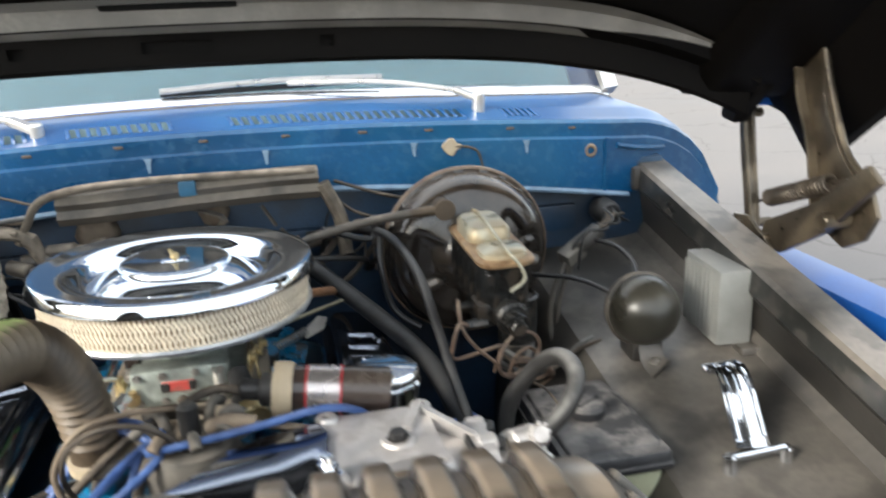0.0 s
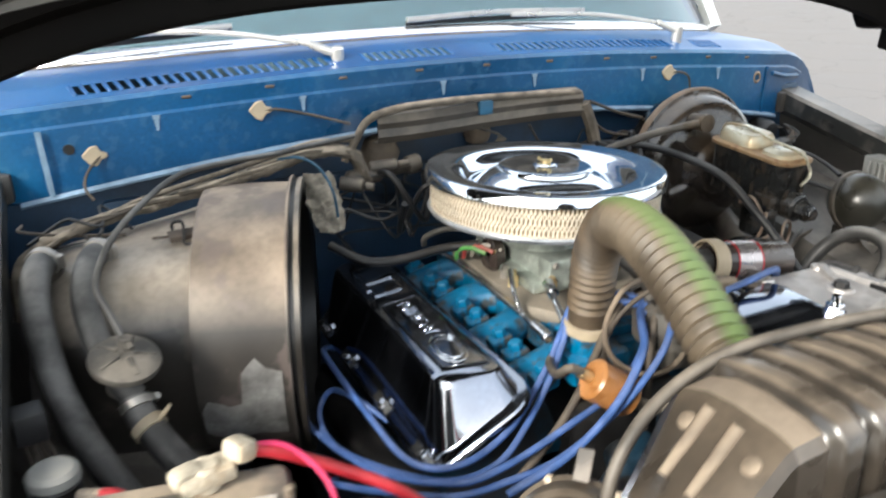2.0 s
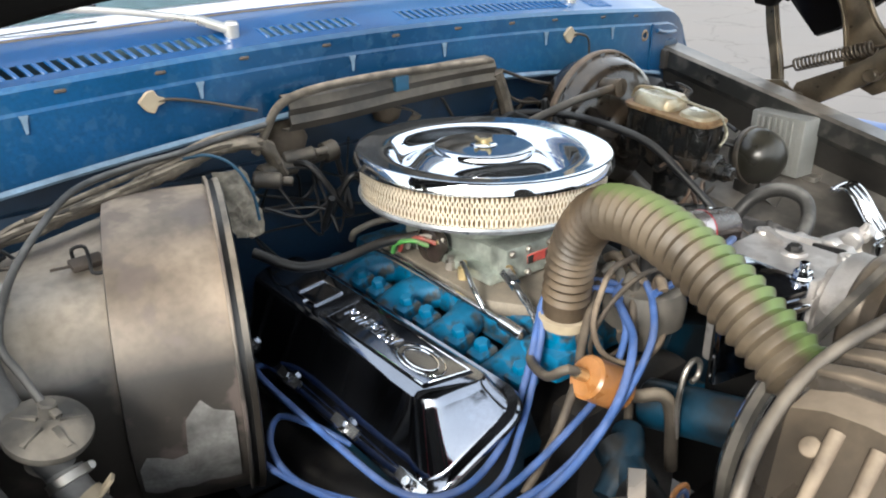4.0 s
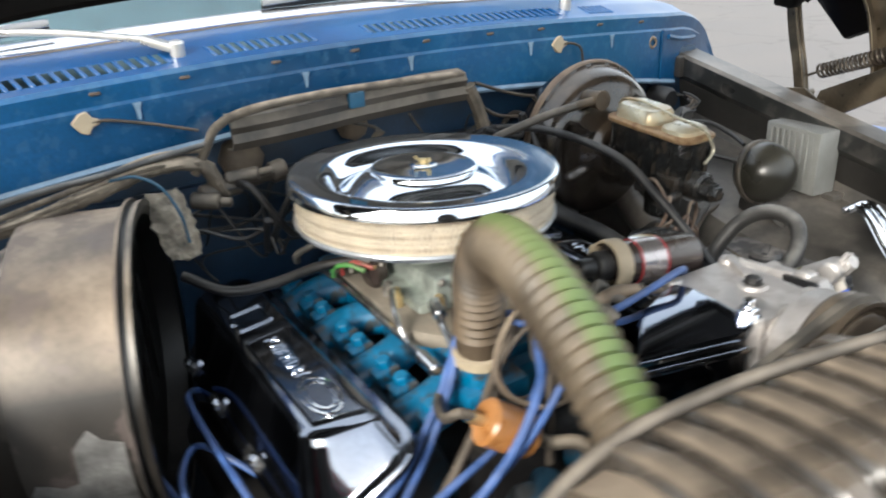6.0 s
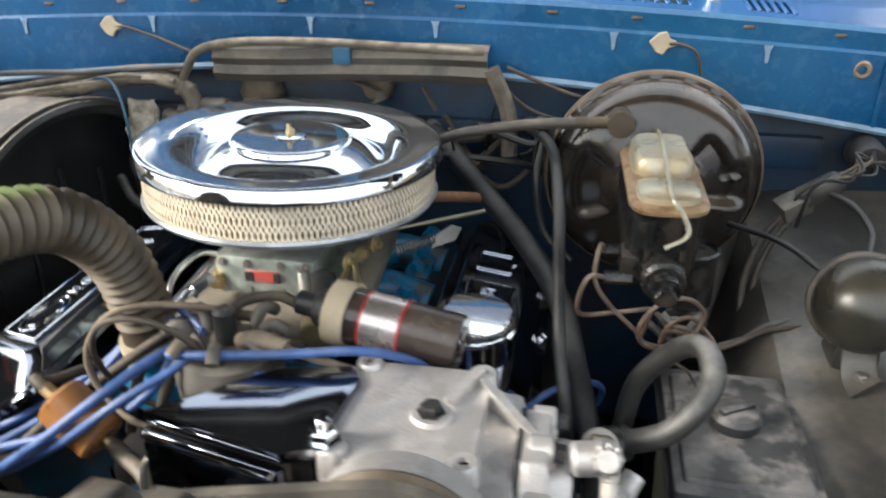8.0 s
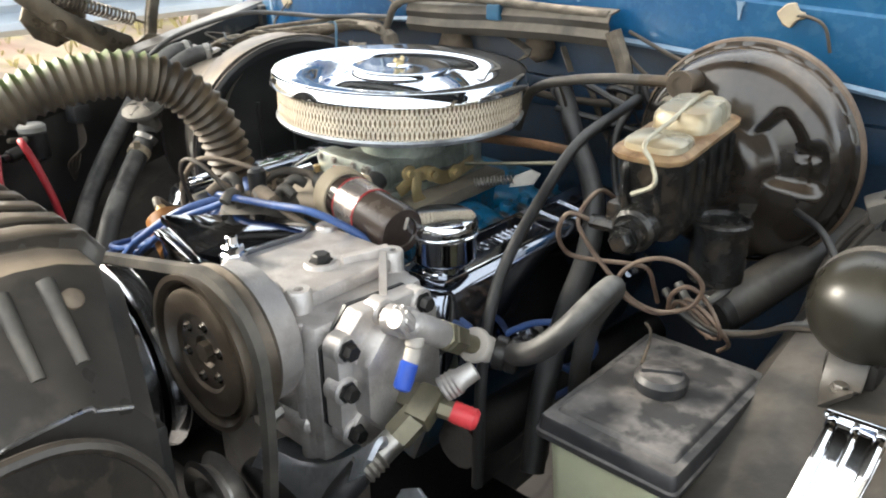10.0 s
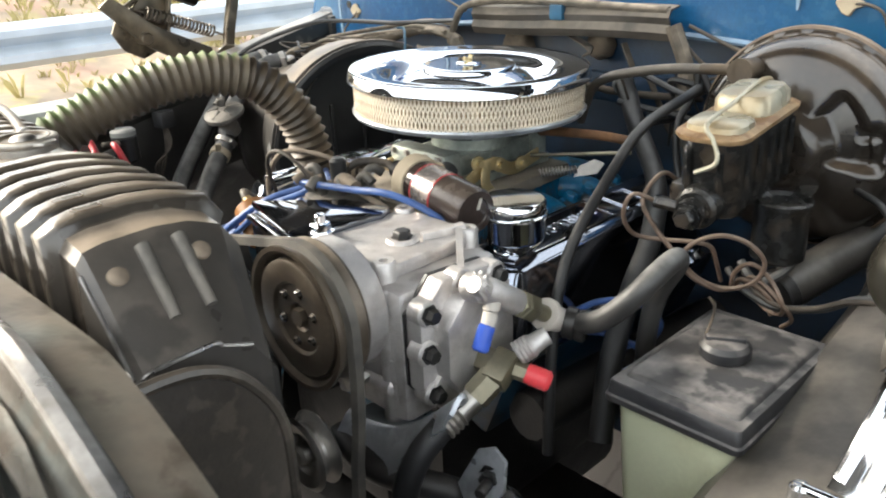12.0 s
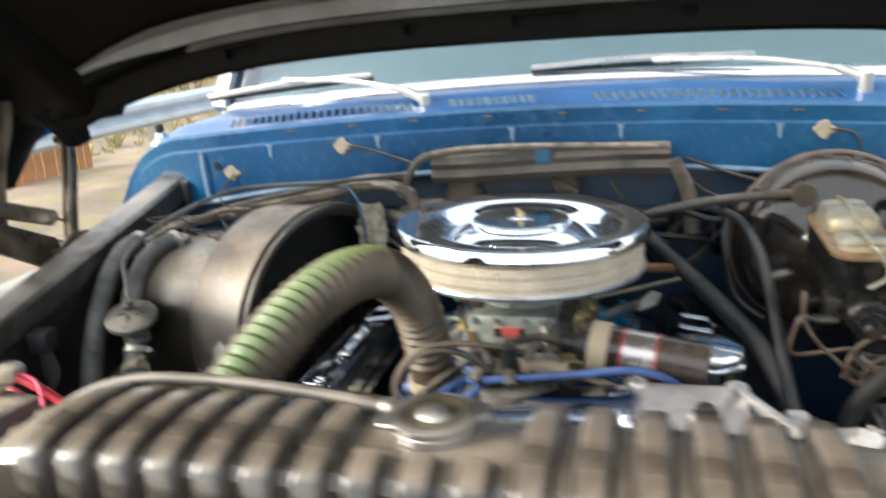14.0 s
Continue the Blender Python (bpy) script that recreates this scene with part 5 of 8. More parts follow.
lathe(bm, [(0, 0.0), (0.020, 0.0), (0.020, 0.012), (0.036, 0.016), (0.0385, 0.020), (0.0385, 0.050), (0.040, 0.052), (0.040, 0.062), (0.037, 0.066), (0.012, 0.068), (0, 0.068)], Matrix.Translation((0.216, -0.187, 0.903)), 44)
part("cap_body", bm, "chrome", breather)
bm = B()
lathe(bm, [(0.0395, 0.046), (0.0415, 0.047), (0.0415, 0.0495), (0.0395, 0.0505)], Matrix.Translation((0.216, -0.187, 0.903)), 44)
part("crimp_ring", bm, "chrome", breather)

# air cleaner
ac = thing("air_cleaner", (EX, 0, 0.965), "round chrome air cleaner with a pleated cream filter", "air cleaner")
AM = Matrix.Translation((EX, 0, 1.0875)) @ Vector((0.022, 0.008, 1)).to_track_quat("Z", "Y").to_matrix().to_4x4()
bm = B()
lathe(bm, [(0, -0.0092), (0.030, -0.0094), (0.056, -0.0096), (0.0655, -0.0092), (0.0690, -0.0098), (0.0705, -0.0118), (0.0705, -0.0150), (0.0715, -0.0172), (0.075, -0.0184), (0.082, -0.0206), (0.090, -0.0248), (0.098, -0.0302), (0.104, -0.0345), (0.109, -0.0374), (0.114, -0.0384), (0.120, -0.0365), (0.1255, -0.0315), (0.130, -0.0245), (0.134, -0.0180), (0.138, -0.0146), (0.144, -0.0131), (0.154, -0.0121), (0.164, -0.0112), (0.171, -0.0104), (0.1770, -0.0099), (0.1790, -0.0105), (0.1800, -0.0122), (0.1838, -0.0238), (0.1840, -0.0262), (0.182, -0.0270), (0.180, -0.018)], AM, 128)
part("lid", bm, "chrome_lid", ac, "chrome lid with a dished centre", sharp=60)
bm = B()
lathe(bm, [(0.0, -0.0092), (0.0185, -0.0090), (0.0195, -0.0078), (0.016, -0.0066), (0.0, -0.0066)], AM, 30)
part("washer", bm, "chrome", ac)
bm = B()
cyl(bm, AM @ Vector((0, 0, -0.008)), AM @ Vector((0, 0, -0.001)), 0.0055, 14, 0.001)
for s in (-1, 1):
    strip(bm, [AM @ Vector((s * 0.004, 0, -0.005)), AM @ Vector((s * 0.008, 0.001, -0.003)), AM @ Vector((s * 0.0125, 0.002, 0.0))], 0.004, 0.0055, (0, 1, 0), 0.004)
part("wing_nut", bm, "zinc", ac, "brass-coloured wing nut")
bm = B()
N = 150
ra, rb = [], []
ZA, ZB = -0.0245, -0.0705
for k in range(N * 2):
    a = math.pi * k / N
    r = 0.1720 if k % 2 else 0.1640
    ra.append(bm.verts.new(AM @ Vector((r * math.cos(a), r * math.sin(a), ZA))))
    rb.append(bm.verts.new(AM @ Vector((r * math.cos(a), r * math.sin(a), ZB))))
for k in range(N * 2):
    j = (k + 1) % (2 * N)
    bm.faces.new((ra[k], ra[j], rb[j], rb[k]))
element = part("filter_element", bm, "paper", ac, "pleated cream paper element", flat=True)
bm = B()
NW = 180
for k in range(NW):
    a0 = 2 * math.pi * k / NW
    for tw in (1, -1):
        pts = []
        for i in range(4):
            a = a0 + tw * (0.38 if i % 2 else -0.38) * 2 * math.pi / NW
            pts.append(AM @ Vector((0.1745 * math.cos(a), 0.1745 * math.sin(a), ZA + (ZB - ZA) * i / 3)))
        for p, q in zip(pts, pts[1:]):
            out = Vector((p.x - AM.translation.x, p.y - AM.translation.y, 0)).normalized()
            side = (q - p).normalized().cross(out) * 0.0010
            bm.faces.new([bm.verts.new(v) for v in (p - side, p + side, q + side, q - side)])
part("wire_screen", bm, "wire_mesh", ac, "fine expanded wire screen", flat=True)
bm = B()
lathe(bm, [(0.170, -0.0705), (0.1765, -0.0695), (0.178, -0.0725), (0.1745, -0.078), (0.150, -0.084), (0.135, -0.090), (0.085, -0.094), (0.07, -0.105), (0.064, -0.112), (0.05, -0.112)], AM, 96)
part("base_pan", bm, "cradle", ac, "dusty metal base pan")

# carburettor
carb = thing("carburettor", (EX, 0, 0.915), "greenish zinc four-barrel carburettor with linkage", "carburettor")
bm = B()
box(bm, (EX, 0.0, 0.923), (0.15, 0.20, 0.014), bev=0.004)
box(bm, (EX, 0.0, 0.943), (0.105, 0.165, 0.034), bev=0.007)
cyl(bm, (EX, 0, 0.955), (EX, 0, 0.985), 0.062, 36, 0.003)
box(bm, (EX, -0.098, 0.945), (0.12, 0.035, 0.05), bev=0.008)
box(bm, (EX, 0.095, 0.945), (0.12, 0.035, 0.05), bev=0.008)
part("carburettor_body", bm, "carb", carb)
for x in (-0.05, -0.02, 0.02, 0.05):
    for z in (0.928, 0.962):
        bm = B()
        hexa(bm, (EX + x, -0.115, z), (0, -1, 0), 0.0045, 0.005)
        part("bowl_screw", bm, "steel", carb)
bm = B()
box(bm, (EX - 0.002, -0.1168, 0.947), (0.040, 0.003, 0.014), bev=0.001, seg=1)
tag = part("red_tag", bm, "label_red", carb, "small red and black tag")
for dx, w in ((-0.018, 0.010), (0.015, 0.008)):
    bm = B()
    box(bm, (EX + dx, -0.1185, 0.947), (w, 0.002, 0.012), bev=0.0005, seg=1)
    part("tag_print", bm, "label_black", tag)
bm = B()
strip(bm, [(0.045, -0.09, 0.93), (0.055, -0.05, 0.95), (0.05, 0.0, 0.93), (0.05, 0.06, 0.94)], 0.02, 0.003, (1, 0, 0))
strip(bm, [(0.055, -0.06, 0.955), (0.06, -0.07, 0.925), (0.06, -0.05, 0.90)], 0.018, 0.003, (1, 0, 0))
part("throttle_linkage", bm, "zinc", carb, "yellowish throttle linkage")
bm = B()
tube(bm, [(-0.10, -0.13, 0.94), (-0.115, -0.16, 0.935), (-0.12, -0.19, 0.92), (-0.13, -0.215, 0.90)], 0.005, 10)
cyl(bm, (-0.10, -0.12, 0.941), (-0.109, -0.148, 0.937), 0.009, 6)
part("fuel_inlet", bm, "chrome_dusty", carb, "bright metal fuel inlet pipe")
bm = B()
cyl(bm, (0.035, -0.115, 0.955), (0.045, -0.155, 0.938), 0.014, 16, 0.003)
cyl(bm, (0.045, -0.155, 0.938), (0.052, -0.19, 0.93), 0.019, 18, 0.004)
part("choke_can", bm, "rubber", carb)
bm = B()
cyl(bm, (0.050, -0.178, 0.932), (0.054, -0.196, 0.927), 0.0205, 22, 0.002)
part("choke_ring", bm, "zinc", carb, "bright zinc choke ring")
bm = B()
tube(bm, [(0.03, 0.09, 0.965), (0.08, 0.085, 0.972), (0.14, 0.10, 0.972), (0.19, 0.13, 0.962)], 0.007, 10)
part("heat_tube", bm, "heat_rust", carb, "rust-brown heat tube")
bm = B()
prism(bm, [(0, 0), (0.035, 0.006), (0.045, 0.022), (0.03, 0.028), (0.008, 0.018)], 0.003, Matrix.Translation((0.125, 0.05, 0.918)) @ pose(0, 0, 0, 80, 0, 30), 0.0008, 1)
part("spring_bracket", bm, "steel", carb)
bm = B()
tube(bm, [(0.06, 0.03, 0.945), (0.12, 0.06, 0.95), (0.19, 0.10, 0.955)], 0.003, 8)
part("throttle_rod", bm, "olive", carb)
for px, py, pz in ((0.05, -0.075, 0.955), (0.055, -0.035, 0.945), (0.062, 0.005, 0.94)):
    bm = B()
    lathe(bm, [(0, 0), (0.011, 0), (0.011, 0.003), (0.005, 0.004), (0.005, 0.010), (0, 0.010)], at_axis((px, py, pz), (px + 1, py - 0.2, pz)), 14)
    part("linkage_pivot", bm, "zinc", carb)
for i, (p, q, cnt) in enumerate((((0.085, 0.02, 0.925), (0.13, 0.055, 0.93), 12), ((0.012, -0.118, 0.965), (0.012, -0.118, 0.93), 9), ((-0.02, 0.15, 0.93), (-0.06, 0.2, 0.95), 10))):
    bm = B()
    m = at_axis(p, q)
    L = (Vector(q) - Vector(p)).length
    tube(bm, [m @ Vector((0.006 * math.cos(a), 0.006 * math.sin(a), L * a / (cnt * 6.283))) for a in [cnt * 6.283 * k / (cnt * 10) for k in range(cnt * 10 + 1)]], 0.0011, 5, 0.003)
    part("return_spring", bm, "steel", carb)

bm = B()
lathe(bm, [(0, 0), (0.026, 0.0), (0.028, 0.004), (0.028, 0.016), (0.022, 0.021), (0, 0.022)], at_axis((-0.100, 0.024, 0.937), (-1, 0.05, 0.96)), 28)
choke = part("choke_housing", bm, "coil", carb, "round black choke housing")
for a in range(3):
    bm = B()
    hexa(bm, Vector((-0.117, 0.024 + 0.023 * math.cos(2.1 * a + 0.5), 0.937 + 0.023 * math.sin(2.1 * a + 0.5))), (-1, 0, 0), 0.0035, 0.004)
    part("cover_screw", bm, "zinc", choke)
for px, py, pz, h, mt in ((-0.118, -0.055, 0.915, 0.026, "zinc"), (-0.112, -0.02, 0.915, 0.020, "steel"), (-0.092, -0.118, 0.93, 0.018, "brass")):
    bm = B()
    cyl(bm, (px, py, pz), (px, py, pz + h * 0.6), 0.0085, 6)
    cyl(bm, (px, py, pz + h * 0.55), (px, py, pz + h), 0.0052, 12, 0.001)
    part("fitting", bm, mt, carb)
bm = B()
tube(bm, [(-0.118, -0.05, 0.935), (-0.135, -0.075, 0.948), (-0.150, -0.11, 0.935), (-0.152, -0.135, 0.912)], 0.0036, 10, 0.005)
part("vacuum_pipe", bm, "chrome_dusty", carb, "bent bright metal pipe")
bm = B()
tube(bm, [(-0.07, 0.09, 0.95), (-0.11, 0.075, 0.965), (-0.16, 0.085, 0.968), (-0.185, 0.11, 0.95), (-0.18, 0.13, 0.93)], 0.005, 10, 0.006)
part("vent_hose", bm, "cap_grey", carb)

# distributor
dist = thing("distributor", (0.005, -0.27, 0.87), "dusty black distributor cap with lead boots", "distributor")
bm = B()
lathe(bm, [(0, 0), (0.030, 0.0), (0.032, 0.03), (0.050, 0.034), (0.052, 0.060), (0.046, 0.080), (0.030, 0.088), (0, 0.088)], Matrix.Translation((-0.008, -0.275, 0.875)), 36)
part("cap_body", bm, "cap_grey", dist)
for k in range(8):
    a = 2 * math.pi * k / 8 + 0.2
    bm = B()
    p = Vector((-0.008 + 0.030 * math.cos(a), -0.275 + 0.030 * math.sin(a), 0.950))
    tube(bm, [p, p + Vector((0.004 * math.cos(a), 0.004 * math.sin(a), 0.022)), p + Vector((0.014 * math.cos(a), 0.014 * math.sin(a), 0.032)), p + Vector((0.027 * math.cos(a), 0.027 * math.sin(a), 0.024))], 0.0062, 12, 0.005)
    part("boot", bm, "boot_tan" if k % 3 == 2 else "cap_grey", dist)
bm = B()
cyl(bm, (-0.008, -0.275, 0.955), (-0.008, -0.275, 1.000), 0.011, 14, 0.004)
part("centre_boot", bm, "rubber", dist)
bm = B()
tube(bm, [(0.014, -0.290, 0.975), (0.034, -0.297, 0.984), (0.062, -0.302, 0.980)], 0.0085, 14, 0.006, taper=None)
part("long_boot", bm, "boot_tan", dist, "dusty tan boot")

# ignition coil
coil = thing("ignition_coil", (0.14, -0.24, 0.94), "glossy black ignition coil with red bands", "ignition coil")
CA, CB = Vector((0.088, -0.228, 0.978)), Vector((0.212, -0.246, 0.966))
cm = at_axis(CA, CB)
CL = (CB - CA).length
bm = B()
lathe(bm, [(0, 0), (0.026, 0), (0.0285, 0.003), (0.0285, CL - 0.004), (0.026, CL), (0.018, CL), (0.017, CL - 0.002), (0, CL - 0.002)], cm, 40)
part("coil_can", bm, "coil", coil)
bm = B()
lathe(bm, [(0.0286, 0.032), (0.0292, 0.0325), (0.0292, 0.0685), (0.0286, 0.069)], cm, 40)
band = part("silver_sleeve", bm, "silver_label", coil, "silver-brown printed sleeve")
for z in (0.030, 0.069):
    bm = B()
    lathe(bm, [(0.0286, z), (0.0294, z), (0.0294, z + 0.0022), (0.0286, z + 0.0022)], cm, 40)
    part("red_ring", bm, "coil_band", coil)
bm = B()
lathe(bm, [(0.0285, -0.006), (0.0315, -0.006), (0.0325, 0.0), (0.0325, 0.012), (0.031, 0.016), (0.0285, 0.016)], cm, 30)
box(bm, cm @ Vector((0.030, 0.004, 0.005)), (0.018, 0.02, 0.02), (20, 0, 0), bev=0.004)
part("clamp_ring", bm, "plastic_tan", coil, "dusty pale clamp ring")
bm = B()
cyl(bm, cm @ Vector((0, 0, 0)), cm @ Vector((0, 0, -0.022)), 0.019, 24, 0.003)
cyl(bm, cm @ Vector((0, 0, -0.020)), cm @ Vector((0, 0, -0.045)), 0.012, 18, 0.003)
part("tower", bm, "rubber", coil)
bm = B()
box(bm, cm @ Vector((0.004, 0.010, CL + 0.0005)), (0.003, 0.004, 0.016), (0, 20, 0), bev=0.001, seg=1)
part("end_tag", bm, "white", coil)
bm = B()
strip(bm, [(0.15, -0.25, 0.935), (0.16, -0.27, 0.91), (0.16, -0.25, 0.86)], 0.03, 0.004)
part("bracket", bm, "chrome_dusty", coil)

# ignition leads
lead_pts = {
    "a": [(-0.02, -0.27, 0.95), (-0.07, -0.235, 0.965), (-0.115, -0.212, 0.955), (-0.143, -0.222, 0.922), (-0.170, -0.240, 0.895), (-0.212, -0.265, 0.868), (-0.265, -0.290, 0.840), (-0.328, -0.295, 0.820), (-0.372, -0.252, 0.812), (-0.378, -0.13, 0.806), (-0.377, 0.07, 0.803), (-0.34, 0.12, 0.78)],
    "b": [(-0.02, -0.28, 0.945), (-0.08, -0.245, 0.96), (-0.125, -0.222, 0.945), (-0.152, -0.237, 0.908), (-0.182, -0.257, 0.878), (-0.228, -0.285, 0.846), (-0.285, -0.313, 0.822), (-0.345, -0.302, 0.808), (-0.395, -0.22, 0.788), (-0.425, -0.12, 0.768), (-0.424, -0.05, 0.775), (-0.395, -0.015, 0.788), (-0.372, -0.06, 0.792), (-0.34, -0.10, 0.77)],
    "c": [(-0.03, -0.275, 0.94), (-0.061, -0.276, 0.950), (-0.073, -0.300, 0.923), (-0.123, -0.320, 0.885), (-0.206, -0.335, 0.862), (-0.291, -0.335, 0.832), (-0.345, -0.32, 0.818), (-0.40, -0.23, 0.79), (-0.43, -0.10, 0.765), (-0.45, 0.03, 0.76)],
    "d": [(-0.03, -0.29, 0.970), (-0.041, -0.31, 0.955), (-0.085, -0.345, 0.933), (-0.146, -0.358, 0.888), (-0.226, -0.355, 0.838), (-0.29, -0.350, 0.824), (-0.35, -0.325, 0.805), (-0.41, -0.25, 0.78), (-0.44, -0.16, 0.74), (-0.42, -0.10, 0.70)],
}
for k, pts in lead_pts.items():
    bm = B()
    tube(bm, pts, 0.0045, 10, 0.006)
    single("ignition_lead", bm, "wire_blue", "blue silicone ignition lead sagging past the valve cover", "ignition lead", group="blue ignition leads")
for pts in ([(-0.047, -0.316, 0.970), (0.0, -0.318, 0.976), (0.07, -0.312, 0.982), (0.134, -0.301, 0.985), (0.178, -0.268, 0.955), (0.215, -0.235, 0.90), (0.27, -0.20, 0.85)],
            [(-0.03, -0.30, 0.955), (0.05, -0.30, 0.945), (0.12, -0.285, 0.935), (0.19, -0.24, 0.90), (0.29, -0.2, 0.84), (0.32, -0.12, 0.80)]):
    bm = B()
    tube(bm, pts, 0.0045, 10, 0.006)
    single("ignition_lead", bm, "wire_blue", "blue silicone ignition lead crossing to the coil side", "ignition lead", group="blue ignition leads")
for pts in ([(0.045, -0.225, 0.982), (0.02, -0.22, 0.985), (-0.01, -0.245, 0.985), (-0.02, -0.285, 0.96)],
            [(0.01, -0.245, 0.975), (-0.045, -0.237, 0.966), (-0.079, -0.252, 0.953), (-0.131, -0.283, 0.918), (-0.172, -0.310, 0.890), (-0.215, -0.325, 0.852), (-0.27, -0.335, 0.81)],
            [(-0.045, -0.285, 0.955), (-0.060, -0.298, 0.93), (-0.072, -0.312, 0.88), (-0.078, -0.32, 0.80)],
            [(-0.01, -0.25, 0.96), (-0.06, -0.235, 0.955), (-0.10, -0.245, 0.935), (-0.115, -0.27, 0.90), (-0.12, -0.29, 0.85)]):
    bm = B()
    tube(bm, pts, 0.0055, 10, 0.006)
    single("engine_wire", bm, "wire_dusty", "dusty dark wire running to the distributor", "wire", group="dusty engine wires")
bm = B()
tube(bm, [(-0.072 + 0.060 * math.cos(a), -0.300 - 0.02 * math.sin(a), 0.943 + 0.064 * math.sin(a)) for a in [-0.9 - 0.42 * k for k in range(15)]] + [(-0.05, -0.27, 0.90)], 0.0030, 10, 0.006)
single("vacuum_hose", bm, "wire_dusty", "looped dusty vacuum hose beside the fuel filter", "hose")

bm = B()
tube(bm, [(-0.035, -0.265, 0.965), (-0.056, -0.268, 0.952), (-0.076, -0.295, 0.948), (-0.105, -0.335, 0.934), (-0.160, -0.362, 0.893), (-0.225, -0.365, 0.846), (-0.30, -0.36, 0.815)], 0.0052, 10, 0.006)
single("ignition_lead", bm, "wire_blue", "dusty blue ignition lead crossing the fuel filter", "ignition lead", group="blue ignition leads")
bm = B()
tube(bm, [(0.055, -0.302, 0.981), (0.090, -0.302, 0.972), (0.125, -0.290, 0.955), (0.165, -0.262, 0.925), (0.21, -0.22, 0.88)], 0.0042, 10, 0.006)
single("ignition_lead", bm, "boot_tan", "tan-dusted ignition lead passing under the coil", "ignition lead", group="dusty engine wires")

bm = B()
tube(bm, [(-0.052, -0.372, 0.80), (-0.058, -0.372, 0.85), (-0.052, -0.372, 0.890), (-0.036, -0.372, 0.902), (-0.022, -0.372, 0.892), (-0.024, -0.372, 0.876), (-0.036, -0.372, 0.872)], 0.0035, 10, 0.004)
single("dipstick", bm, "steel", "pale metal dipstick with a hooked handle", "dipstick")
bm = B()
tube(bm, [(-0.150, 0.14, 0.908), (-0.147, 0.06, 0.913), (-0.148, -0.06, 0.909), (-0.150, -0.19, 0.905)], 0.0042, 12)
cyl(bm, (-0.150, -0.165, 0.906), (-0.151, -0.205, 0.903), 0.0085, 12, 0.002)
single("fuel_pipe", bm, "chrome_dusty", "dusty metal fuel pipe along the intake", "pipe")
for px, mt in ((-0.155, "label_green"), (-0.142, "label_red"), (-0.128, "white")):
    bm = B()
    tube(bm, [(px, 0.06, 0.925), (px - 0.004, 0.045, 0.945), (px + 0.006, 0.02, 0.955), (px + 0.02, 0.0, 0.95)], 0.0035, 8, 0.004)
    single("choke_wire", bm, mt, "short coloured wire end beside the carburettor", "wire", group="carburettor wires")
# fuel filter
bm = B()
tube(bm, [(-0.010, -0.255, 0.985), (-0.068, -0.272, 0.995), (-0.112, -0.292, 0.992), (-0.138, -0.303, 0.955), (-0.124, -0.312, 0.915), (-0.080, -0.325, 0.893), (-0.034, -0.322, 0.902), (-0.012, -0.310, 0.933), (-0.026, -0.292, 0.966), (-0.052, -0.275, 0.975)], 0.0036, 10, 0.006)
single("ignition_lead", bm, "boot_tan", "tan-dusted ignition lead looping over the fuel filter", "ignition lead", group="dusty engine wires")
ff = thing("fuel_filter", (-0.145, -0.33, 0.88), "orange plastic inline fuel filter", "fuel filter")
fa, fb = Vector((-0.167, -0.321, 0.909)), Vector((-0.118, -0.332, 0.876))
m = at_axis(fa, fb)
FL = (fb - fa).length
bm = B()
lathe(bm, [(0, 0), (0.022, 0), (0.0255, 0.003), (0.0255, FL - 0.003), (0.022, FL), (0, FL)], m, 32)
part("filter_body", bm, "orange", ff)
for z0, z1 in ((-0.018, 0), (FL, FL + 0.02)):
    bm = B()
    cyl(bm, m @ Vector((0, 0, z0)), m @ Vector((0, 0, z1)), 0.007, 14, 0.001)
    part("end_nipple", bm, "brass", ff)
bm = B()
tube(bm, [m @ Vector((0, 0, -0.006)), m @ Vector((0, 0, -0.03)), (-0.195, -0.29, 0.905), (-0.175, -0.245, 0.895), (-0.14, -0.215, 0.89)], 0.0058, 10)
tube(bm, [m @ Vector((0, 0, FL + 0.006)), m @ Vector((0, 0, FL + 0.03)), (-0.06, -0.36, 0.85), (-0.05, -0.37, 0.75)], 0.0085, 10)
part("fuel_line", bm, "channel", ff)

# compressor
comp = thing("ac_compressor", (0.21, -0.36, 0.80), "bare cast-aluminium air-conditioning compressor", "compressor")
bm = B()
box(bm, (0.202, -0.352, 0.872), (0.150, 0.140, 0.150), bev=0.010)
cyl(bm, (0.195, -0.425, 0.905), (0.195, -0.405, 0.905), 0.064, 40, 0.006)
prism(bm, [(-0.41, 0.81), (-0.30, 0.81), (-0.29, 0.84), (-0.29, 0.93), (-0.41, 0.93)], 0.012, Matrix(((0, 0, 1, 0.262), (1, 0, 0, 0), (0, 1, 0, 0), (0, 0, 0, 1))), 0.003)
part("crankcase", bm, "alloy", comp, "bare cast aluminium crankcase")
bm = B()
box(bm, (0.186, -0.347, 0.955), (0.120, 0.135, 0.016), bev=0.004)
lathe(bm, [(0, 0), (0.018, 0), (0.016, 0.004), (0, 0.004)], Matrix.Translation((0.203, -0.351, 0.963)), 24)
cover_part = part("sump_cover", bm, "alloy", comp)
for x, y in ((0.135, -0.406), (0.238, -0.406), (0.238, -0.288), (0.135, -0.288)):
    bm = B()
    lathe(bm, [(0, 0), (0.0125, 0), (0.0125, 0.030), (0.0105, 0.033), (0.005, 0.033), (0.0045, 0.028), (0, 0.028)], Matrix.Translation((x, y, 0.935)), 18)
    part("bolt_boss", bm, "alloy", cover_part)
for a, b, w, h in (((0.236, -0.29, 0.966), (0.215, -0.335, 0.962), 0.01, 0.014), ((0.238, -0.30, 0.962), (0.285, -0.345, 0.945), 0.008, 0.02)):
    bm = B()
    strip(bm, [a, b], w, h)
    part("web", bm, "alloy", cover_part)
bm = B()
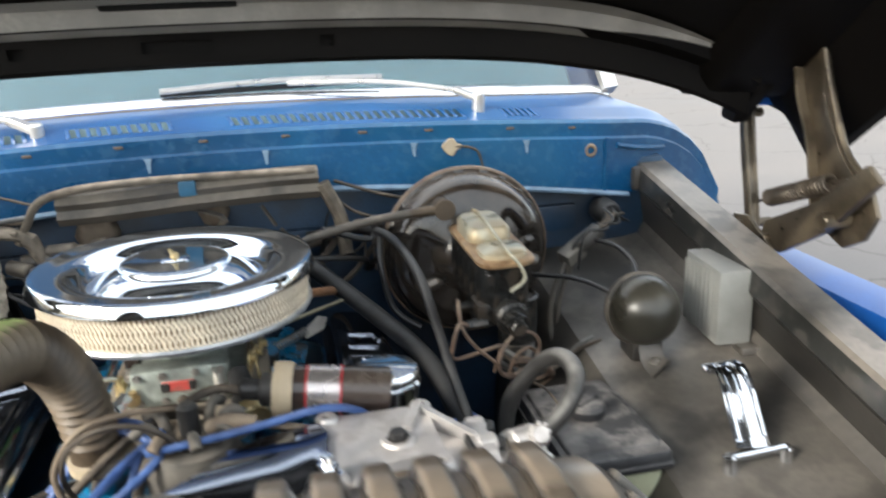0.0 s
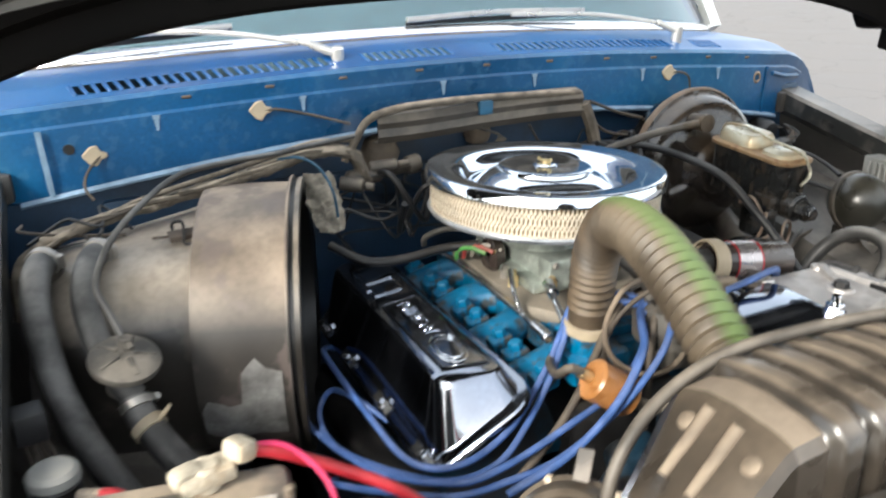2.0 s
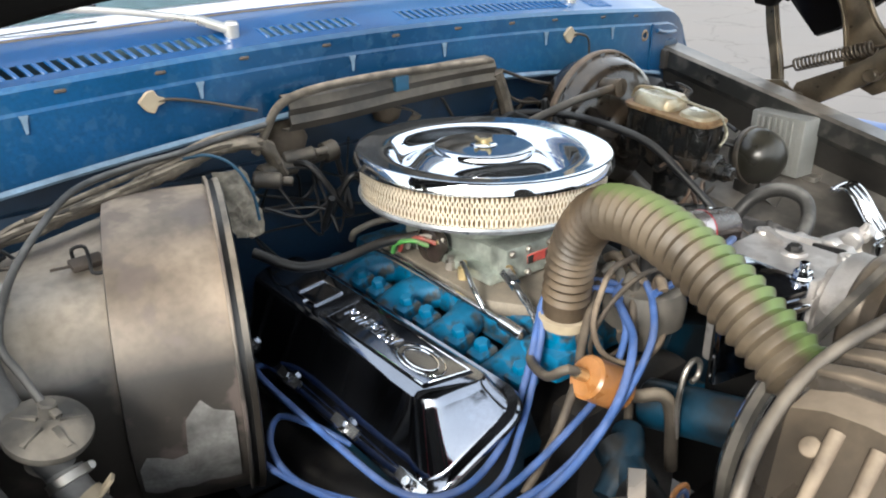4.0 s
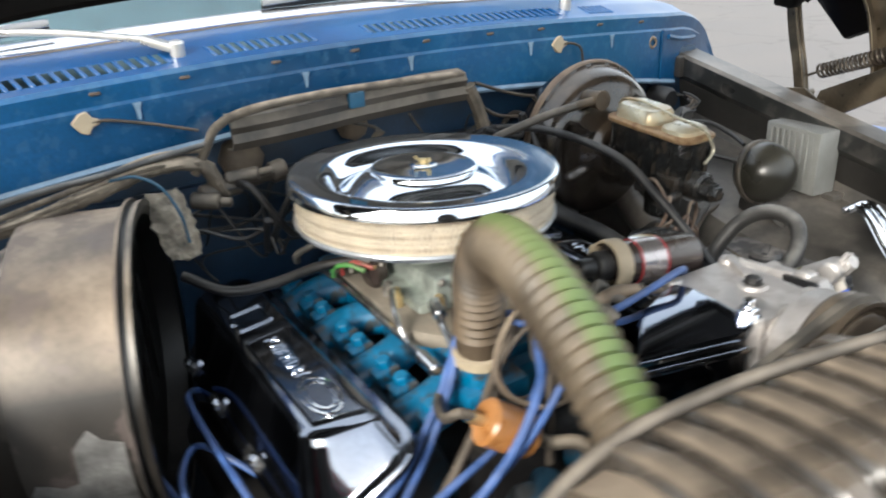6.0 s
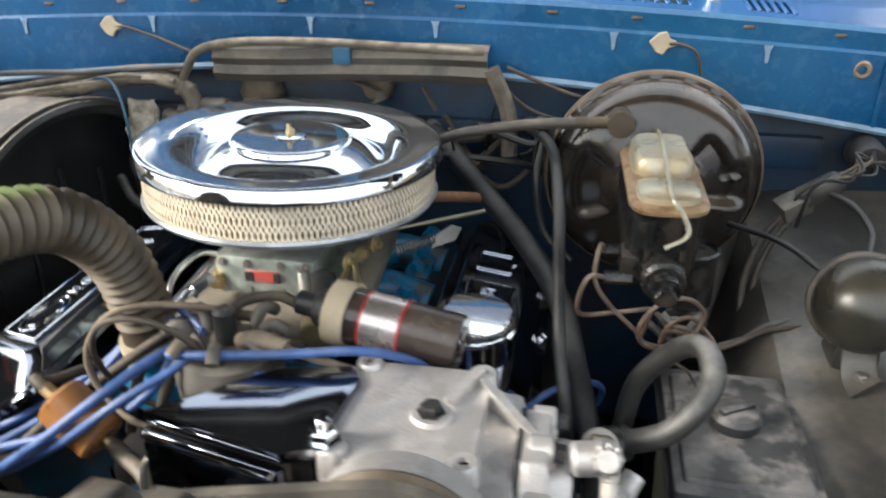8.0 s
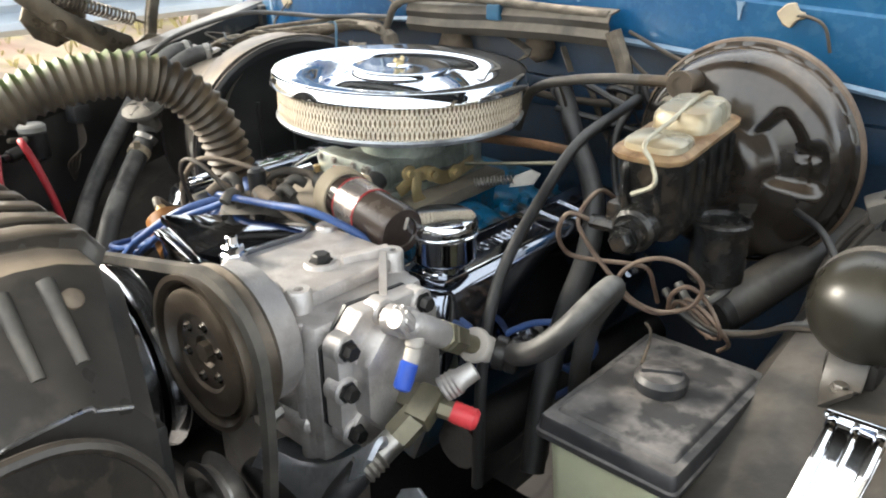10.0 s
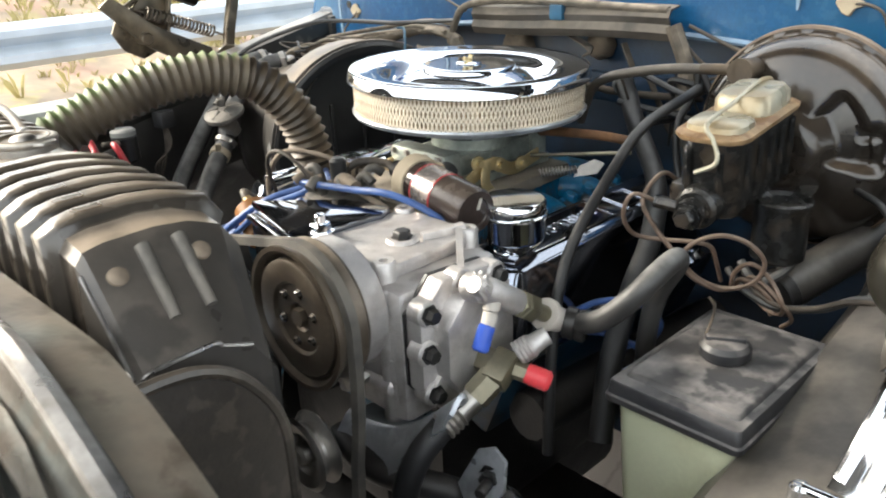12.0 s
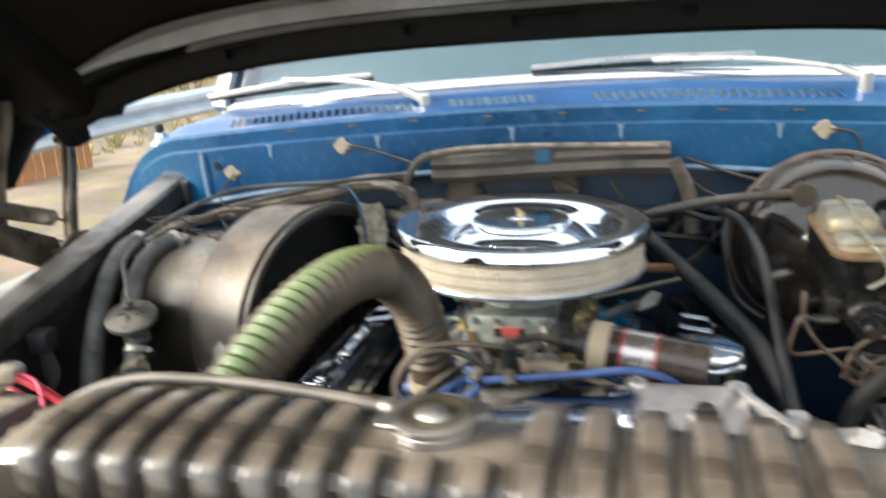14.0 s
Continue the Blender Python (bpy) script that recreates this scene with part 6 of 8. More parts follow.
hexa(bm, (0.203, -0.351, 0.966), (0, 0, 1), 0.0095, 0.009)
part("cover_plug", bm, "iron", comp)
bm = B()
for x, y in ((0.128, -0.402),):
    hexa(bm, (x, y, 0.968), (0, 0, 1), 0.011, 0.012)
    cyl(bm, (x, y, 0.979), (x, y, 0.990), 0.006, 12, 0.001)
part("eye_bolt", bm, "chrome", comp)
for x, y in ((0.17, -0.415), (0.17, -0.29), (0.25, -0.415), (0.25, -0.29)):
    bm = B()
    cyl(bm, (x, y, 0.795), (x, y, 0.945), 0.011, 14, 0.002)
    part("pillar", bm, "alloy", comp)
XM = Matrix(((0, 0, 1, 0), (1, 0, 0, 0), (0, 1, 0, 0), (0, 0, 0, 1)))
octo = [(-0.418, 0.845), (-0.392, 0.812), (-0.312, 0.806), (-0.288, 0.835), (-0.288, 0.925), (-0.312, 0.952), (-0.385, 0.957), (-0.418, 0.925)]
bm = B()
prism(bm, octo, 0.004, Matrix.Translation((0.275, 0, 0)) @ XM)
part("head_gasket", bm, "iron", comp)
bm = B()
prism(bm, [(y * 0.99 - 0.0035, z) for y, z in octo], 0.022, Matrix.Translation((0.279, 0, 0)) @ XM, 0.003)
prism(bm, [(-0.40, 0.86), (-0.38, 0.832), (-0.325, 0.83), (-0.305, 0.85), (-0.305, 0.915), (-0.325, 0.935), (-0.375, 0.94), (-0.40, 0.915)], 0.036, Matrix.Translation((0.285, 0, 0)) @ XM, 0.006)
part("cylinder_head", bm, "alloy", comp, "aluminium head plate")
for y, z in ((-0.408, 0.93), (-0.36, 0.947), (-0.312, 0.94), (-0.298, 0.885), (-0.306, 0.825), (-0.355, 0.818), (-0.405, 0.84), (-0.411, 0.888)):
    bm = B()
    hexa(bm, (0.3045, y, z), (1, 0, 0), 0.0080, 0.010)
    part("head_bolt", bm, "iron", comp)
for y, z in ((-0.408, 0.93), (-0.36, 0.947), (-0.312, 0.94), (-0.298, 0.885), (-0.306, 0.825), (-0.355, 0.818), (-0.405, 0.84), (-0.411, 0.888)):
    bm = B()
    cyl(bm, (0.284, y, z), (0.3045, y, z), 0.0135, 18, 0.002)
    strip(bm, [(0.300, y, z), (0.300, -0.355 + (y + 0.355) * 0.55, 0.883 + (z - 0.883) * 0.55)], 0.018, 0.012, (1, 0, 0))
    part("bolt_lobe", bm, "alloy", comp)
for a, b, rr in (((0.215, -0.415, 0.895), (0.215, -0.30, 0.90), 0.010), ((0.255, -0.412, 0.87), (0.262, -0.412, 0.80), 0.012), ((0.20, -0.42, 0.83), (0.26, -0.42, 0.835), 0.009), ((0.155, -0.412, 0.93), (0.18, -0.43, 0.86), 0.010), ((0.21, -0.435, 0.955), (0.20, -0.40, 0.952), 0.011)):
    bm = B()
    cyl(bm, a, b, rr, 14, 0.003)
    part("cast_rib", bm, "alloy", comp)
bm = B()
cyl(bm, (0.23, -0.40, 0.795), (0.23, -0.40, 0.775), 0.012, 12, 0.002)
part("drain_boss", bm, "alloy", comp)
bm = B()
cyl(bm, (0.225, -0.432, 0.845), (0.225, -0.455, 0.84), 0.009, 8, 0.001)
part("mounting_bolt", bm, "steel", comp)
# clutch pulley
PC = Vector((0.197, -0.47, 0.921))
pm = at_axis(PC, PC + Vector((0, -1, 0)))
bm = B()
lathe(bm, [(0.03, -0.045), (0.066, -0.045), (0.069, -0.040), (0.069, -0.020), (0.072, -0.016)], pm, 56)
part("clutch_coil_housing", bm, "alloy", comp)
bm = B()
lathe(bm, [(0.045, -0.016), (0.074, -0.016), (0.076, -0.012), (0.068, 0.002), (0.068, 0.006), (0.076, 0.018), (0.076, 0.022), (0.071, 0.022), (0.067, 0.016), (0.064, 0.016), (0.063, 0.010), (0.030, 0.010)], pm, 64)
pul = part("clutch_pulley", bm, "pulley_brown", comp, "dusty steel clutch pulley")
bm = B()
lathe(bm, [(0.0, 0.010), (0.014, 0.010), (0.016, 0.014), (0.036, 0.016), (0.039, 0.019), (0.058, 0.021), (0.0615, 0.019), (0.062, 0.012)], pm, 56)
lathe(bm, [(0.0, 0.010), (0.010, 0.010), (0.010, 0.018), (0.0, 0.018)], pm, 6)
part("clutch_plate", bm, "pulley_brown", pul)
for k in range(6):
    a = 2 * math.pi * k / 6 + 0.3
    bm = B()
    hexa(bm, pm @ Vector((0.028 * math.cos(a), 0.028 * math.sin(a), 0.0155)), (0, -1, 0), 0.0045, 0.004)
    part("plate_rivet", bm, "tank", pul)
# hose fittings
SA, SB = Vector((0.345, -0.402, 0.978)), Vector((0.345, -0.272, 0.888))
sm = at_axis(Vector((0.345, -0.388, 0.968)), SB) @ Matrix.Diagonal((0.78, 0.78, 0.885, 1))
bm = B()
lathe(bm, [(0, 0), (0.0105, 0), (0.0125, 0.003), (0.0125, 0.020), (0.0145, 0.022), (0.0165, 0.026), (0.0165, 0.080), (0.0150, 0.083)], sm, 22)
cyl(bm, (0.318, -0.372, 0.953), (0.345, -0.368, 0.955), 0.014, 20, 0.003)
fit_a = part("suction_fitting", bm, "alloy", comp, "bare metal suction hose fitting")
for k in range(8):
    bm = B()
    a = 2 * math.pi * k / 8
    box(bm, sm @ Vector((0.0125 * math.cos(a), 0.0125 * math.sin(a), 0.011)), (0.004, 0.004, 0.016), (32, 0, 0), bev=0.001, seg=1)
    part("grip_rib", bm, "alloy", fit_a)
bm = B()
lathe(bm, [(0.0135, 0.080), (0.0190, 0.082), (0.0190, 0.088), (0.0165, 0.090), (0.0190, 0.092), (0.0190, 0.112), (0.0165, 0.115), (0.0110, 0.116)], sm, 6)
part("union_nut", bm, "olive", fit_a, "olive-brown union nut")
bm = B()
lathe(bm, [(0, 0.110), (0.0115, 0.110), (0.0115, 0.146), (0, 0.146)], sm, 20)
part("tail_pipe", bm, "olive", fit_a)
bm = B()
lathe(bm, [(0.0105, 0.140), (0.0215, 0.140), (0.0225, 0.142), (0.0225, 0.147), (0.0175, 0.150), (0.0175, 0.170), (0.0150, 0.172)], sm, 28)
part("hose_collar", bm, "white", fit_a, "whitish plastic collar")
bm = B()
cyl(bm, (0.348, -0.366, 0.945), (0.349, -0.370, 0.934), 0.0085, 14, 0.002)
cyl(bm, (0.349, -0.370, 0.934), (0.350, -0.376, 0.921), 0.0072, 14, 0.001)
part("service_port", bm, "white", comp, "pale metal service port neck")
bm = B()
cyl(bm, (0.350, -0.376, 0.923), (0.351, -0.389, 0.900), 0.0084, 12, 0.002)
part("blue_valve_cap", bm, "blue_cap", comp, "blue plastic service valve cap")
bm = B()
cyl(bm, (0.315, -0.352, 0.862), (0.345, -0.356, 0.867), 0.015, 6)
box(bm, (0.352, -0.360, 0.868), (0.024, 0.036, 0.025), (28, 8, 12), bev=0.004)
part("discharge_block", bm, "olive", comp, "olive-brown discharge block")
bm = B()
lathe(bm, [(0, 0), (0.0120, 0)] + [(0.0120 if k % 2 else 0.0132, 0.002 + 0.0022 * k) for k in range(8)] + [(0.0105, 0.020), (0.0095, 0.036), (0, 0.037)], at_axis((0.357, -0.343, 0.879), (0.378, -0.312, 0.900)), 16)
part("threaded_union", bm, "alloy", comp, "bright threaded union")
bm = B()
cyl(bm, (0.362, -0.352, 0.868), (0.376, -0.346, 0.865), 0.0095, 6)
part("port_nut", bm, "olive", comp)
bm = B()
lathe(bm, [(0, 0), (0.0100, 0)] + [(0.0108 if k % 2 else 0.0101, 0.003 + 0.0026 * k) for k in range(8)] + [(0.0078, 0.025), (0, 0.026)], at_axis((0.373, -0.347, 0.866), (0.396, -0.336, 0.859)), 20)
part("red_valve_cap", bm, "red_cap", comp, "red plastic service valve cap")
FA, FB, FC = Vector((0.349, -0.368, 0.862)), Vector((0.342, -0.389, 0.845)), Vector((0.332, -0.428, 0.822))
bm = B()
cyl(bm, FA, FB, 0.0150, 6)
part("hex_union", bm, "olive", comp, "greenish hex union")
bm = B()
L_ = (FC - FB).length
lathe(bm, [(0.0115, 0.0), (0.0125, 0.001), (0.0130, L_ * 0.45)] + [(0.0128 if k % 2 else 0.0155, L_ * (0.48 + 0.065 * k)) for k in range(8)] + [(0.012, L_)], at_axis(FB, FC), 22)
part("crimped_ferrule", bm, "steel", comp, "crimped steel hose ferrule")
bm = B()
tube(bm, [(0.333, -0.424, 0.825), (0.326, -0.450, 0.802), (0.319, -0.466, 0.76), (0.315, -0.466, 0.69), (0.31, -0.45, 0.60)], 0.0135, 14)
single("discharge_hose", bm, "rubber", "black discharge hose running down from the compressor", "hose")
bm = B()
tube(bm, [(0.345, -0.262, 0.881), (0.362, -0.255, 0.879), (0.403, -0.264, 0.903), (0.430, -0.257, 0.932), (0.442, -0.236, 0.953), (0.438, -0.195, 0.955), (0.420, -0.160, 0.930), (0.388, -0.142, 0.875), (0.377, -0.140, 0.81), (0.37, -0.13, 0.70)], 0.0114, 16)
suction = thing("suction_hose", (0.345, -0.262, 0.881), "grey-black suction hose arching from the compressor", "hose")
part("hose_body", bm, "hose_faded", suction)
bm = B()
lathe(bm, [(0.0140, 0.006), (0.0172, 0.008), (0.0172, 0.018), (0.0155, 0.020), (0.0172, 0.022), (0.0172, 0.030), (0.0140, 0.032)], at_axis((0.345, -0.262, 0.881), (0.358, -0.256, 0.879)), 24)
part("ferrule", bm, "black", suction)
# chrome bracket beside the compressor
brk = thing("compressor_bracket", (0.05, -0.37, 0.90), "polished chrome mounting bracket beside the compressor", "bracket")
bm = B()
prism(bm, [(-0.030, -0.395), (0.100, -0.425), (0.125, -0.415), (0.135, -0.32), (0.125, -0.300), (0.06, -0.315)], 0.012, Matrix.Translation((0, 0, 0.958)), 0.004)
part("top_plate", bm, "chrome_dark", brk)
bm = B()
box(bm, (0.035, -0.408, 0.915), (0.135, 0.010, 0.075), (0, 0, -13), bev=0.004)
part("front_plate", bm, "chrome_dark", brk)
bm = B()
box(bm, (0.035, -0.416, 0.952), (0.125, 0.010, 0.007), (0, 0, -13), bev=0.003)
part("bright_edge", bm, "chrome", brk, "bright chrome edge strip")
bm = B()
box(bm, (0.11, -0.36, 0.86), (0.02, 0.10, 0.19), bev=0.006)
part("stay", bm, "black", brk)

# belts and pulleys
def ribbon(pts, y, w):
    """A closed ribbed belt through pts of the plane y."""
    line = smooth_line([(p[0], y, p[1]) for p in pts + pts[:1]], 0.0035)[:-1]
    bm = B()
    g, n = [], len(line)
    for k in range(n):
        t = (line[(k + 1) % n] - line[k - 1]).normalized()
        nx = Vector((t.z, 0, -t.x))
        out = 0.0038 if k % 2 else 0.0024
        g.append([bm.verts.new(line[k] + nx * d + Vector((0, yy, 0))) for d, yy in ((out, -w / 2), (out, w / 2), (-0.005, w / 3), (-0.005, -w / 3))])
    for k in range(n):
        a4, b4 = g[k], g[(k + 1) % n]
        for i in range(4):
            bm.faces.new((a4[i], a4[(i + 1) % 4], b4[(i + 1) % 4], b4[i]))
    return bm


def belt_arc(cx, cz, rad, a0, a1, n=9):
    return [(cx + rad * math.cos(radians(a0 + (a1 - a0) * k / n)), cz + rad * math.sin(radians(a0 + (a1 - a0) * k / n))) for k in range(n + 1)]


single("drive_belt", ribbon(belt_arc(0.197, 0.921, 0.0735, 104, 0) + [(0.2685, 0.86), (0.258, 0.78), (0.225, 0.64)] + belt_arc(-0.02, 0.47, 0.085, -20, -160) + [(-0.113, 0.60), (-0.117, 0.75)] + belt_arc(-0.002, 0.833, 0.116, 180, 98), -0.474, 0.014), "cap_grey", "dusty grey-brown ribbed drive belt on the compressor pulley", "belt", group="drive belts")
fan_pulley = thing("fan_pulley", (-0.002, -0.50, 0.833), "dusty chrome multi-groove fan pulley", "pulley")
for y, r in ((-0.474, 0.106), (-0.502, 0.100), (-0.528, 0.094)):
    bm = B()
    m = at_axis((-0.002, y + 0.012, 0.833), (-0.002, y - 1, 0.833))
    lathe(bm, [(0.02, 0), (r + 0.008, 0), (r + 0.010, 0.003), (r, 0.010), (r, 0.014), (r + 0.010, 0.021), (r + 0.008, 0.024), (0.02, 0.024)], m, 48)
    part("sheave", bm, "chrome_dusty", fan_pulley)
for k, (x, y, z, r) in enumerate(((0.232, -0.515, 0.795, 0.037), (0.175, -0.52, 0.66, 0.05))):
    bm = B()
    m = at_axis((x, y + 0.014, z), (x, y - 1, z))
    lathe(bm, [(0, 0), (r, 0), (r + 0.003, 0.003), (r - 0.006, 0.011), (r - 0.006, 0.014), (r + 0.003, 0.022), (r - 0.002, 0.025), (r * 0.62, 0.021), (r * 0.55, 0.012), (r * 0.3, 0.012), (r * 0.28, 0.024), (r * 0.18, 0.027), (0, 0.027)], m, 44)
    single("idler_pulley", bm, "steel", "dark steel idler pulley with a bright hub", "pulley", group="idler pulleys")
bm = B()
rows = []
for k in range(13):
    u = k / 12
    x, zt = 0.172 + 0.183 * u, 0.770 + 0.100 * u - 0.028 * math.sin(math.pi * u)
    d = 0.030 + 0.028 * math.sin(math.pi * min(1, u * 1.25))
    rows.append([(x, -0.36 if x < 0.27 else -0.41, zt - 0.012 if x > 0.27 else min(zt - 0.012, 0.785)), (x, -0.405 if x < 0.27 else -0.412, zt - 0.005 if x > 0.27 else min(zt - 0.005, 0.79)), (x, -0.416, zt - 0.001), (x, -0.421, zt), (x, -0.426, zt - 0.003), (x, -0.436, zt - 0.5 * d), (x - 0.004, -0.444, zt - d), (x - 0.012, -0.425, zt - d - 0.012)])
loft(bm, rows)
thick(bm, 0.005)
single("compressor_cradle", bm, "cradle", "curved polished steel cradle under the compressor", "bracket")
lug = thing("engine_lug", (0.33, -0.385, 0.73), "bright chrome lug plate below the compressor", "bracket")
bm = B()
prism(bm, [(0.325, 0.735), (0.337, 0.778), (0.355, 0.788), (0.374, 0.780), (0.382, 0.752), (0.370, 0.728), (0.345, 0.718)], 0.006, Matrix(((1, 0, 0, 0), (0, 0.45, -0.89, -0.727), (0, 0.89, 0.45, 0.083), (0, 0, 0, 1))), 0.002)
part("lug_plate", bm, "cradle", lug)
bm = B()
hexa(bm, (0.360, -0.386, 0.756), (0.3, -1, 0), 0.012, 0.010)
cyl(bm, (0.360, -0.386, 0.756), (0.369, -0.414, 0.757), 0.006, 12, 0.001)
part("lug_bolt", bm, "iron", lug, "oily black bolt")
bm = B()
tube(bm, [(0.16, -0.43, 0.735), (0.24, -0.44, 0.735), (0.31, -0.40, 0.72), (0.33, -0.37, 0.70)], 0.016, 14)
part("lug_arm", bm, "iron", lug)
bm = B()
lathe(bm, [(0, 0), (0.034, 0.0), (0.038, 0.006), (0.038, 0.05), (0.030, 0.062), (0.012, 0.066), (0.010, 0.085), (0, 0.086)], at_axis((0.30, -0.33, 0.63), (0.36, -0.37, 0.70)), 30)
single("fuel_pump", bm, "chrome_dusty", "chrome fuel pump low beside the engine", "fuel pump")

# ---- brake booster, master cylinder ----
boost = thing("brake_booster", (0.405, 0.16, 0.86), "large round brown-dusty brake booster on the firewall", "brake booster")
m = at_axis((0.405, 0.235, 0.997), (0.405, -1, 0.985))
bm = B()
prof_b = [(0.09, 0.0), (0.118, 0.02), (0.128, 0.05), (0.131, 0.062), (0.1395, 0.064), (0.1410, 0.070), (0.1395, 0.076), (0.133, 0.078), (0.131, 0.083), (0.128, 0.100), (0.124, 0.109), (0.118, 0.115), (0.112, 0.1185), (0.106, 0.121), (0.100, 0.1235), (0.094, 0.126)]
prof_b += [(0.088 - 0.004 * k, 0.1275 + 0.0012 * k) for k in range(9)] + [(0.052, 0.139), (0.046, 0.148), (0.035, 0.151)]


def press(v, a, b, soft):
    """1 between a and b, falling to 0 over soft."""
    return max(0.0, min(1.0, (v - a) / soft + 0.5)) * max(0.0, min(1.0, (b - v) / soft + 0.5))


rows = []
for r_, z_ in prof_b:
    row = []
    for k in range(121):
        a = 3.0 * k
        u = a if a < 180 else a - 360
        f = press(u, -8, 52, 7) * press(r_, 0.058, 0.094, 0.008) + press(u, -8, 20, 6) * press(r_, 0.09, 0.112, 0.006)
        f += 0.7 * press(a, 150, 205, 8) * press(r_, 0.062, 0.10, 0.008)
        f -= 0.5 * press(u, 6, 13, 4) * press(r_, 0.086, 0.106, 0.006)
        edge = 0.0012 * (math.sin(radians(a) * 22) > 0.6) if 0.062 < z_ < 0.08 and r_ > 0.138 else 0.0
        row.append(m @ Vector(((r_ - edge) * math.cos(radians(a)), (r_ - edge) * math.sin(radians(a)), z_ - 0.011 * f)))
    rows.append(row)
loft(bm, rows)
bm.faces.new([bm.verts.new(p) for p in rows[-1][:-1]])
bmesh.ops.remove_doubles(bm, verts=bm.verts, dist=0.00005)
part("booster_shell", bm, "booster", boost, sharp=50)
bm = B()
lathe(bm, [(0.1385, 0.0625), (0.1415, 0.0645), (0.1425, 0.070), (0.1415, 0.0755), (0.1385, 0.0775)], m, 90)
part("crimped_rim", bm, "booster_rim", boost, "rust-brown crimped rim")
bm = B()
lathe(bm, [(0.0, 0.10), (0.032, 0.10), (0.034, 0.106), (0.034, 0.142), (0.030, 0.148), (0.0, 0.148)], m @ Matrix.Translation((0.0, -0.030, 0)), 40)
part("hub", bm, "booster", boost)
bm = B()
lathe(bm, [(0, 0), (0.027, 0.0), (0.031, 0.004), (0.031, 0.066), (0.033, 0.068), (0.033, 0.073), (0.029, 0.075), (0.026, 0.070), (0, 0.068)], Matrix.Translation((0.449, 0.020, 0.888)), 36)
strip(bm, [(0.449, 0.045, 0.93), (0.447, 0.085, 0.95), (0.445, 0.12, 0.96)], 0.022, 0.008, (0, 0, 1))
part("valve_canister", bm, "mc_iron", boost, "oily black canister below the booster")
bm = B()
cyl(bm, (0.354, 0.115, 1.088), (0.354, 0.076, 1.090), 0.0145, 24, 0.003)
lathe(bm, [(0.009, 0.0), (0.0165, 0.0), (0.0165, 0.006), (0.009, 0.006)], at_axis((0.354, 0.080, 1.0898), (0.354, -1, 1.12)), 24)
tube(bm, [(0.352, 0.085, 1.089), (0.33, 0.082, 1.090), (0.30, 0.082, 1.088)], 0.007, 12)
part("check_valve", bm, "rubber_dusty", boost, "dusty vacuum check valve")

mc = thing("master_cylinder", (0.40, -0.02, 0.96), "black iron brake master cylinder with a pale lid", "master cylinder")
bm = B()
MT = Matrix.Translation((0.400, -0.008, 1.049)) @ pose(0, 0, 0, 5, 0, 3) @ Matrix.Diagonal((1, 0.9, 1, 1))
rows = []


def slab(w, l0, l1, z, r, yoff=0.0):
    pts = []
    for sx, sy, a in ((1, 1, 0), (-1, 1, 90), (-1, -1, 180), (1, -1, 270)):
        ox, oy = sx * (w / 2 - r), (l1 if sy > 0 else l0) - sy * r
        pts += [(ox + r * math.cos(radians(a + d)), oy + r * math.sin(radians(a + d)) + yoff, z) for d in (0, 30, 60, 90)]
    return pts


def stack(bm, rings, m):
    g = [[bm.verts.new(m @ Vector(p)) for p in r] for r in rings]
    for a, b in zip(g, g[1:]):
        for k in range(len(a)):
            j = (k + 1) % len(a)
            bm.faces.new((a[k], a[j], b[j], b[k]))
    bm.faces.new(g[-1])
    bm.faces.new(g[0][::-1])
    return bm


stack(bm, [slab(0.058, -0.080, 0.080, -0.086, 0.016), slab(0.068, -0.090, 0.088, -0.074, 0.022), slab(0.072, -0.093, 0.090, -0.01, 0.024), slab(0.076, -0.094, 0.092, 0.004, 0.024)], MT)
cyl(bm, MT @ Vector((0.0, -0.115, -0.066)), MT @ Vector((0.0, 0.135, -0.066)), 0.024, 26, 0.004)
cyl(bm, MT @ Vector((0.0, -0.13, -0.068)), MT @ Vector((0.0, -0.09, -0.067)), 0.017, 8)
box(bm, MT @ Vector((0.0, 0.118, -0.06)), (0.085, 0.012, 0.07), bev=0.004)
box(bm, MT @ Vector((-0.028, -0.06, -0.07)), (0.03, 0.05, 0.035), bev=0.006)
casting = part("cylinder_casting", bm, "mc_iron", mc, "oily black iron casting")
for sx in (-1, 1):
    for y in (-0.062, -0.030, 0.002, 0.036, 0.066):
        bm = B()
        tube(bm, [MT @ Vector((sx * 0.0365, y, -0.004)), MT @ Vector((sx * 0.036, y, -0.04)), MT @ Vector((sx * 0.033, y, -0.074))], 0.004, 8)
        part("upright_rib", bm, "mc_iron", casting)
for x in (-0.018, 0.018):
    bm = B()
    tube(bm, [MT @ Vector((x, -0.0935, -0.004)), MT @ Vector((x, -0.0925, -0.04)), MT @ Vector((x, -0.089, -0.074))], 0.004, 8)
    part("upright_rib", bm, "mc_iron", casting)
bm = B()
stack(bm, [slab(0.080, -0.095, 0.094, 0.004, 0.024), slab(0.083, -0.097, 0.096, 0.007, 0.024), slab(0.083, -0.097, 0.096, 0.010, 0.024), slab(0.074, -0.091, 0.090, 0.0125, 0.022)], MT)
lid = part("lid", bm, "mc_lip", mc, "rust-stained lid with pale raised domes")
for l0, l1, h in ((-0.085, -0.022, 0.010), (-0.012, 0.083, 0.022)):
    bm = B()
    stack(bm, [slab(0.066, l0, l1, 0.0115, 0.02), slab(0.064, l0 + 0.002, l1 - 0.002, 0.0115 + h * 0.7, 0.018), slab(0.054, l0 + 0.008, l1 - 0.008, 0.0115 + h, 0.014)], MT)
    part("lid_dome", bm, "mc_lid", lid)
bm = B()
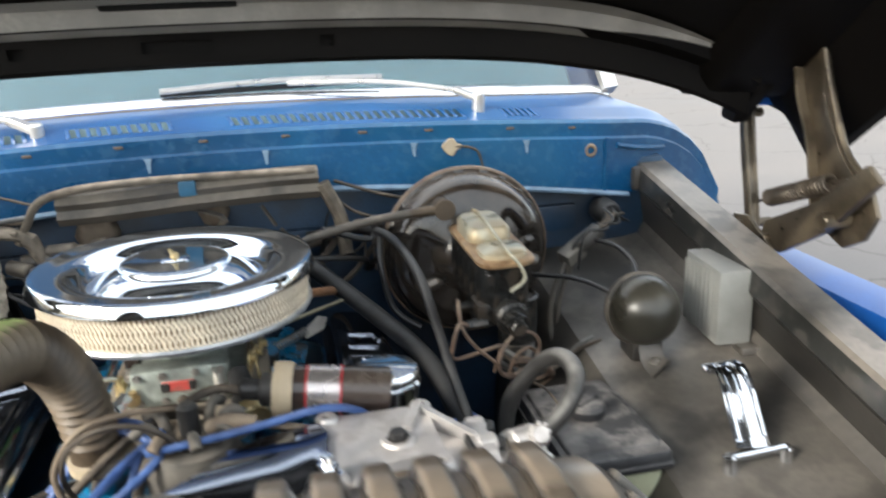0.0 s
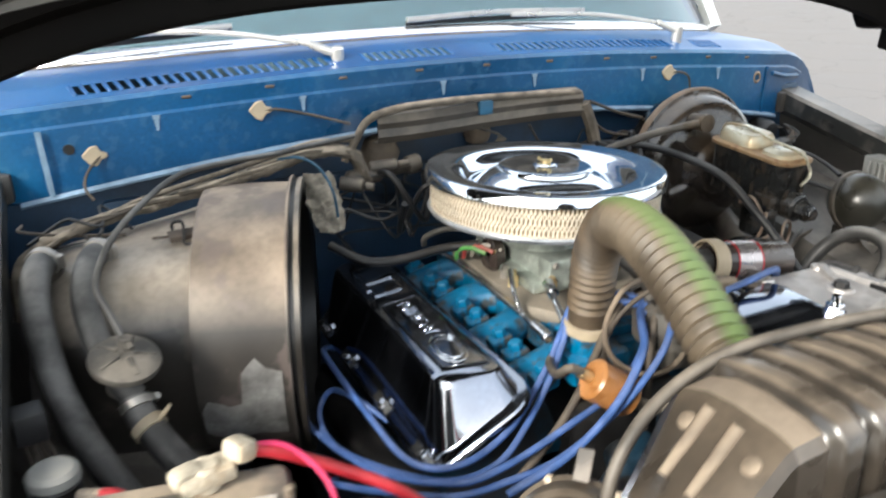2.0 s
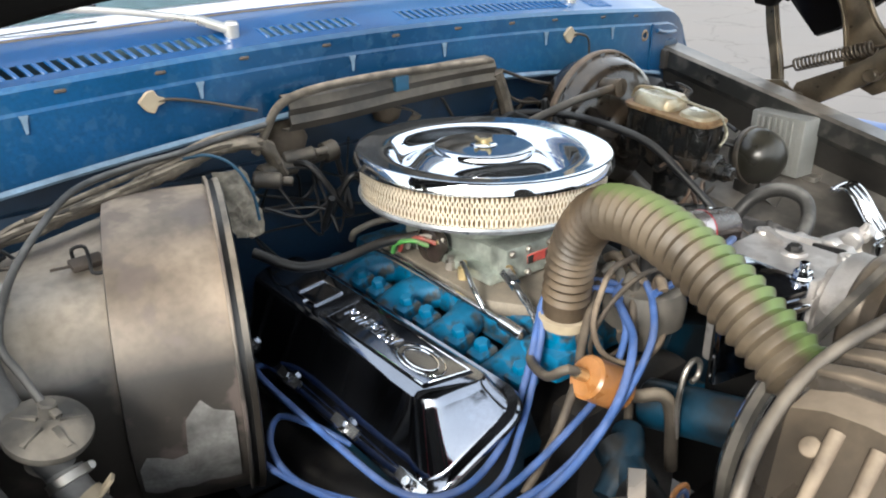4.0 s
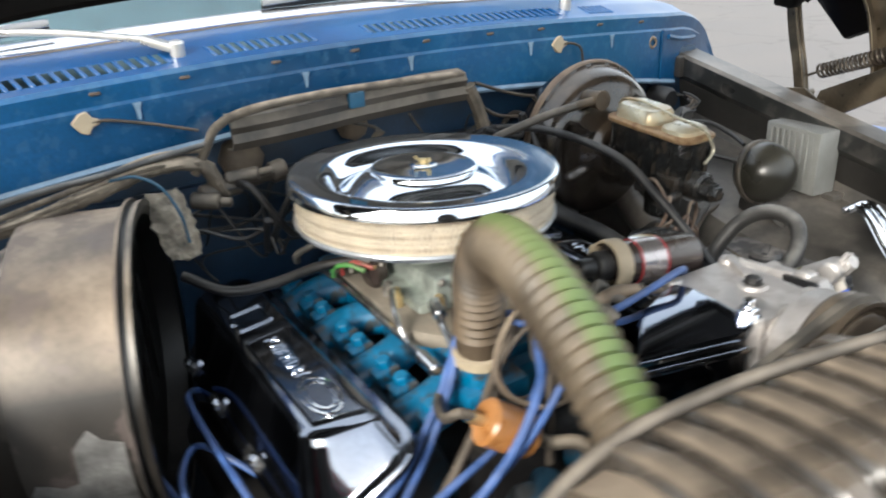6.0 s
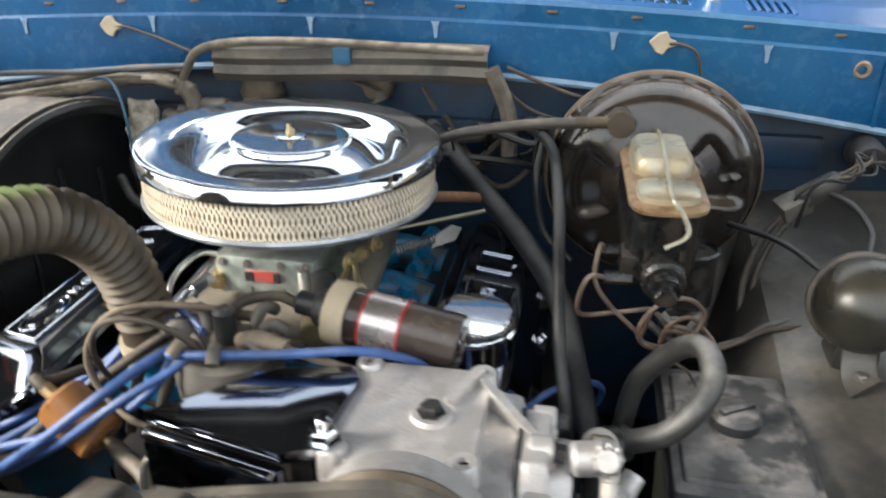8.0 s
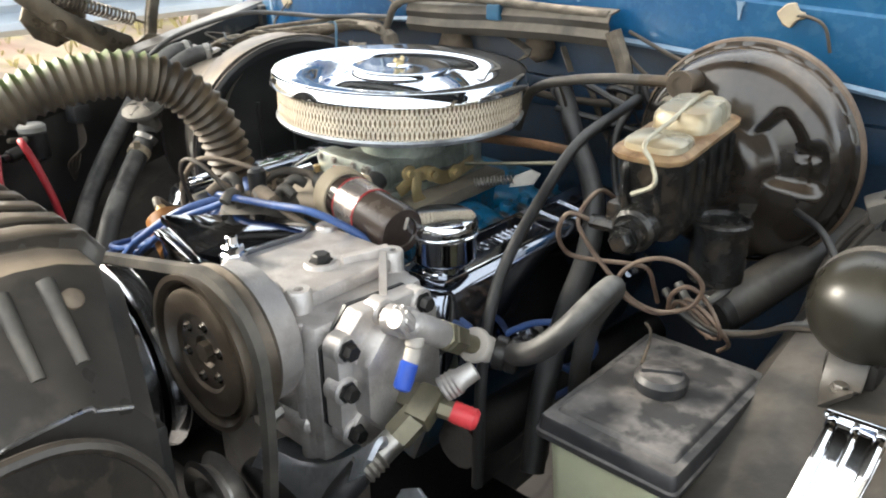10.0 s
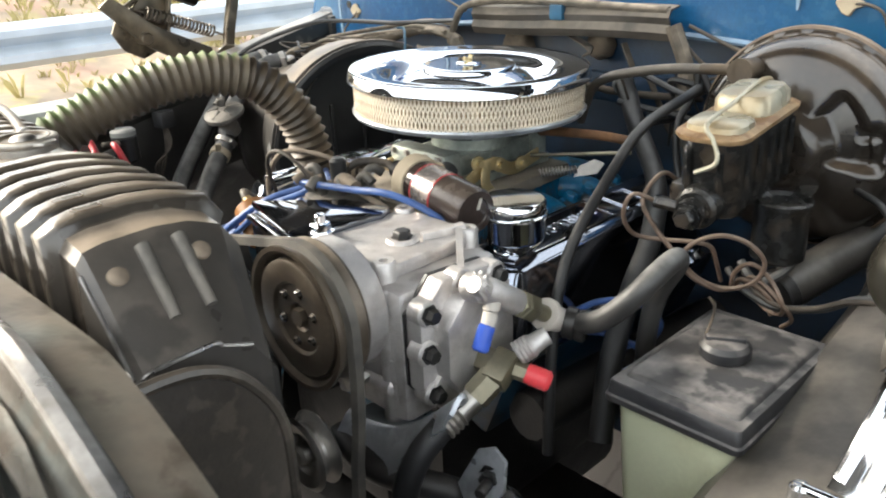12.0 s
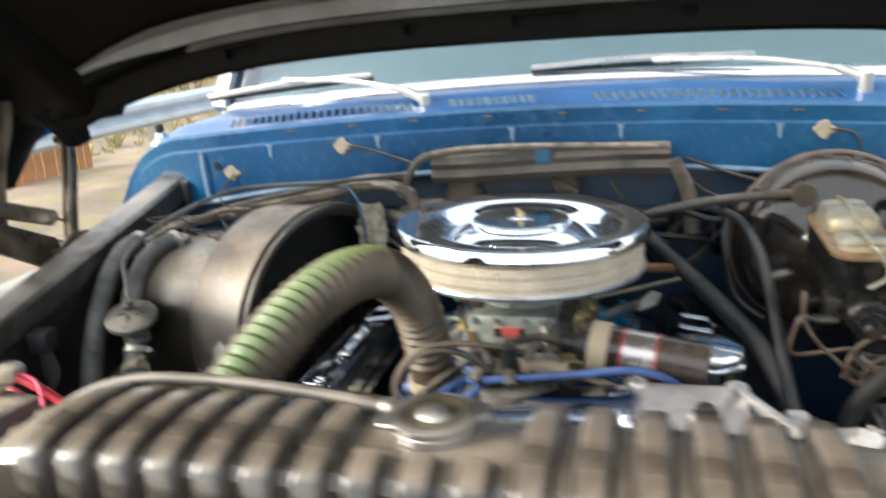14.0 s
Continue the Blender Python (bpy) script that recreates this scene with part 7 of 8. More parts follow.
bail = [(-0.004, -0.108, -0.026), (0.018, -0.104, -0.012), (0.012, -0.098, 0.008), (0.0, -0.09, 0.024), (0.0, -0.02, 0.030), (0.0, 0.04, 0.037), (0.0, 0.088, 0.032), (0.0, 0.100, 0.012)]
tube(bm, [MT @ Vector(p) for p in bail], 0.0026, 8, 0.004)
part("wire_bail", bm, "mc_lid", mc, "sprung wire bail")
bm = B()
hexa(bm, MT @ Vector((0.0, -0.132, -0.068)), (0, -1, 0), 0.012, 0.012)
part("end_nut", bm, "mc_iron", mc)
for y in (-0.086, -0.021):
    bm = B()
    cyl(bm, MT @ Vector((-0.03, y, -0.078)), MT @ Vector((-0.06, y - 0.002, -0.077)), 0.008, 6)
    part("line_nut", bm, "mc_iron", mc)

# brake lines in loops
for pts in ([MT @ Vector((-0.055, -0.088, -0.078)), (0.328, -0.105, 0.976), (0.318, -0.108, 0.950), (0.322, -0.092, 0.922), (0.350, -0.078, 0.917), (0.388, -0.070, 0.921), (0.402, -0.052, 0.912), (0.402, -0.034, 0.885), (0.400, -0.015, 0.855)],
            [MT @ Vector((-0.055, -0.022, -0.078)), (0.338, -0.060, 0.992), (0.334, -0.094, 0.968), (0.352, -0.094, 0.938), (0.385, -0.088, 0.903), (0.398, -0.070, 0.878), (0.425, -0.056, 0.868), (0.453, -0.046, 0.880), (0.463, -0.043, 0.906), (0.447, -0.054, 0.929), (0.421, -0.066, 0.936), (0.398, -0.082, 0.927), (0.387, -0.090, 0.908), (0.394, -0.078, 0.882), (0.416, -0.058, 0.865), (0.437, -0.044, 0.868)],
            [(0.420, -0.030, 0.856), (0.425, -0.035, 0.880), (0.440, -0.039, 0.897), (0.452, -0.035, 0.896), (0.468, -0.030, 0.880), (0.483, -0.033, 0.860), (0.480, -0.022, 0.840), (0.461, -0.014, 0.835), (0.443, -0.016, 0.848), (0.434, -0.021, 0.865), (0.443, -0.025, 0.877), (0.468, -0.030, 0.868), (0.488, -0.030, 0.851), (0.490, -0.016, 0.832), (0.476, -0.007, 0.815)],
            [(0.422, -0.024, 0.854), (0.429, -0.028, 0.871), (0.447, -0.030, 0.871), (0.464, -0.027, 0.859), (0.472, -0.018, 0.841), (0.461, -0.007, 0.827)]):
    bm = B()
    tube(bm, pts, 0.0027, 8, 0.004)
    single("brake_line", bm, "copper", "dusty copper-brown brake line bent into loops", "brake line", group="brake lines")

# steering shaft and slack wires under the booster
shaft = thing("steering_shaft", (0.46, 0.04, 0.845), "dusty grey steering shaft housing below the booster", "steering shaft")
bm = B()
cyl(bm, (0.452, 0.030, 0.838), (0.53, 0.27, 0.90), 0.027, 24, 0.003)
part("housing", bm, "apron", shaft)
bm = B()
cyl(bm, (0.455, 0.040, 0.8405), (0.450, 0.024, 0.8365), 0.0295, 24, 0.002)
part("end_ring", bm, "iron", shaft)
for i, (pts, r, mt) in enumerate((
        ([(0.405, -0.01, 0.872), (0.429, -0.02, 0.857), (0.470, -0.02, 0.845), (0.501, -0.005, 0.846), (0.522, 0.0, 0.853), (0.550, 0.012, 0.868), (0.60, 0.03, 0.874)], 0.0048, "rubber_grey"),
        ([(0.415, 0.0, 0.880), (0.440, -0.02, 0.862), (0.478, -0.025, 0.850), (0.510, -0.01, 0.852), (0.545, 0.0, 0.868), (0.60, 0.01, 0.874)], 0.0032, "wire_dusty"),
        ([(0.420, -0.01, 0.885), (0.438, -0.02, 0.872), (0.452, -0.02, 0.870), (0.468, 0.01, 0.884), (0.47, 0.04, 0.91)], 0.0055, "rubber_grey"))):
    bm = B()
    tube(bm, pts, r, 9, 0.006)
    single("slack_wire", bm, mt, "dusty taped wire sagging under the booster", "wire", group="slack wires")

for pts in ([(0.250, -0.145, 0.800), (0.295, -0.120, 0.832), (0.338, -0.102, 0.838), (0.356, -0.078, 0.812), (0.345, -0.070, 0.780), (0.30, -0.08, 0.750)], [(0.260, -0.165, 0.785), (0.305, -0.140, 0.802), (0.345, -0.118, 0.790), (0.352, -0.100, 0.765), (0.32, -0.10, 0.73)]):
    bm = B()
    tube(bm, pts, 0.0042, 10, 0.006)
    single("ignition_lead", bm, "wire_blue", "blue ignition lead curling low beside the engine", "ignition lead", group="blue ignition leads")

# hoses near the booster
for nm, pts, r, mt, lb in (
        ("vacuum_hose", [(0.305, 0.082, 1.088), (0.25, 0.083, 1.083), (0.19, 0.086, 1.072), (0.145, 0.095, 1.058), (0.11, 0.11, 1.035), (0.08, 0.125, 0.98)], 0.0068, "hose_brown", "dusty brake booster vacuum hose"),
        ("heater_hose", [(0.08, 0.23, 1.03), (0.118, 0.195, 1.015), (0.164, 0.15, 0.983), (0.242, 0.085, 0.926), (0.298, -0.01, 0.889), (0.323, -0.09, 0.845), (0.345, -0.16, 0.79), (0.36, -0.20, 0.70)], 0.0145, "rubber", "thick black heater hose slanting past the booster"),
        ("throttle_cable", [(0.15, 0.26, 1.02), (0.20, 0.235, 1.033), (0.242, 0.19, 1.042), (0.273, 0.10, 1.047), (0.288, -0.03, 1.032), (0.295, -0.11, 0.988), (0.302, -0.18, 0.936), (0.312, -0.22, 0.890), (0.322, -0.245, 0.82), (0.330, -0.26, 0.70)], 0.0066, "rubber", "grey-black cable conduit hanging beside the booster"),
        ("wire_loop", [(0.26, 0.14, 1.04), (0.255, 0.11, 1.0), (0.27, 0.10, 0.93), (0.31, 0.08, 0.90)], 0.005, "rubber", "thin black wire below the booster"),
        ("heater_pipe", [(0.20, 0.29, 1.0), (0.10, 0.22, 1.01), (0.0, 0.20, 1.02), (-0.10, 0.205, 1.005)], 0.006, "wire_dusty", "dusty pipe along the firewall")):
    bm = B()
    tube(bm, pts, r, 14, 0.008)
    if nm != "heater_hose":
        single(nm, bm, mt, lb, "hose" if "hose" in nm else "cable")
        continue
    hh = thing(nm, pts[0], lb, "hose", group="heater hoses")
    part("hose_body", bm, mt, hh)
    bm = B()
    lathe(bm, [(r, 0.014), (r + 0.0025, 0.015), (r + 0.0025, 0.024), (r, 0.025)], at_axis(pts[0], pts[1]), 26)
    part("hose_clamp", bm, "steel", hh, "dull steel hose clamp")

# ---- driver-side apron ----
ball = thing("vacuum_reservoir", (0.625, -0.05, 0.873), "black ball-shaped vacuum reservoir on the inner fender", "reservoir")
bm = B()
m = Matrix.Translation((0.625, -0.050, 0.941)) @ pose(0, 0, 0, 78, 0, -6)
lathe(bm, [(0.0, -0.0535)] + [(0.0535 * math.cos(radians(a)), 0.0535 * math.sin(radians(a))) for a in range(-80, 90, 10)] + [(0, 0.0535)], m, 44)
part("shell", bm, "ball", ball)
bm = B()
lathe(bm, [(0.0525, -0.014), (0.0570, -0.013), (0.0575, -0.009), (0.0570, -0.005), (0.0525, -0.004)], m, 48)
part("seam_ring", bm, "channel", ball, "dusty rolled seam ring")
bm = B()
strip(bm, [(0.624, -0.072, 0.900), (0.624, -0.078, 0.884), (0.625, -0.088, 0.872), (0.627, -0.108, 0.869)], 0.036, 0.004, (0, 1, 0))
box(bm, (0.625, -0.045, 0.880), (0.05, 0.05, 0.03), bev=0.008)
part("foot_bracket", bm, "apron", ball)
bm = B()
hexa(bm, (0.625, -0.092, 0.873), (0, 0, 1), 0.007, 0.006)
part("foot_bolt", bm, "steel", ball)
for pts in ([(0.588, -0.025, 0.962), (0.55, 0.03, 0.972), (0.50, 0.10, 0.962)], [(0.640, 0.01, 0.975), (0.652, 0.05, 0.985), (0.640, 0.09, 1.0), (0.622, 0.13, 1.0)]):
    bm = B()
    tube(bm, pts, 0.004, 10)
    single("vacuum_line", bm, "rubber", "thin black vacuum line to the ball reservoir", "hose", group="vacuum lines")
reg = thing("voltage_regulator", (0.77, -0.02, 0.87), "dusty grey finned voltage regulator box", "voltage regulator")
bm = B()
box(bm, (0.764, -0.022, 0.938), (0.055, 0.122, 0.118), (0, 0, -6), bev=0.005)
part("case", bm, "reg", reg)
for k in range(8):
    bm = B()
    box(bm, Vector((0.735, -0.066 + 0.0125 * k, 0.938)), (0.008, 0.005, 0.104), (0, 0, -6), bev=0.0015, seg=1)
    part("fin", bm, "reg", reg)
bm = B()
box(bm, (0.775, -0.09, 0.875), (0.03, 0.03, 0.012), bev=0.003)
part("mounting_ear", bm, "steel", reg)

handle = thing("chrome_strap_handle", (0.66, -0.26, 0.83), "bright chrome strap handle bolted to the inner fender", "handle")
bm = B()
strip(bm, [(0.664, -0.196, 0.905), (0.668, -0.210, 0.912), (0.668, -0.232, 0.898), (0.664, -0.262, 0.866), (0.660, -0.290, 0.840)], 0.044, 0.006)
part("strap", bm, "chrome", handle)
for dx in (-0.0175, 0.0, 0.0175):
    bm = B()
    tube(bm, [(0.665 + dx, -0.200, 0.911), (0.668 + dx, -0.212, 0.916), (0.668 + dx, -0.234, 0.902), (0.664 + dx, -0.264, 0.870), (0.661 + dx, -0.284, 0.850)], 0.0042 if dx else 0.003, 8)
    part("strap_rib", bm, "chrome", handle)
for a, b in (((0.622, -0.298, 0.838), (0.700, -0.298, 0.840)), ((0.640, -0.194, 0.908), (0.690, -0.194, 0.910))):
    bm = B()
    cyl(bm, a, b, 0.0055, 14, 0.002)
    part("cross_bar", bm, "chrome", handle)
for x in (0.622, 0.700):
    bm = B()
    cyl(bm, (x, -0.300, 0.812), (x, -0.298, 0.842), 0.009, 16, 0.003)
    part("end_post", bm, "chrome_dusty", handle)

res = thing("coolant_reservoir", (0.488, -0.17, 0.62), "yellowed plastic reservoir with a dusty black lid", "reservoir")
bm = B()
RM = Matrix.Translation((0.488, -0.170, 0))
stack(bm, [[(p[0], p[1], p[2]) for p in slab(0.105, -0.08, 0.08, 0.60, 0.015)], slab(0.115, -0.088, 0.088, 0.62, 0.016), slab(0.130, -0.098, 0.098, 0.80, 0.016), slab(0.133, -0.100, 0.100, 0.828, 0.016)], RM)
part("tank_body", bm, "tank_plastic", res, "yellowed translucent plastic body")
bm = B()
stack(bm, [slab(0.145, -0.107, 0.107, 0.822, 0.007), slab(0.147, -0.108, 0.108, 0.825, 0.007), slab(0.147, -0.108, 0.108, 0.829, 0.007), slab(0.143, -0.106, 0.106, 0.831, 0.006), slab(0.141, -0.105, 0.105, 0.842, 0.006), slab(0.137, -0.103, 0.103, 0.845, 0.006), slab(0.122, -0.090, 0.090, 0.846, 0.006), slab(0.118, -0.087, 0.087, 0.850, 0.006), slab(0.114, -0.085, 0.085, 0.851, 0.005)], RM)
rl = part("lid", bm, "lid_plastic", res, "dusty black lid")
bm = B()
lathe(bm, [(0, 0), (0.024, 0), (0.026, 0.003), (0.026, 0.012), (0.022, 0.017), (0.012, 0.019), (0, 0.019)], Matrix.Translation((0.486, -0.168, 0.852)), 28)
box(bm, (0.486, -0.168, 0.870), (0.040, 0.010, 0.009), (0, 0, 30), bev=0.003)
part("filler_cap", bm, "lid_plastic", rl)
bm = B()
lathe(bm, [(0, 0), (0.012, 0), (0.012, 0.01), (0.008, 0.02), (0, 0.02)], at_axis((0.46, -0.262, 0.665), (0.46, -0.30, 0.66)), 18)
part("outlet", bm, "rubber", res)
bm = B()
tube(bm, [(0.455, -0.15, 0.857), (0.45, -0.13, 0.866), (0.442, -0.11, 0.872), (0.43, -0.10, 0.874)], 0.0018, 6)
single("thin_wire", bm, "wire_dusty", "thin dusty wire lying on the reservoir lid", "wire")

# relay, connectors and wires beside the booster
jb = thing("relay", (0.545, 0.06, 0.97), "dusty black relay with wires beside the booster", "relay")
bm = B()
box(bm, (0.583, 0.135, 0.978), (0.040, 0.030, 0.026), (10, -25, 20), bev=0.004)
part("connector_case", bm, "cap_grey", jb)
bm = B()
box(bm, (0.612, 0.14, 1.000), (0.058, 0.030, 0.024), (0, -32, 5), bev=0.008)
part("relay_case", bm, "apron", jb)
tangle = random.Random(11)
for i in range(8):
    bm = B()
    j1, j2, j3 = (tangle.uniform(-0.012, 0.012) for _ in range(3))
    tube(bm, [(0.560 + 0.004 * i, 0.13 + j1, 0.955), (0.600 + j2, 0.13 + j3, 0.995 + 0.003 * i), (0.642 + j2, 0.14 + j1, 1.024 + j3 * 0.6), (0.668 + j1, 0.16 + j2, 1.030 + j2), (0.70 + j3, 0.21 + j1 * 2, 1.02 + j1)], 0.0022, 7, 0.005)
    part("relay_wire", bm, "wire_dusty" if i % 2 == 0 else "rubber", jb)
bm = B()
tube(bm, [(0.572, 0.13, 0.968), (0.551, 0.122, 0.935), (0.538, 0.112, 0.898), (0.533, 0.10, 0.86), (0.531, 0.07, 0.822), (0.528, 0.025, 0.790), (0.526, -0.02, 0.75)], 0.0048, 10)
tube(bm, [(0.582, 0.125, 0.965), (0.562, 0.118, 0.930), (0.549, 0.108, 0.893), (0.544, 0.095, 0.855), (0.541, 0.064, 0.818), (0.537, 0.020, 0.785), (0.533, -0.03, 0.745)], 0.0042, 10)
single("wiring_branch", bm, "hose_brown", "dusty taped wiring branch dropping below the booster", "wiring loom")
bm = B()
lathe(bm, [(0, 0), (0.022, 0), (0.024, 0.006), (0.024, 0.04), (0.018, 0.05), (0, 0.052)], at_axis((0.70, 0.29, 1.01), (0.70, -1, 1.0)), 24)
single("firewall_grommet", bm, "rubber", "brown round grommet on the firewall", "grommet")
bm = B()
lathe(bm, [(0.006, 0), (0.011, 0), (0.013, 0.003), (0.010, 0.006), (0.006, 0.005)], at_axis((0.674, 0.28, 1.124), (0.674, -1, 1.124)), 20)
box(bm, (0.625, 0.274, 1.142), (0.045, 0.003, 0.003), bev=0.001, seg=1)
box(bm, (0.604, 0.274, 1.133), (0.003, 0.003, 0.02), bev=0.001, seg=1)
single("cowl_grommet", bm, "boot_tan", "small dull brown rubber grommet on the cowl face", "grommet")

# clips on the cowl face
for x, z, run in ((-0.404, 1.150, [(0.03, -0.002, 0.0), (0.08, -0.01, -0.012), (0.14, -0.02, -0.03)]), (0.407, 1.155, [(0.025, -0.004, 0.0), (0.045, -0.006, -0.01), (0.055, -0.003, -0.04)]), (-0.650, 1.100, [(-0.012, -0.006, -0.02), (-0.02, -0.02, -0.04), (-0.01, -0.03, -0.06)])):
    y = y_face(x)
    clip = thing("cowl_clip", (x, y, z), "small pale yellow plastic clip with a wire on the cowl", "clip", group="cowl clips")
    bm = B()
    prism(bm, [(-0.018, 0.002), (-0.006, 0.014), (0.004, 0.016), (0.010, 0.006), (0.018, 0.004), (0.018, -0.003), (0.008, -0.006), (0.002, -0.016), (-0.008, -0.012)], 0.006, pose(x, y, z, 90), 0.0015, 1)
    part("clip_body", bm, "plastic_tan", clip)
    bm = B()
    tube(bm, [(x + 0.008, y - 0.004, z)] + [(x + a, y - 0.004 + b, z + c) for a, b, c in run], 0.0022, 8, 0.006)
    part("wire", bm, "wire_dusty", clip)
bm = B()
lathe(bm, [(0, 0), (0.008, 0), (0.008, 0.003), (0, 0.003)], at_axis((-0.683, 0.279, 1.112), (-0.683, -1, 1.112)), 18)
single("cowl_plug", bm, "black", "black round plug in the cowl face", "plug")

# rolled seal channel in front of the firewall
seal = thing("seal_channel", (-0.04, 0.21, 1.09), "dusty brown bent trim channel below the cowl", "trim channel")
bm = B()
sec = [(0.03, -0.050), (0.005, -0.046), (-0.003, -0.034), (0.002, -0.022), (-0.002, -0.012), (0.004, 0.0), (0.028, 0.004)]
loft(bm, [[(x, 0.205 + y, 1.141 + z + 0.006 * math.sin(x * 9) - 0.004 * (abs(x + 0.04) / 0.2)) for y, z in sec] for x in [-0.225 + 0.02 * k for k in range(21)]])
thick(bm, 0.003)
part("channel", bm, "channel", seal)
bm = B()
box(bm, (-0.029, 0.204, 1.131), (0.026, 0.014, 0.024), bev=0.003)
part("tape", bm, "teal", seal, "dark teal tape patch")
bm = B()
tube(bm, [(0.17, 0.212, 1.140), (0.0, 0.207, 1.146), (-0.12, 0.206, 1.146), (-0.20, 0.204, 1.141), (-0.245, 0.20, 1.128), (-0.265, 0.20, 1.10), (-0.285, 0.205, 1.065)], 0.0065, 10)
part("piping", bm, "loom", seal)
bm = B()
strip(bm, [(-0.03, 0.24, 1.09), (0.02, 0.23, 1.07), (-0.01, 0.22, 1.05)], 0.018, 0.003)
part("stay", bm, "channel", seal)
bm = B()
strip(bm, [(0.08, 0.235, 1.085), (0.10, 0.23, 1.05)], 0.012, 0.003)
part("stay", bm, "channel", seal)

# ---- passenger side: heater case, hoses, battery ----
heat = thing("heater_case", (-0.55, 0.09, 0.70), "large drum-shaped heater case in brown dust, top painted as lit", "heater case")
HE = Vector((-0.400, 0.098, 0.866))
TH = radians(19)
HA, HS = Vector((-math.cos(TH), math.sin(TH), 0)), Vector((-math.sin(TH), -math.cos(TH), 0))


def drum(d, r, a):
    """A point of the drum: d from its end plate, r from its axis, a degrees up from the front."""
    return HE + HA * d + HS * r * math.cos(radians(a)) + Vector((0, 0, r * math.sin(radians(a))))


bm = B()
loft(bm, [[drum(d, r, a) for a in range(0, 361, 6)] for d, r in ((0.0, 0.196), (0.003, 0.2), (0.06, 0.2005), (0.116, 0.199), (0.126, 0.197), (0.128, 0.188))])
part("metal_band", bm, "heater_band", heat, "scuffed dusty metal band, top painted as lit", sharp=50)
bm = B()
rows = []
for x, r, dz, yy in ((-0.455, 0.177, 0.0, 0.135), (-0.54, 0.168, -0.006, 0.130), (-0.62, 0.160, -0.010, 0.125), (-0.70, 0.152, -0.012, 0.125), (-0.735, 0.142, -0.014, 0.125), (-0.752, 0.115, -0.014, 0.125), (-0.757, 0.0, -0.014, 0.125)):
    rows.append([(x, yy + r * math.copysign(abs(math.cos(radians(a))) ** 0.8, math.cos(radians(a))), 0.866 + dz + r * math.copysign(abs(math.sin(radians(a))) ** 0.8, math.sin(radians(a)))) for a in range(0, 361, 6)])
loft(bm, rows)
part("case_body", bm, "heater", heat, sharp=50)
bm = B()
m = at_axis(HE, HE - HA)
lathe(bm, [(0, -0.030), (0.10, -0.030), (0.165, -0.028), (0.186, -0.022), (0.188, 0.010), (0.198, 0.014), (0.204, 0.010), (0.204, -0.002), (0.198, -0.004)], m, 72)
end = part("end_plate", bm, "black", heat, "black ribbed end plate")
for k in range(5):
    bm = B()
    c = HE + HA * 0.028 + HS * (0.14 - 0.065 * k)
    tube(bm, [c + Vector((0, 0, -0.10)), c - HA * 0.002 + Vector((0, 0, 0.02)), c + Vector((0, 0, 0.11 - 0.02 * abs(k - 2)))], 0.004, 8)
    part("rib", bm, "black", end)
bm = B()
lathe(bm, [(0.199, 0.006), (0.2055, 0.006), (0.2065, 0.013), (0.200, 0.015)], m, 72)
part("rim", bm, "heater", end)
bm = B()
prof_t = [(0.014, 3, -28), (0.035, 5, -28), (0.048, 9, -27), (0.058, 6, -28), (0.066, 3, -29), (0.069, -10, -29), (0.085, -11, -28), (0.100, -9, -29), (0.112, -8, -28), (0.121, -13, -25)]
rows = []
for d, a0, a1 in prof_t:
    rows.append([drum(d, 0.2015 + 0.0006 * ((k + int(d * 300)) % 2), a0 + (a1 - a0) * k / 9) for k in range(10)])
loft(bm, rows)
part("silver_tape", bm, "tape", heat, "crumpled patch of silver tape", sharp=12)
bm = B()
tube(bm, [(-0.572, 0.085, 1.028), (-0.572, 0.084, 1.040), (-0.560, 0.078, 1.042), (-0.560, 0.066, 1.030), (-0.562, 0.052, 1.020), (-0.548, 0.046, 1.021), (-0.540, 0.050, 1.025), (-0.534, 0.040, 1.018)], 0.0022, 8, 0.004)
part("wire_clip", bm, "iron", heat)
bm = B()
box(bm, (-0.562, 0.072, 1.026), (0.036, 0.018, 0.008), (14, 0, 6), bev=0.002)
cyl(bm, (-0.600, 0.074, 1.026), (-0.535, 0.064, 1.026), 0.0018, 8)
part("clip_plate", bm, "rust", heat, "small rusty clip plate")
bm = B()
strip(bm, [drum(0.003 + 0.0, 0.2035, a) for a in range(-40, 125, 8)], 0.012, 0.004, HA)
part("band_seam", bm, "heater_band", heat)
for x, y in ((-0.728, 0.085), (-0.662, 0.095)):
    bm = B()
    cyl(bm, (x, y, 0.985), (x - 0.002, y - 0.012, 1.022), 0.018, 20, 0.004)
    part("hose_neck", bm, "heater", heat)
bm = B()
rows = []
for k in range(15):
    u = k / 14
    c = Vector((-0.338, 0.178, 1.058)).lerp(Vector((-0.326, 0.148, 0.968)), u)
    w = 0.019 + 0.008 * math.sin(2.6 * u + 0.3) + 0.008 * noise.noise(Vector((u * 9, 2, 0)))
    row = []
    for j in range(9):
        v = j / 8 * 2 - 1
        row.append(c + Vector((w * v, 0.010 * noise.noise(Vector((u * 6, v * 2.2, 1))) + 0.010 * v * v, 0.010 * noise.noise(Vector((u * 5, v * 4, 9))))))
    rows.append(row)
loft(bm, rows)
thick(bm, 0.005)
single("insulation_pad", bm, "insul", "torn pale grey insulation flap hanging beside the heater case", "insulation")

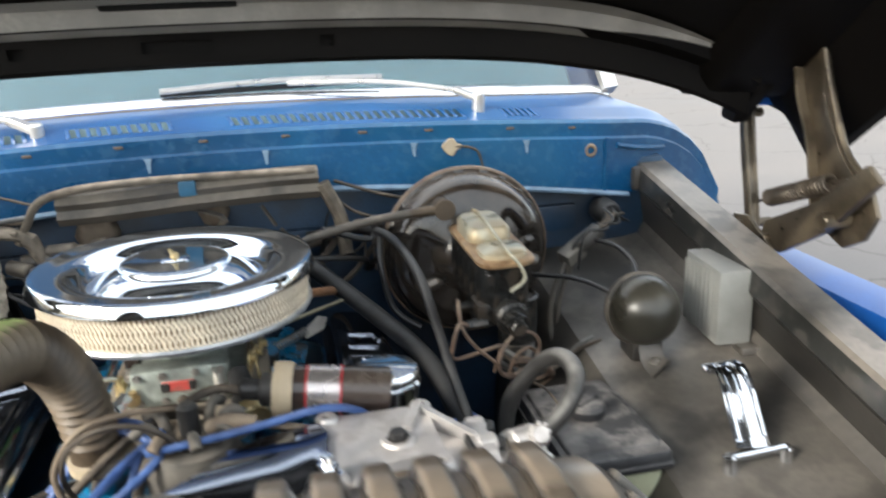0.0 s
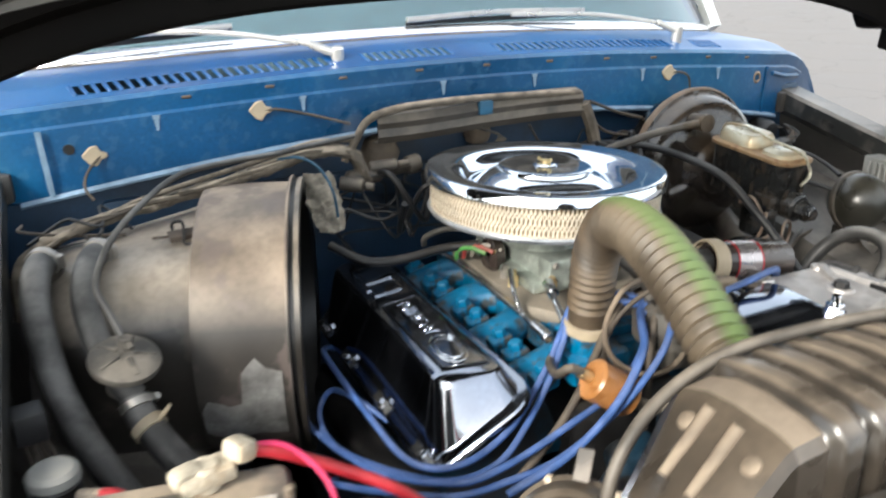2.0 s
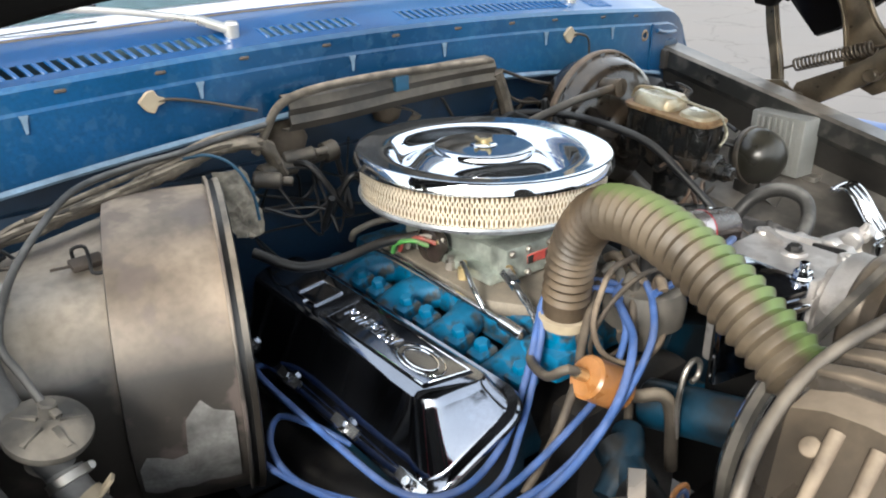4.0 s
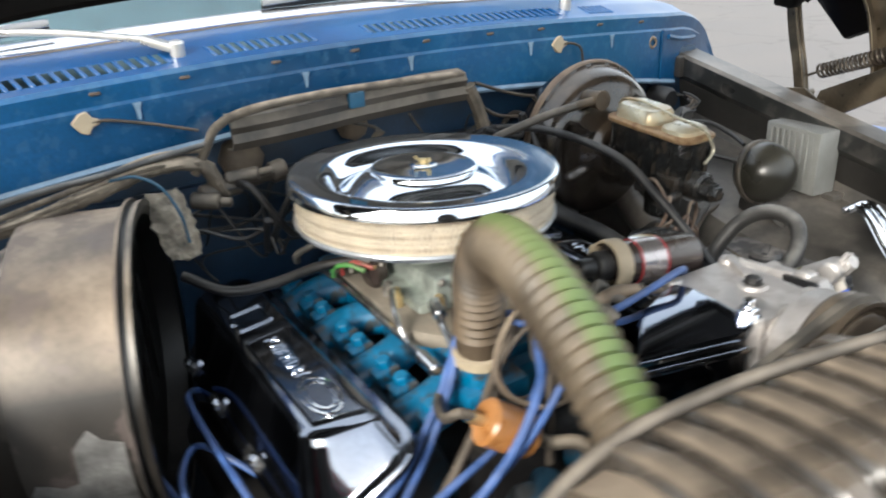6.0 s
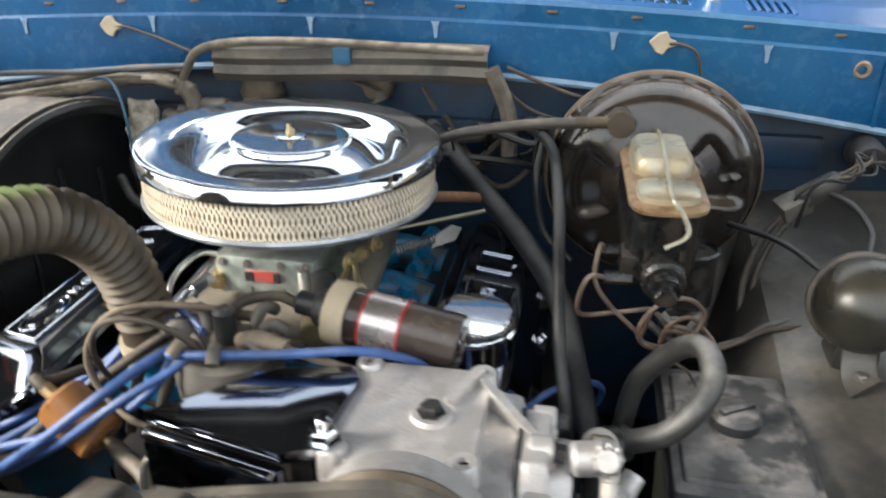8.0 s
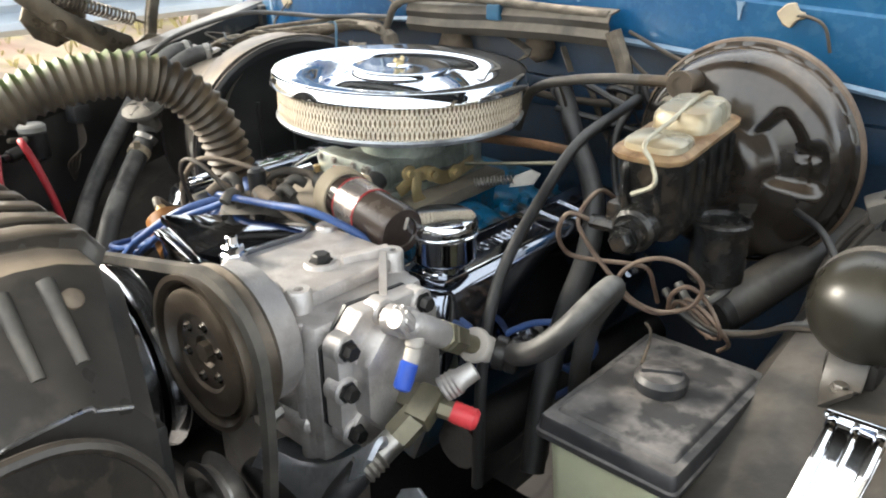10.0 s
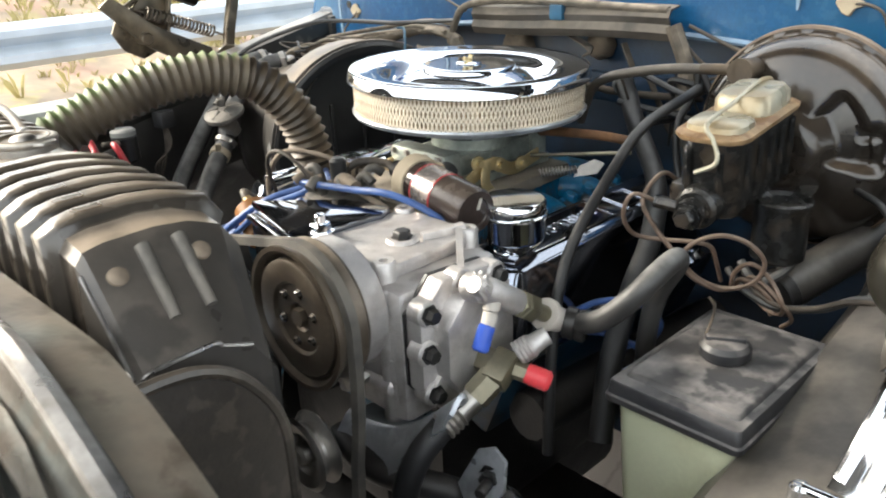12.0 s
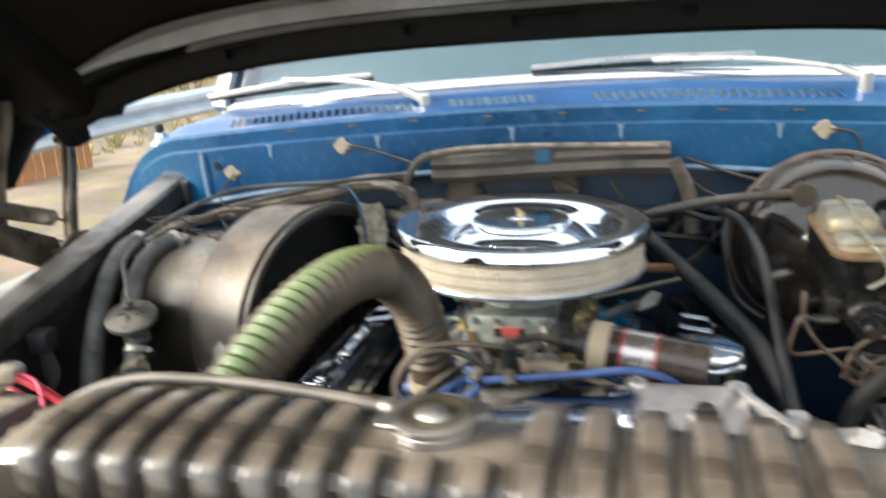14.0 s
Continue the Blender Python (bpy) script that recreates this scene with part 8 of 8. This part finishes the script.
for pts, r in (([(-0.730, 0.078, 1.018), (-0.742, 0.035, 1.01), (-0.745, -0.02, 0.97), (-0.730, -0.09, 0.90), (-0.69, -0.17, 0.83), (-0.64, -0.235, 0.775), (-0.57, -0.30, 0.72), (-0.47, -0.36, 0.68)], 0.0175), ([(-0.664, 0.085, 1.018), (-0.682, 0.045, 1.012), (-0.692, 0.0, 0.985), (-0.685, -0.045, 0.94), (-0.668, -0.075, 0.905), (-0.657, -0.085, 0.885)], 0.0165), ([(-0.656, -0.085, 0.885), (-0.650, -0.105, 0.862), (-0.615, -0.16, 0.82), (-0.56, -0.225, 0.775), (-0.50, -0.28, 0.73)], 0.0185)):
    bm = B()
    tube(bm, pts, r, 18)
    hh = thing("heater_hose", pts[0], "grey-black rubber heater hose with dust", "hose", group="heater hoses")
    part("hose_body", bm, "rubber_grey", hh)
    bm = B()
    hm_ = at_axis(pts[0], pts[1])
    lathe(bm, [(r, 0.004), (r + 0.003, 0.005), (r + 0.003, 0.014), (r, 0.015)], hm_, 26)
    cyl(bm, hm_ @ Vector((r + 0.003, -0.008, 0.0095)), hm_ @ Vector((r + 0.003, 0.010, 0.0095)), 0.005, 8, 0.001)
    part("hose_clamp", bm, "steel", hh, "dull steel hose clamp")
bm = B()
lathe(bm, [(0.018, 0), (0.0215, 0.001), (0.0215, 0.013), (0.018, 0.014)], at_axis((-0.649, -0.107, 0.860), (-0.62, -0.155, 0.825)), 24)
strip(bm, [(-0.635, -0.12, 0.868), (-0.622, -0.125, 0.885)], 0.012, 0.004)
single("hose_clamp", bm, "plastic_tan", "pale hose clamp below the heater valve", "clamp")
hv = thing("heater_valve", (-0.66, -0.08, 0.90), "dusty round vacuum heater valve", "valve")
bm = B()
vm = Matrix.Translation((-0.660, -0.082, 0.934)) @ pose(0, 0, 0, 18, 8, 0)
lathe(bm, [(0, -0.016), (0.020, -0.016), (0.030, -0.010), (0.036, -0.007), (0.0405, -0.004), (0.0415, 0.0), (0.0405, 0.004), (0.036, 0.006), (0.028, 0.0095), (0.012, 0.011), (0, 0.011)], vm, 40)
part("diaphragm_housing", bm, "cap_grey", hv)
for k in range(5):
    bm = B()
    a = 2 * math.pi * k / 5
    strip(bm, [vm @ Vector((0.010 * math.cos(a), 0.010 * math.sin(a), 0.011)), vm @ Vector((0.034 * math.cos(a), 0.034 * math.sin(a), 0.006))], 0.006, 0.005)
    part("raised_rib", bm, "cap_grey", hv)
bm = B()
cyl(bm, vm @ Vector((0, 0.0, 0.018)), vm @ Vector((0, 0.004, 0.034)), 0.009, 16, 0.002)
box(bm, vm @ Vector((0, 0, 0.030)), (0.008, 0.03, 0.006), (18, 0, 20), bev=0.002)
cyl(bm, vm @ Vector((0, 0, -0.012)), vm @ Vector((0.0, 0.0, -0.05)), 0.02, 20, 0.004)
part("vacuum_port", bm, "cap_grey", hv)
bm = B()
tube(bm, [vm @ Vector((0, 0.004, 0.024)), (-0.668, -0.068, 0.99), (-0.677, -0.05, 1.021), (-0.655, -0.01, 1.055), (-0.614, 0.04, 1.080), (-0.555, 0.10, 1.100), (-0.48, 0.145, 1.100), (-0.407, 0.17, 1.098), (-0.33, 0.19, 1.102), (-0.266, 0.20, 1.106)], 0.0042, 10)
single("vacuum_line", bm, "rubber_grey", "dusty vacuum line arching over the heater case", "hose")
loom = thing("wiring_loom", (-0.5, 0.18, 1.05), "thick dusty taped wiring loom along the firewall", "wiring loom")
LP = [(-0.775, 0.10, 0.93), (-0.765, 0.115, 0.985), (-0.735, 0.135, 1.015), (-0.67, 0.150, 1.035), (-0.60, 0.158, 1.046), (-0.52, 0.165, 1.058), (-0.43, 0.178, 1.072), (-0.35, 0.192, 1.086), (-0.28, 0.20, 1.080), (-0.25, 0.20, 1.03)]
bm = B()
line = smooth_line(LP, 0.010)
rows = []
for i, p in enumerate(line):
    t = (line[min(i + 1, len(line) - 1)] - line[max(i - 1, 0)]).normalized()
    u = t.cross(Vector((0, 1, 0))).normalized()
    v = t.cross(u)
    row = []
    for k in range(15):
        a = 2 * math.pi * k / 14
        w = 0.0115 + 0.006 * noise.noise(p * 38 + Vector((math.cos(a), math.sin(a), 0)) * 0.9) + 0.0035 * noise.noise(p * 110)
        row.append(p + (u * math.cos(a) * 0.8 + v * math.sin(a) * 1.25) * w)
    rows.append(row)
loft(bm, rows)
part("loom_body", bm, "loom", loom)
strand = random.Random(31)
for k in range(5):
    bm = B()
    tube(bm, [Vector(p) + Vector((0, strand.uniform(-0.016, 0.006), strand.uniform(-0.002, 0.010))) for p in LP[2 + k % 2:9]], strand.choice((0.0028, 0.0035, 0.0045)), 7, 0.008)
    part("strand", bm, strand.choice(("loom", "wire_dusty", "rubber_grey")), loom)
bm = B()
tube(bm, [(-0.60, 0.15, 1.06), (-0.52, 0.162, 1.074), (-0.42, 0.178, 1.090), (-0.34, 0.20, 1.102), (-0.27, 0.20, 1.10)], 0.004, 8)
part("branch", bm, "loom", loom)
for k, (pts, mt) in enumerate((([(-0.40, 0.176, 1.088), (-0.37, 0.165, 1.090), (-0.345, 0.145, 1.075), (-0.330, 0.130, 1.040), (-0.326, 0.125, 1.00)], "teal"), ([(-0.30, 0.16, 1.0), (-0.25, 0.14, 0.98), (-0.20, 0.15, 0.99)], "iron"), ([(0.20, 0.22, 1.12), (0.28, 0.22, 1.09), (0.36, 0.22, 1.07)], "wire_dusty"), ([(0.18, 0.215, 1.11), (0.24, 0.22, 1.06), (0.33, 0.23, 1.04)], "wire_dusty"), ([(0.18, 0.21, 1.12), (0.205, 0.21, 1.06), (0.21, 0.2, 1.0)], "loom"))):
    bm = B()
    tube(bm, pts, {"loom": 0.012, "teal": 0.0022}.get(mt, 0.003), 8)
    single("engine_wire", bm, mt, "thin wire by the firewall", "wire", group="firewall wires")
bm = B()
cyl(bm, (-0.285, 0.20, 1.035), (-0.225, 0.20, 1.040), 0.014, 16, 0.004)
cyl(bm, (-0.225, 0.20, 1.040), (-0.165, 0.20, 1.048), 0.010, 16, 0.003)
cyl(bm, (-0.180, 0.20, 1.046), (-0.155, 0.20, 1.050), 0.016, 16, 0.003)
single("vacuum_motor", bm, "channel", "brown dusty vacuum motor behind the engine", "actuator")
for p, rr in (((0.0, 0.295, 1.07), 0.026), ((-0.19, 0.300, 1.050), 0.036)):
    bm = B()
    lathe(bm, [(0, 0), (rr, 0), (rr * 0.96, 0.016), (rr * 0.8, 0.024), (rr * 0.5, 0.028), (0, 0.028)], at_axis(p, (p[0], -1, p[2])), 8)
    single("firewall_plug", bm, "boot_tan", "tan dusty plug on the firewall", "plug", group="firewall plugs")

bm = B()
tube(bm, [(-0.345, 0.115, 0.960), (-0.30, 0.075, 0.940), (-0.24, 0.060, 0.940), (-0.18, 0.055, 0.948), (-0.13, 0.03, 0.955)], 0.0072, 12)
single("breather_hose", bm, "iron", "black breather hose behind the valve cover", "hose")
clutter = random.Random(23)
for zone, cnt in (((-0.34, -0.08, 0.10, 0.26, 0.93, 1.06), 9), ((0.10, 0.34, 0.14, 0.27, 0.93, 1.07), 8), ((-0.76, -0.60, 0.10, 0.20, 1.0, 1.05), 4)):
    x0, x1, y0, y1, z0, z1 = zone
    for k in range(cnt):
        p = [Vector((clutter.uniform(x0, x1), clutter.uniform(y0, y1), clutter.uniform(z0, z1))) for _ in range(4)]
        p.sort(key=lambda v: v.x)
        bm = B()
        tube(bm, p, clutter.choice((0.0018, 0.0024, 0.003, 0.005)), 8, 0.007)
        single("engine_wire", bm, clutter.choice(("iron", "rubber", "iron", "wire_dusty")), "thin dark wire in the tangle by the firewall", "wire", group="firewall wires")
for p, q, rad in (((-0.30, 0.19, 1.035), (-0.265, 0.17, 1.03), 0.012), ((-0.245, 0.20, 1.05), (-0.20, 0.185, 1.055), 0.011)):
    bm = B()
    cyl(bm, p, q, rad, 14, 0.003)
    cyl(bm, q, Vector(q) + (Vector(q) - Vector(p)) * 0.4, rad * 0.6, 12, 0.002)
    single("wire_connector", bm, "channel", "brown dusty wire connector behind the engine", "connector", group="wire connectors")
# battery
bat = thing("battery", (-0.66, -0.50, 0.76), "dusty tan battery with coloured labels on top", "battery")
BM_ = Matrix.Translation((-0.655, -0.505, 0)) @ pose(0, 0, 0, 0, 0, -9)
bm = B()
stack(bm, [slab(0.168, -0.118, 0.118, 0.76, 0.01), slab(0.172, -0.122, 0.122, 0.93, 0.01), slab(0.178, -0.125, 0.125, 0.935, 0.01), slab(0.178, -0.125, 0.125, 0.955, 0.01), slab(0.170, -0.120, 0.120, 0.962, 0.008)], BM_)
part("battery_case", bm, "battery", bat, "dusty plastic case")


def tile(name, mat, x0, x1, y0, y1, z=0.9625, h=0.002, label=""):
    bm = B()
    stack(bm, [slab(x1 - x0, -(y1 - y0) / 2, (y1 - y0) / 2, z, 0.003), slab(x1 - x0, -(y1 - y0) / 2, (y1 - y0) / 2, z + h, 0.003)], BM_ @ Matrix.Translation(((x0 + x1) / 2, (y0 + y1) / 2, 0)))
    return part(name, bm, mat, bat, label)


tile("black_label", "label_black", -0.050, -0.002, -0.045, 0.098, 0.9625, 0.004, "black warning label")
rnd_print = random.Random(4)
for k in range(15):
    w0 = -0.047 + 0.006 * rnd_print.random()
    tile("print_bar", "white", w0, w0 + 0.010 + 0.016 * rnd_print.random(), 0.088 - 0.0085 * k, 0.0905 - 0.0085 * k, 0.967, 0.0004)
words = raised_words("DANGER / POISON", 0.0105, 0.0003)
bmesh.ops.transform(words, matrix=BM_ @ Matrix.Translation((-0.010, 0.030, 0.9668)) @ pose(0, 0, 0, 0, 0, -90), verts=words.verts)
part("warning_words", words, "white", bat, "white warning lettering")
tile("white_label", "white", 0.012, 0.075, 0.055, 0.078, 0.9625, 0.0015)
tile("green_label", "label_green", 0.012, 0.028, -0.09, 0.053, 0.9625, 0.0015)
for k in range(5):
    tile("red_label", "label_red", 0.032, 0.048, 0.03 - 0.03 * k, 0.05 - 0.03 * k, 0.9625, 0.0015)
tile("purple_label", "label_purple", 0.052, 0.075, -0.09, 0.053, 0.9625, 0.0012)
tile("yellow_label", "label_yellow", 0.050, 0.064, 0.035, 0.051, 0.964, 0.0012)
bm = B()
p = BM_ @ Vector((0.02, 0.105, 0.962))
cyl(bm, p, p + Vector((0, 0, 0.024)), 0.014, 18, 0.003)
box(bm, p + Vector((0, 0, 0.014)), (0.046, 0.03, 0.014), (0, 0, 12), bev=0.004)
box(bm, Vector((-0.588, -0.402, 0.990)), (0.020, 0.026, 0.018), (0, 12, 30), bev=0.006)
box(bm, Vector((-0.634, -0.408, 0.981)), (0.026, 0.018, 0.016), (10, 0, 20), bev=0.006)
part("terminal_clamp", bm, "lead", bat, "whitish corroded terminal clamp")
bm = B()
p = BM_ @ Vector((0.083, 0.02, 0.962))
cyl(bm, p + Vector((0, 0, -0.01)), p + Vector((0, 0, 0.010)), 0.018, 18, 0.004)
cyl(bm, p + Vector((0, 0, 0.010)), p + Vector((0, 0, 0.05)), 0.004, 10, 0.001)
box(bm, p + Vector((0.0, -0.035, 0.0)), (0.03, 0.05, 0.012), (0, 0, -9), bev=0.003)
part("hold_down", bm, "boot_tan", bat, "dusty hold-down clamp and bolt")
bm = B()
tube(bm, [BM_ @ Vector((-0.05, -0.03, 0.972)), BM_ @ Vector((0.02, -0.012, 0.976)), BM_ @ Vector((0.09, 0.01, 0.974))], 0.0035, 8)
part("hold_down_rod", bm, "rubber_dusty", bat)
bm = B()
tube(bm, [(-0.582, -0.402, 0.988), (-0.555, -0.400, 0.975), (-0.515, -0.400, 0.950), (-0.461, -0.420, 0.922), (-0.428, -0.430, 0.892), (-0.417, -0.430, 0.86), (-0.415, -0.43, 0.78)], 0.0058, 12)
single("battery_cable", bm, "wire_red", "thick red battery cable", "cable")
bm = B()
tube(bm, [(-0.58, -0.40, 0.99), (-0.55, -0.402, 0.982), (-0.525, -0.425, 0.960), (-0.518, -0.445, 0.93), (-0.518, -0.455, 0.86)], 0.0026, 10)
single("pink_wire", bm, "wire_pink", "thin bright pink wire from the battery", "wire")
bm = B()
tube(bm, [(-0.53, -0.47, 0.94), (-0.49, -0.45, 0.93), (-0.455, -0.48, 0.90), (-0.45, -0.52, 0.82)], 0.008, 12)
single("ground_cable", bm, "rubber", "black battery ground cable", "cable")

sol = thing("starter_solenoid", (-0.741, -0.262, 0.86), "starter solenoid with a pale cap on the inner fender", "solenoid")
bm = B()
cyl(bm, (-0.741, -0.262, 0.86), (-0.741, -0.262, 0.915), 0.024, 24, 0.005)
cyl(bm, (-0.731, -0.285, 0.885), (-0.722, -0.318, 0.880), 0.012, 12, 0.002)
cyl(bm, (-0.722, -0.318, 0.880), (-0.719, -0.330, 0.879), 0.008, 8, 0.001)
part("solenoid_body", bm, "black", sol)
bm = B()
lathe(bm, [(0, 0), (0.0245, 0), (0.0245, 0.009), (0.020, 0.013), (0, 0.014)], Matrix.Translation((-0.741, -0.262, 0.914)), 24)
part("solenoid_cap", bm, "reg", sol, "pale grey cap")
for p, q, rr in (((-0.722, -0.284, 0.905), (-0.698, -0.300, 0.909), 0.0065), ((-0.752, -0.285, 0.900), (-0.748, -0.305, 0.902), 0.005)):
    bm = B()
    cyl(bm, p, q, rr, 8, 0.002)
    hexa(bm, Vector(p).lerp(Vector(q), 0.6), Vector(q) - Vector(p), rr * 0.9, 0.005)
    part("terminal", bm, "battery", sol, "dusty terminal")
bm = B()
tube(bm, [(-0.704, -0.298, 0.909), (-0.688, -0.300, 0.905), (-0.674, -0.296, 0.885), (-0.658, -0.292, 0.855), (-0.638, -0.288, 0.815), (-0.625, -0.28, 0.74)], 0.0065, 10, 0.006)
single("battery_cable", bm, "wire_red", "faded red cable running down from the solenoid", "cable")

rel = thing("relay", (-0.765, -0.16, 0.90), "small dark relay plug with dangling wires", "relay")
bm = B()
box(bm, (-0.762, -0.165, 0.925), (0.032, 0.034, 0.034), (0, 0, 10), bev=0.004)
part("relay_case", bm, "rubber", rel)
for k in range(4):
    bm = B()
    tube(bm, [(-0.770 + 0.006 * k, -0.165, 0.91), (-0.765 + 0.008 * k, -0.17, 0.87), (-0.755 + 0.006 * k, -0.18 - 0.01 * k, 0.84), (-0.75, -0.20, 0.80)], 0.0022, 7)
    part("relay_wire", bm, "wire_dusty", rel)

horn = thing("horn", (-0.36, -0.55, 0.80), "round dusty brown horn ahead of the engine", "horn")
bm = B()
hm = at_axis((-0.330, -0.520, 0.875), (-0.43, -0.61, 0.955)) @ Matrix.Scale(1.08, 4)
lathe(bm, [(0, -0.055), (0.044, -0.055), (0.055, -0.040), (0.057, -0.022), (0.061, -0.020), (0.061, -0.013), (0.057, -0.011), (0.056, 0.004), (0.052, 0.013), (0.046, 0.016), (0.040, 0.013), (0.035, 0.004), (0.034, -0.004), (0.031, -0.007), (0.029, -0.003), (0.023, -0.006), (0.012, -0.002), (0, 0.0)], hm, 48)
part("horn_body", bm, "pulley_brown", horn)
for k in range(6):
    bm = B()
    a = 2 * math.pi * k / 6
    hexa(bm, hm @ Vector((0.0595 * math.cos(a), 0.0595 * math.sin(a), -0.014)), hm.to_3x3() @ Vector((0, 0, 1)), 0.004, 0.004)
    part("rim_bolt", bm, "hinge", horn)
bm = B()
strip(bm, [hm @ Vector((0.0, 0.058, 0.0)), hm @ Vector((0.0, 0.085, -0.005))], 0.016, 0.004)
part("bracket", bm, "tank", horn)
for dz, mt, lb in ((0.0, "orange", "orange wire looping out beside the radiator"), (-0.007, "wire_blue", "thin blue wire beside the orange one")):
    bm = B()
    tube(bm, [(-0.225, -0.475, 0.845 + dz), (-0.205, -0.472, 0.868 + dz), (-0.185, -0.470, 0.866 + dz), (-0.176, -0.468, 0.848 + dz), (-0.184, -0.466, 0.828 + dz), (-0.20, -0.46, 0.80)], 0.0028, 8, 0.004)
    single("radiator_wire", bm, mt, lb, "wire", group="radiator wires")
# engine bay floor
for s in (-1, 1):
    bm = B()
    box(bm, (s * 0.42, -0.2, 0.42), (0.10, 1.4, 0.15), bev=0.01)
    part("frame_rail", bm, "iron", truck)
bm = B()
box(bm, (0, 0.0, 0.33), (0.8, 0.12, 0.12), bev=0.02)
part("crossmember", bm, "iron", truck)
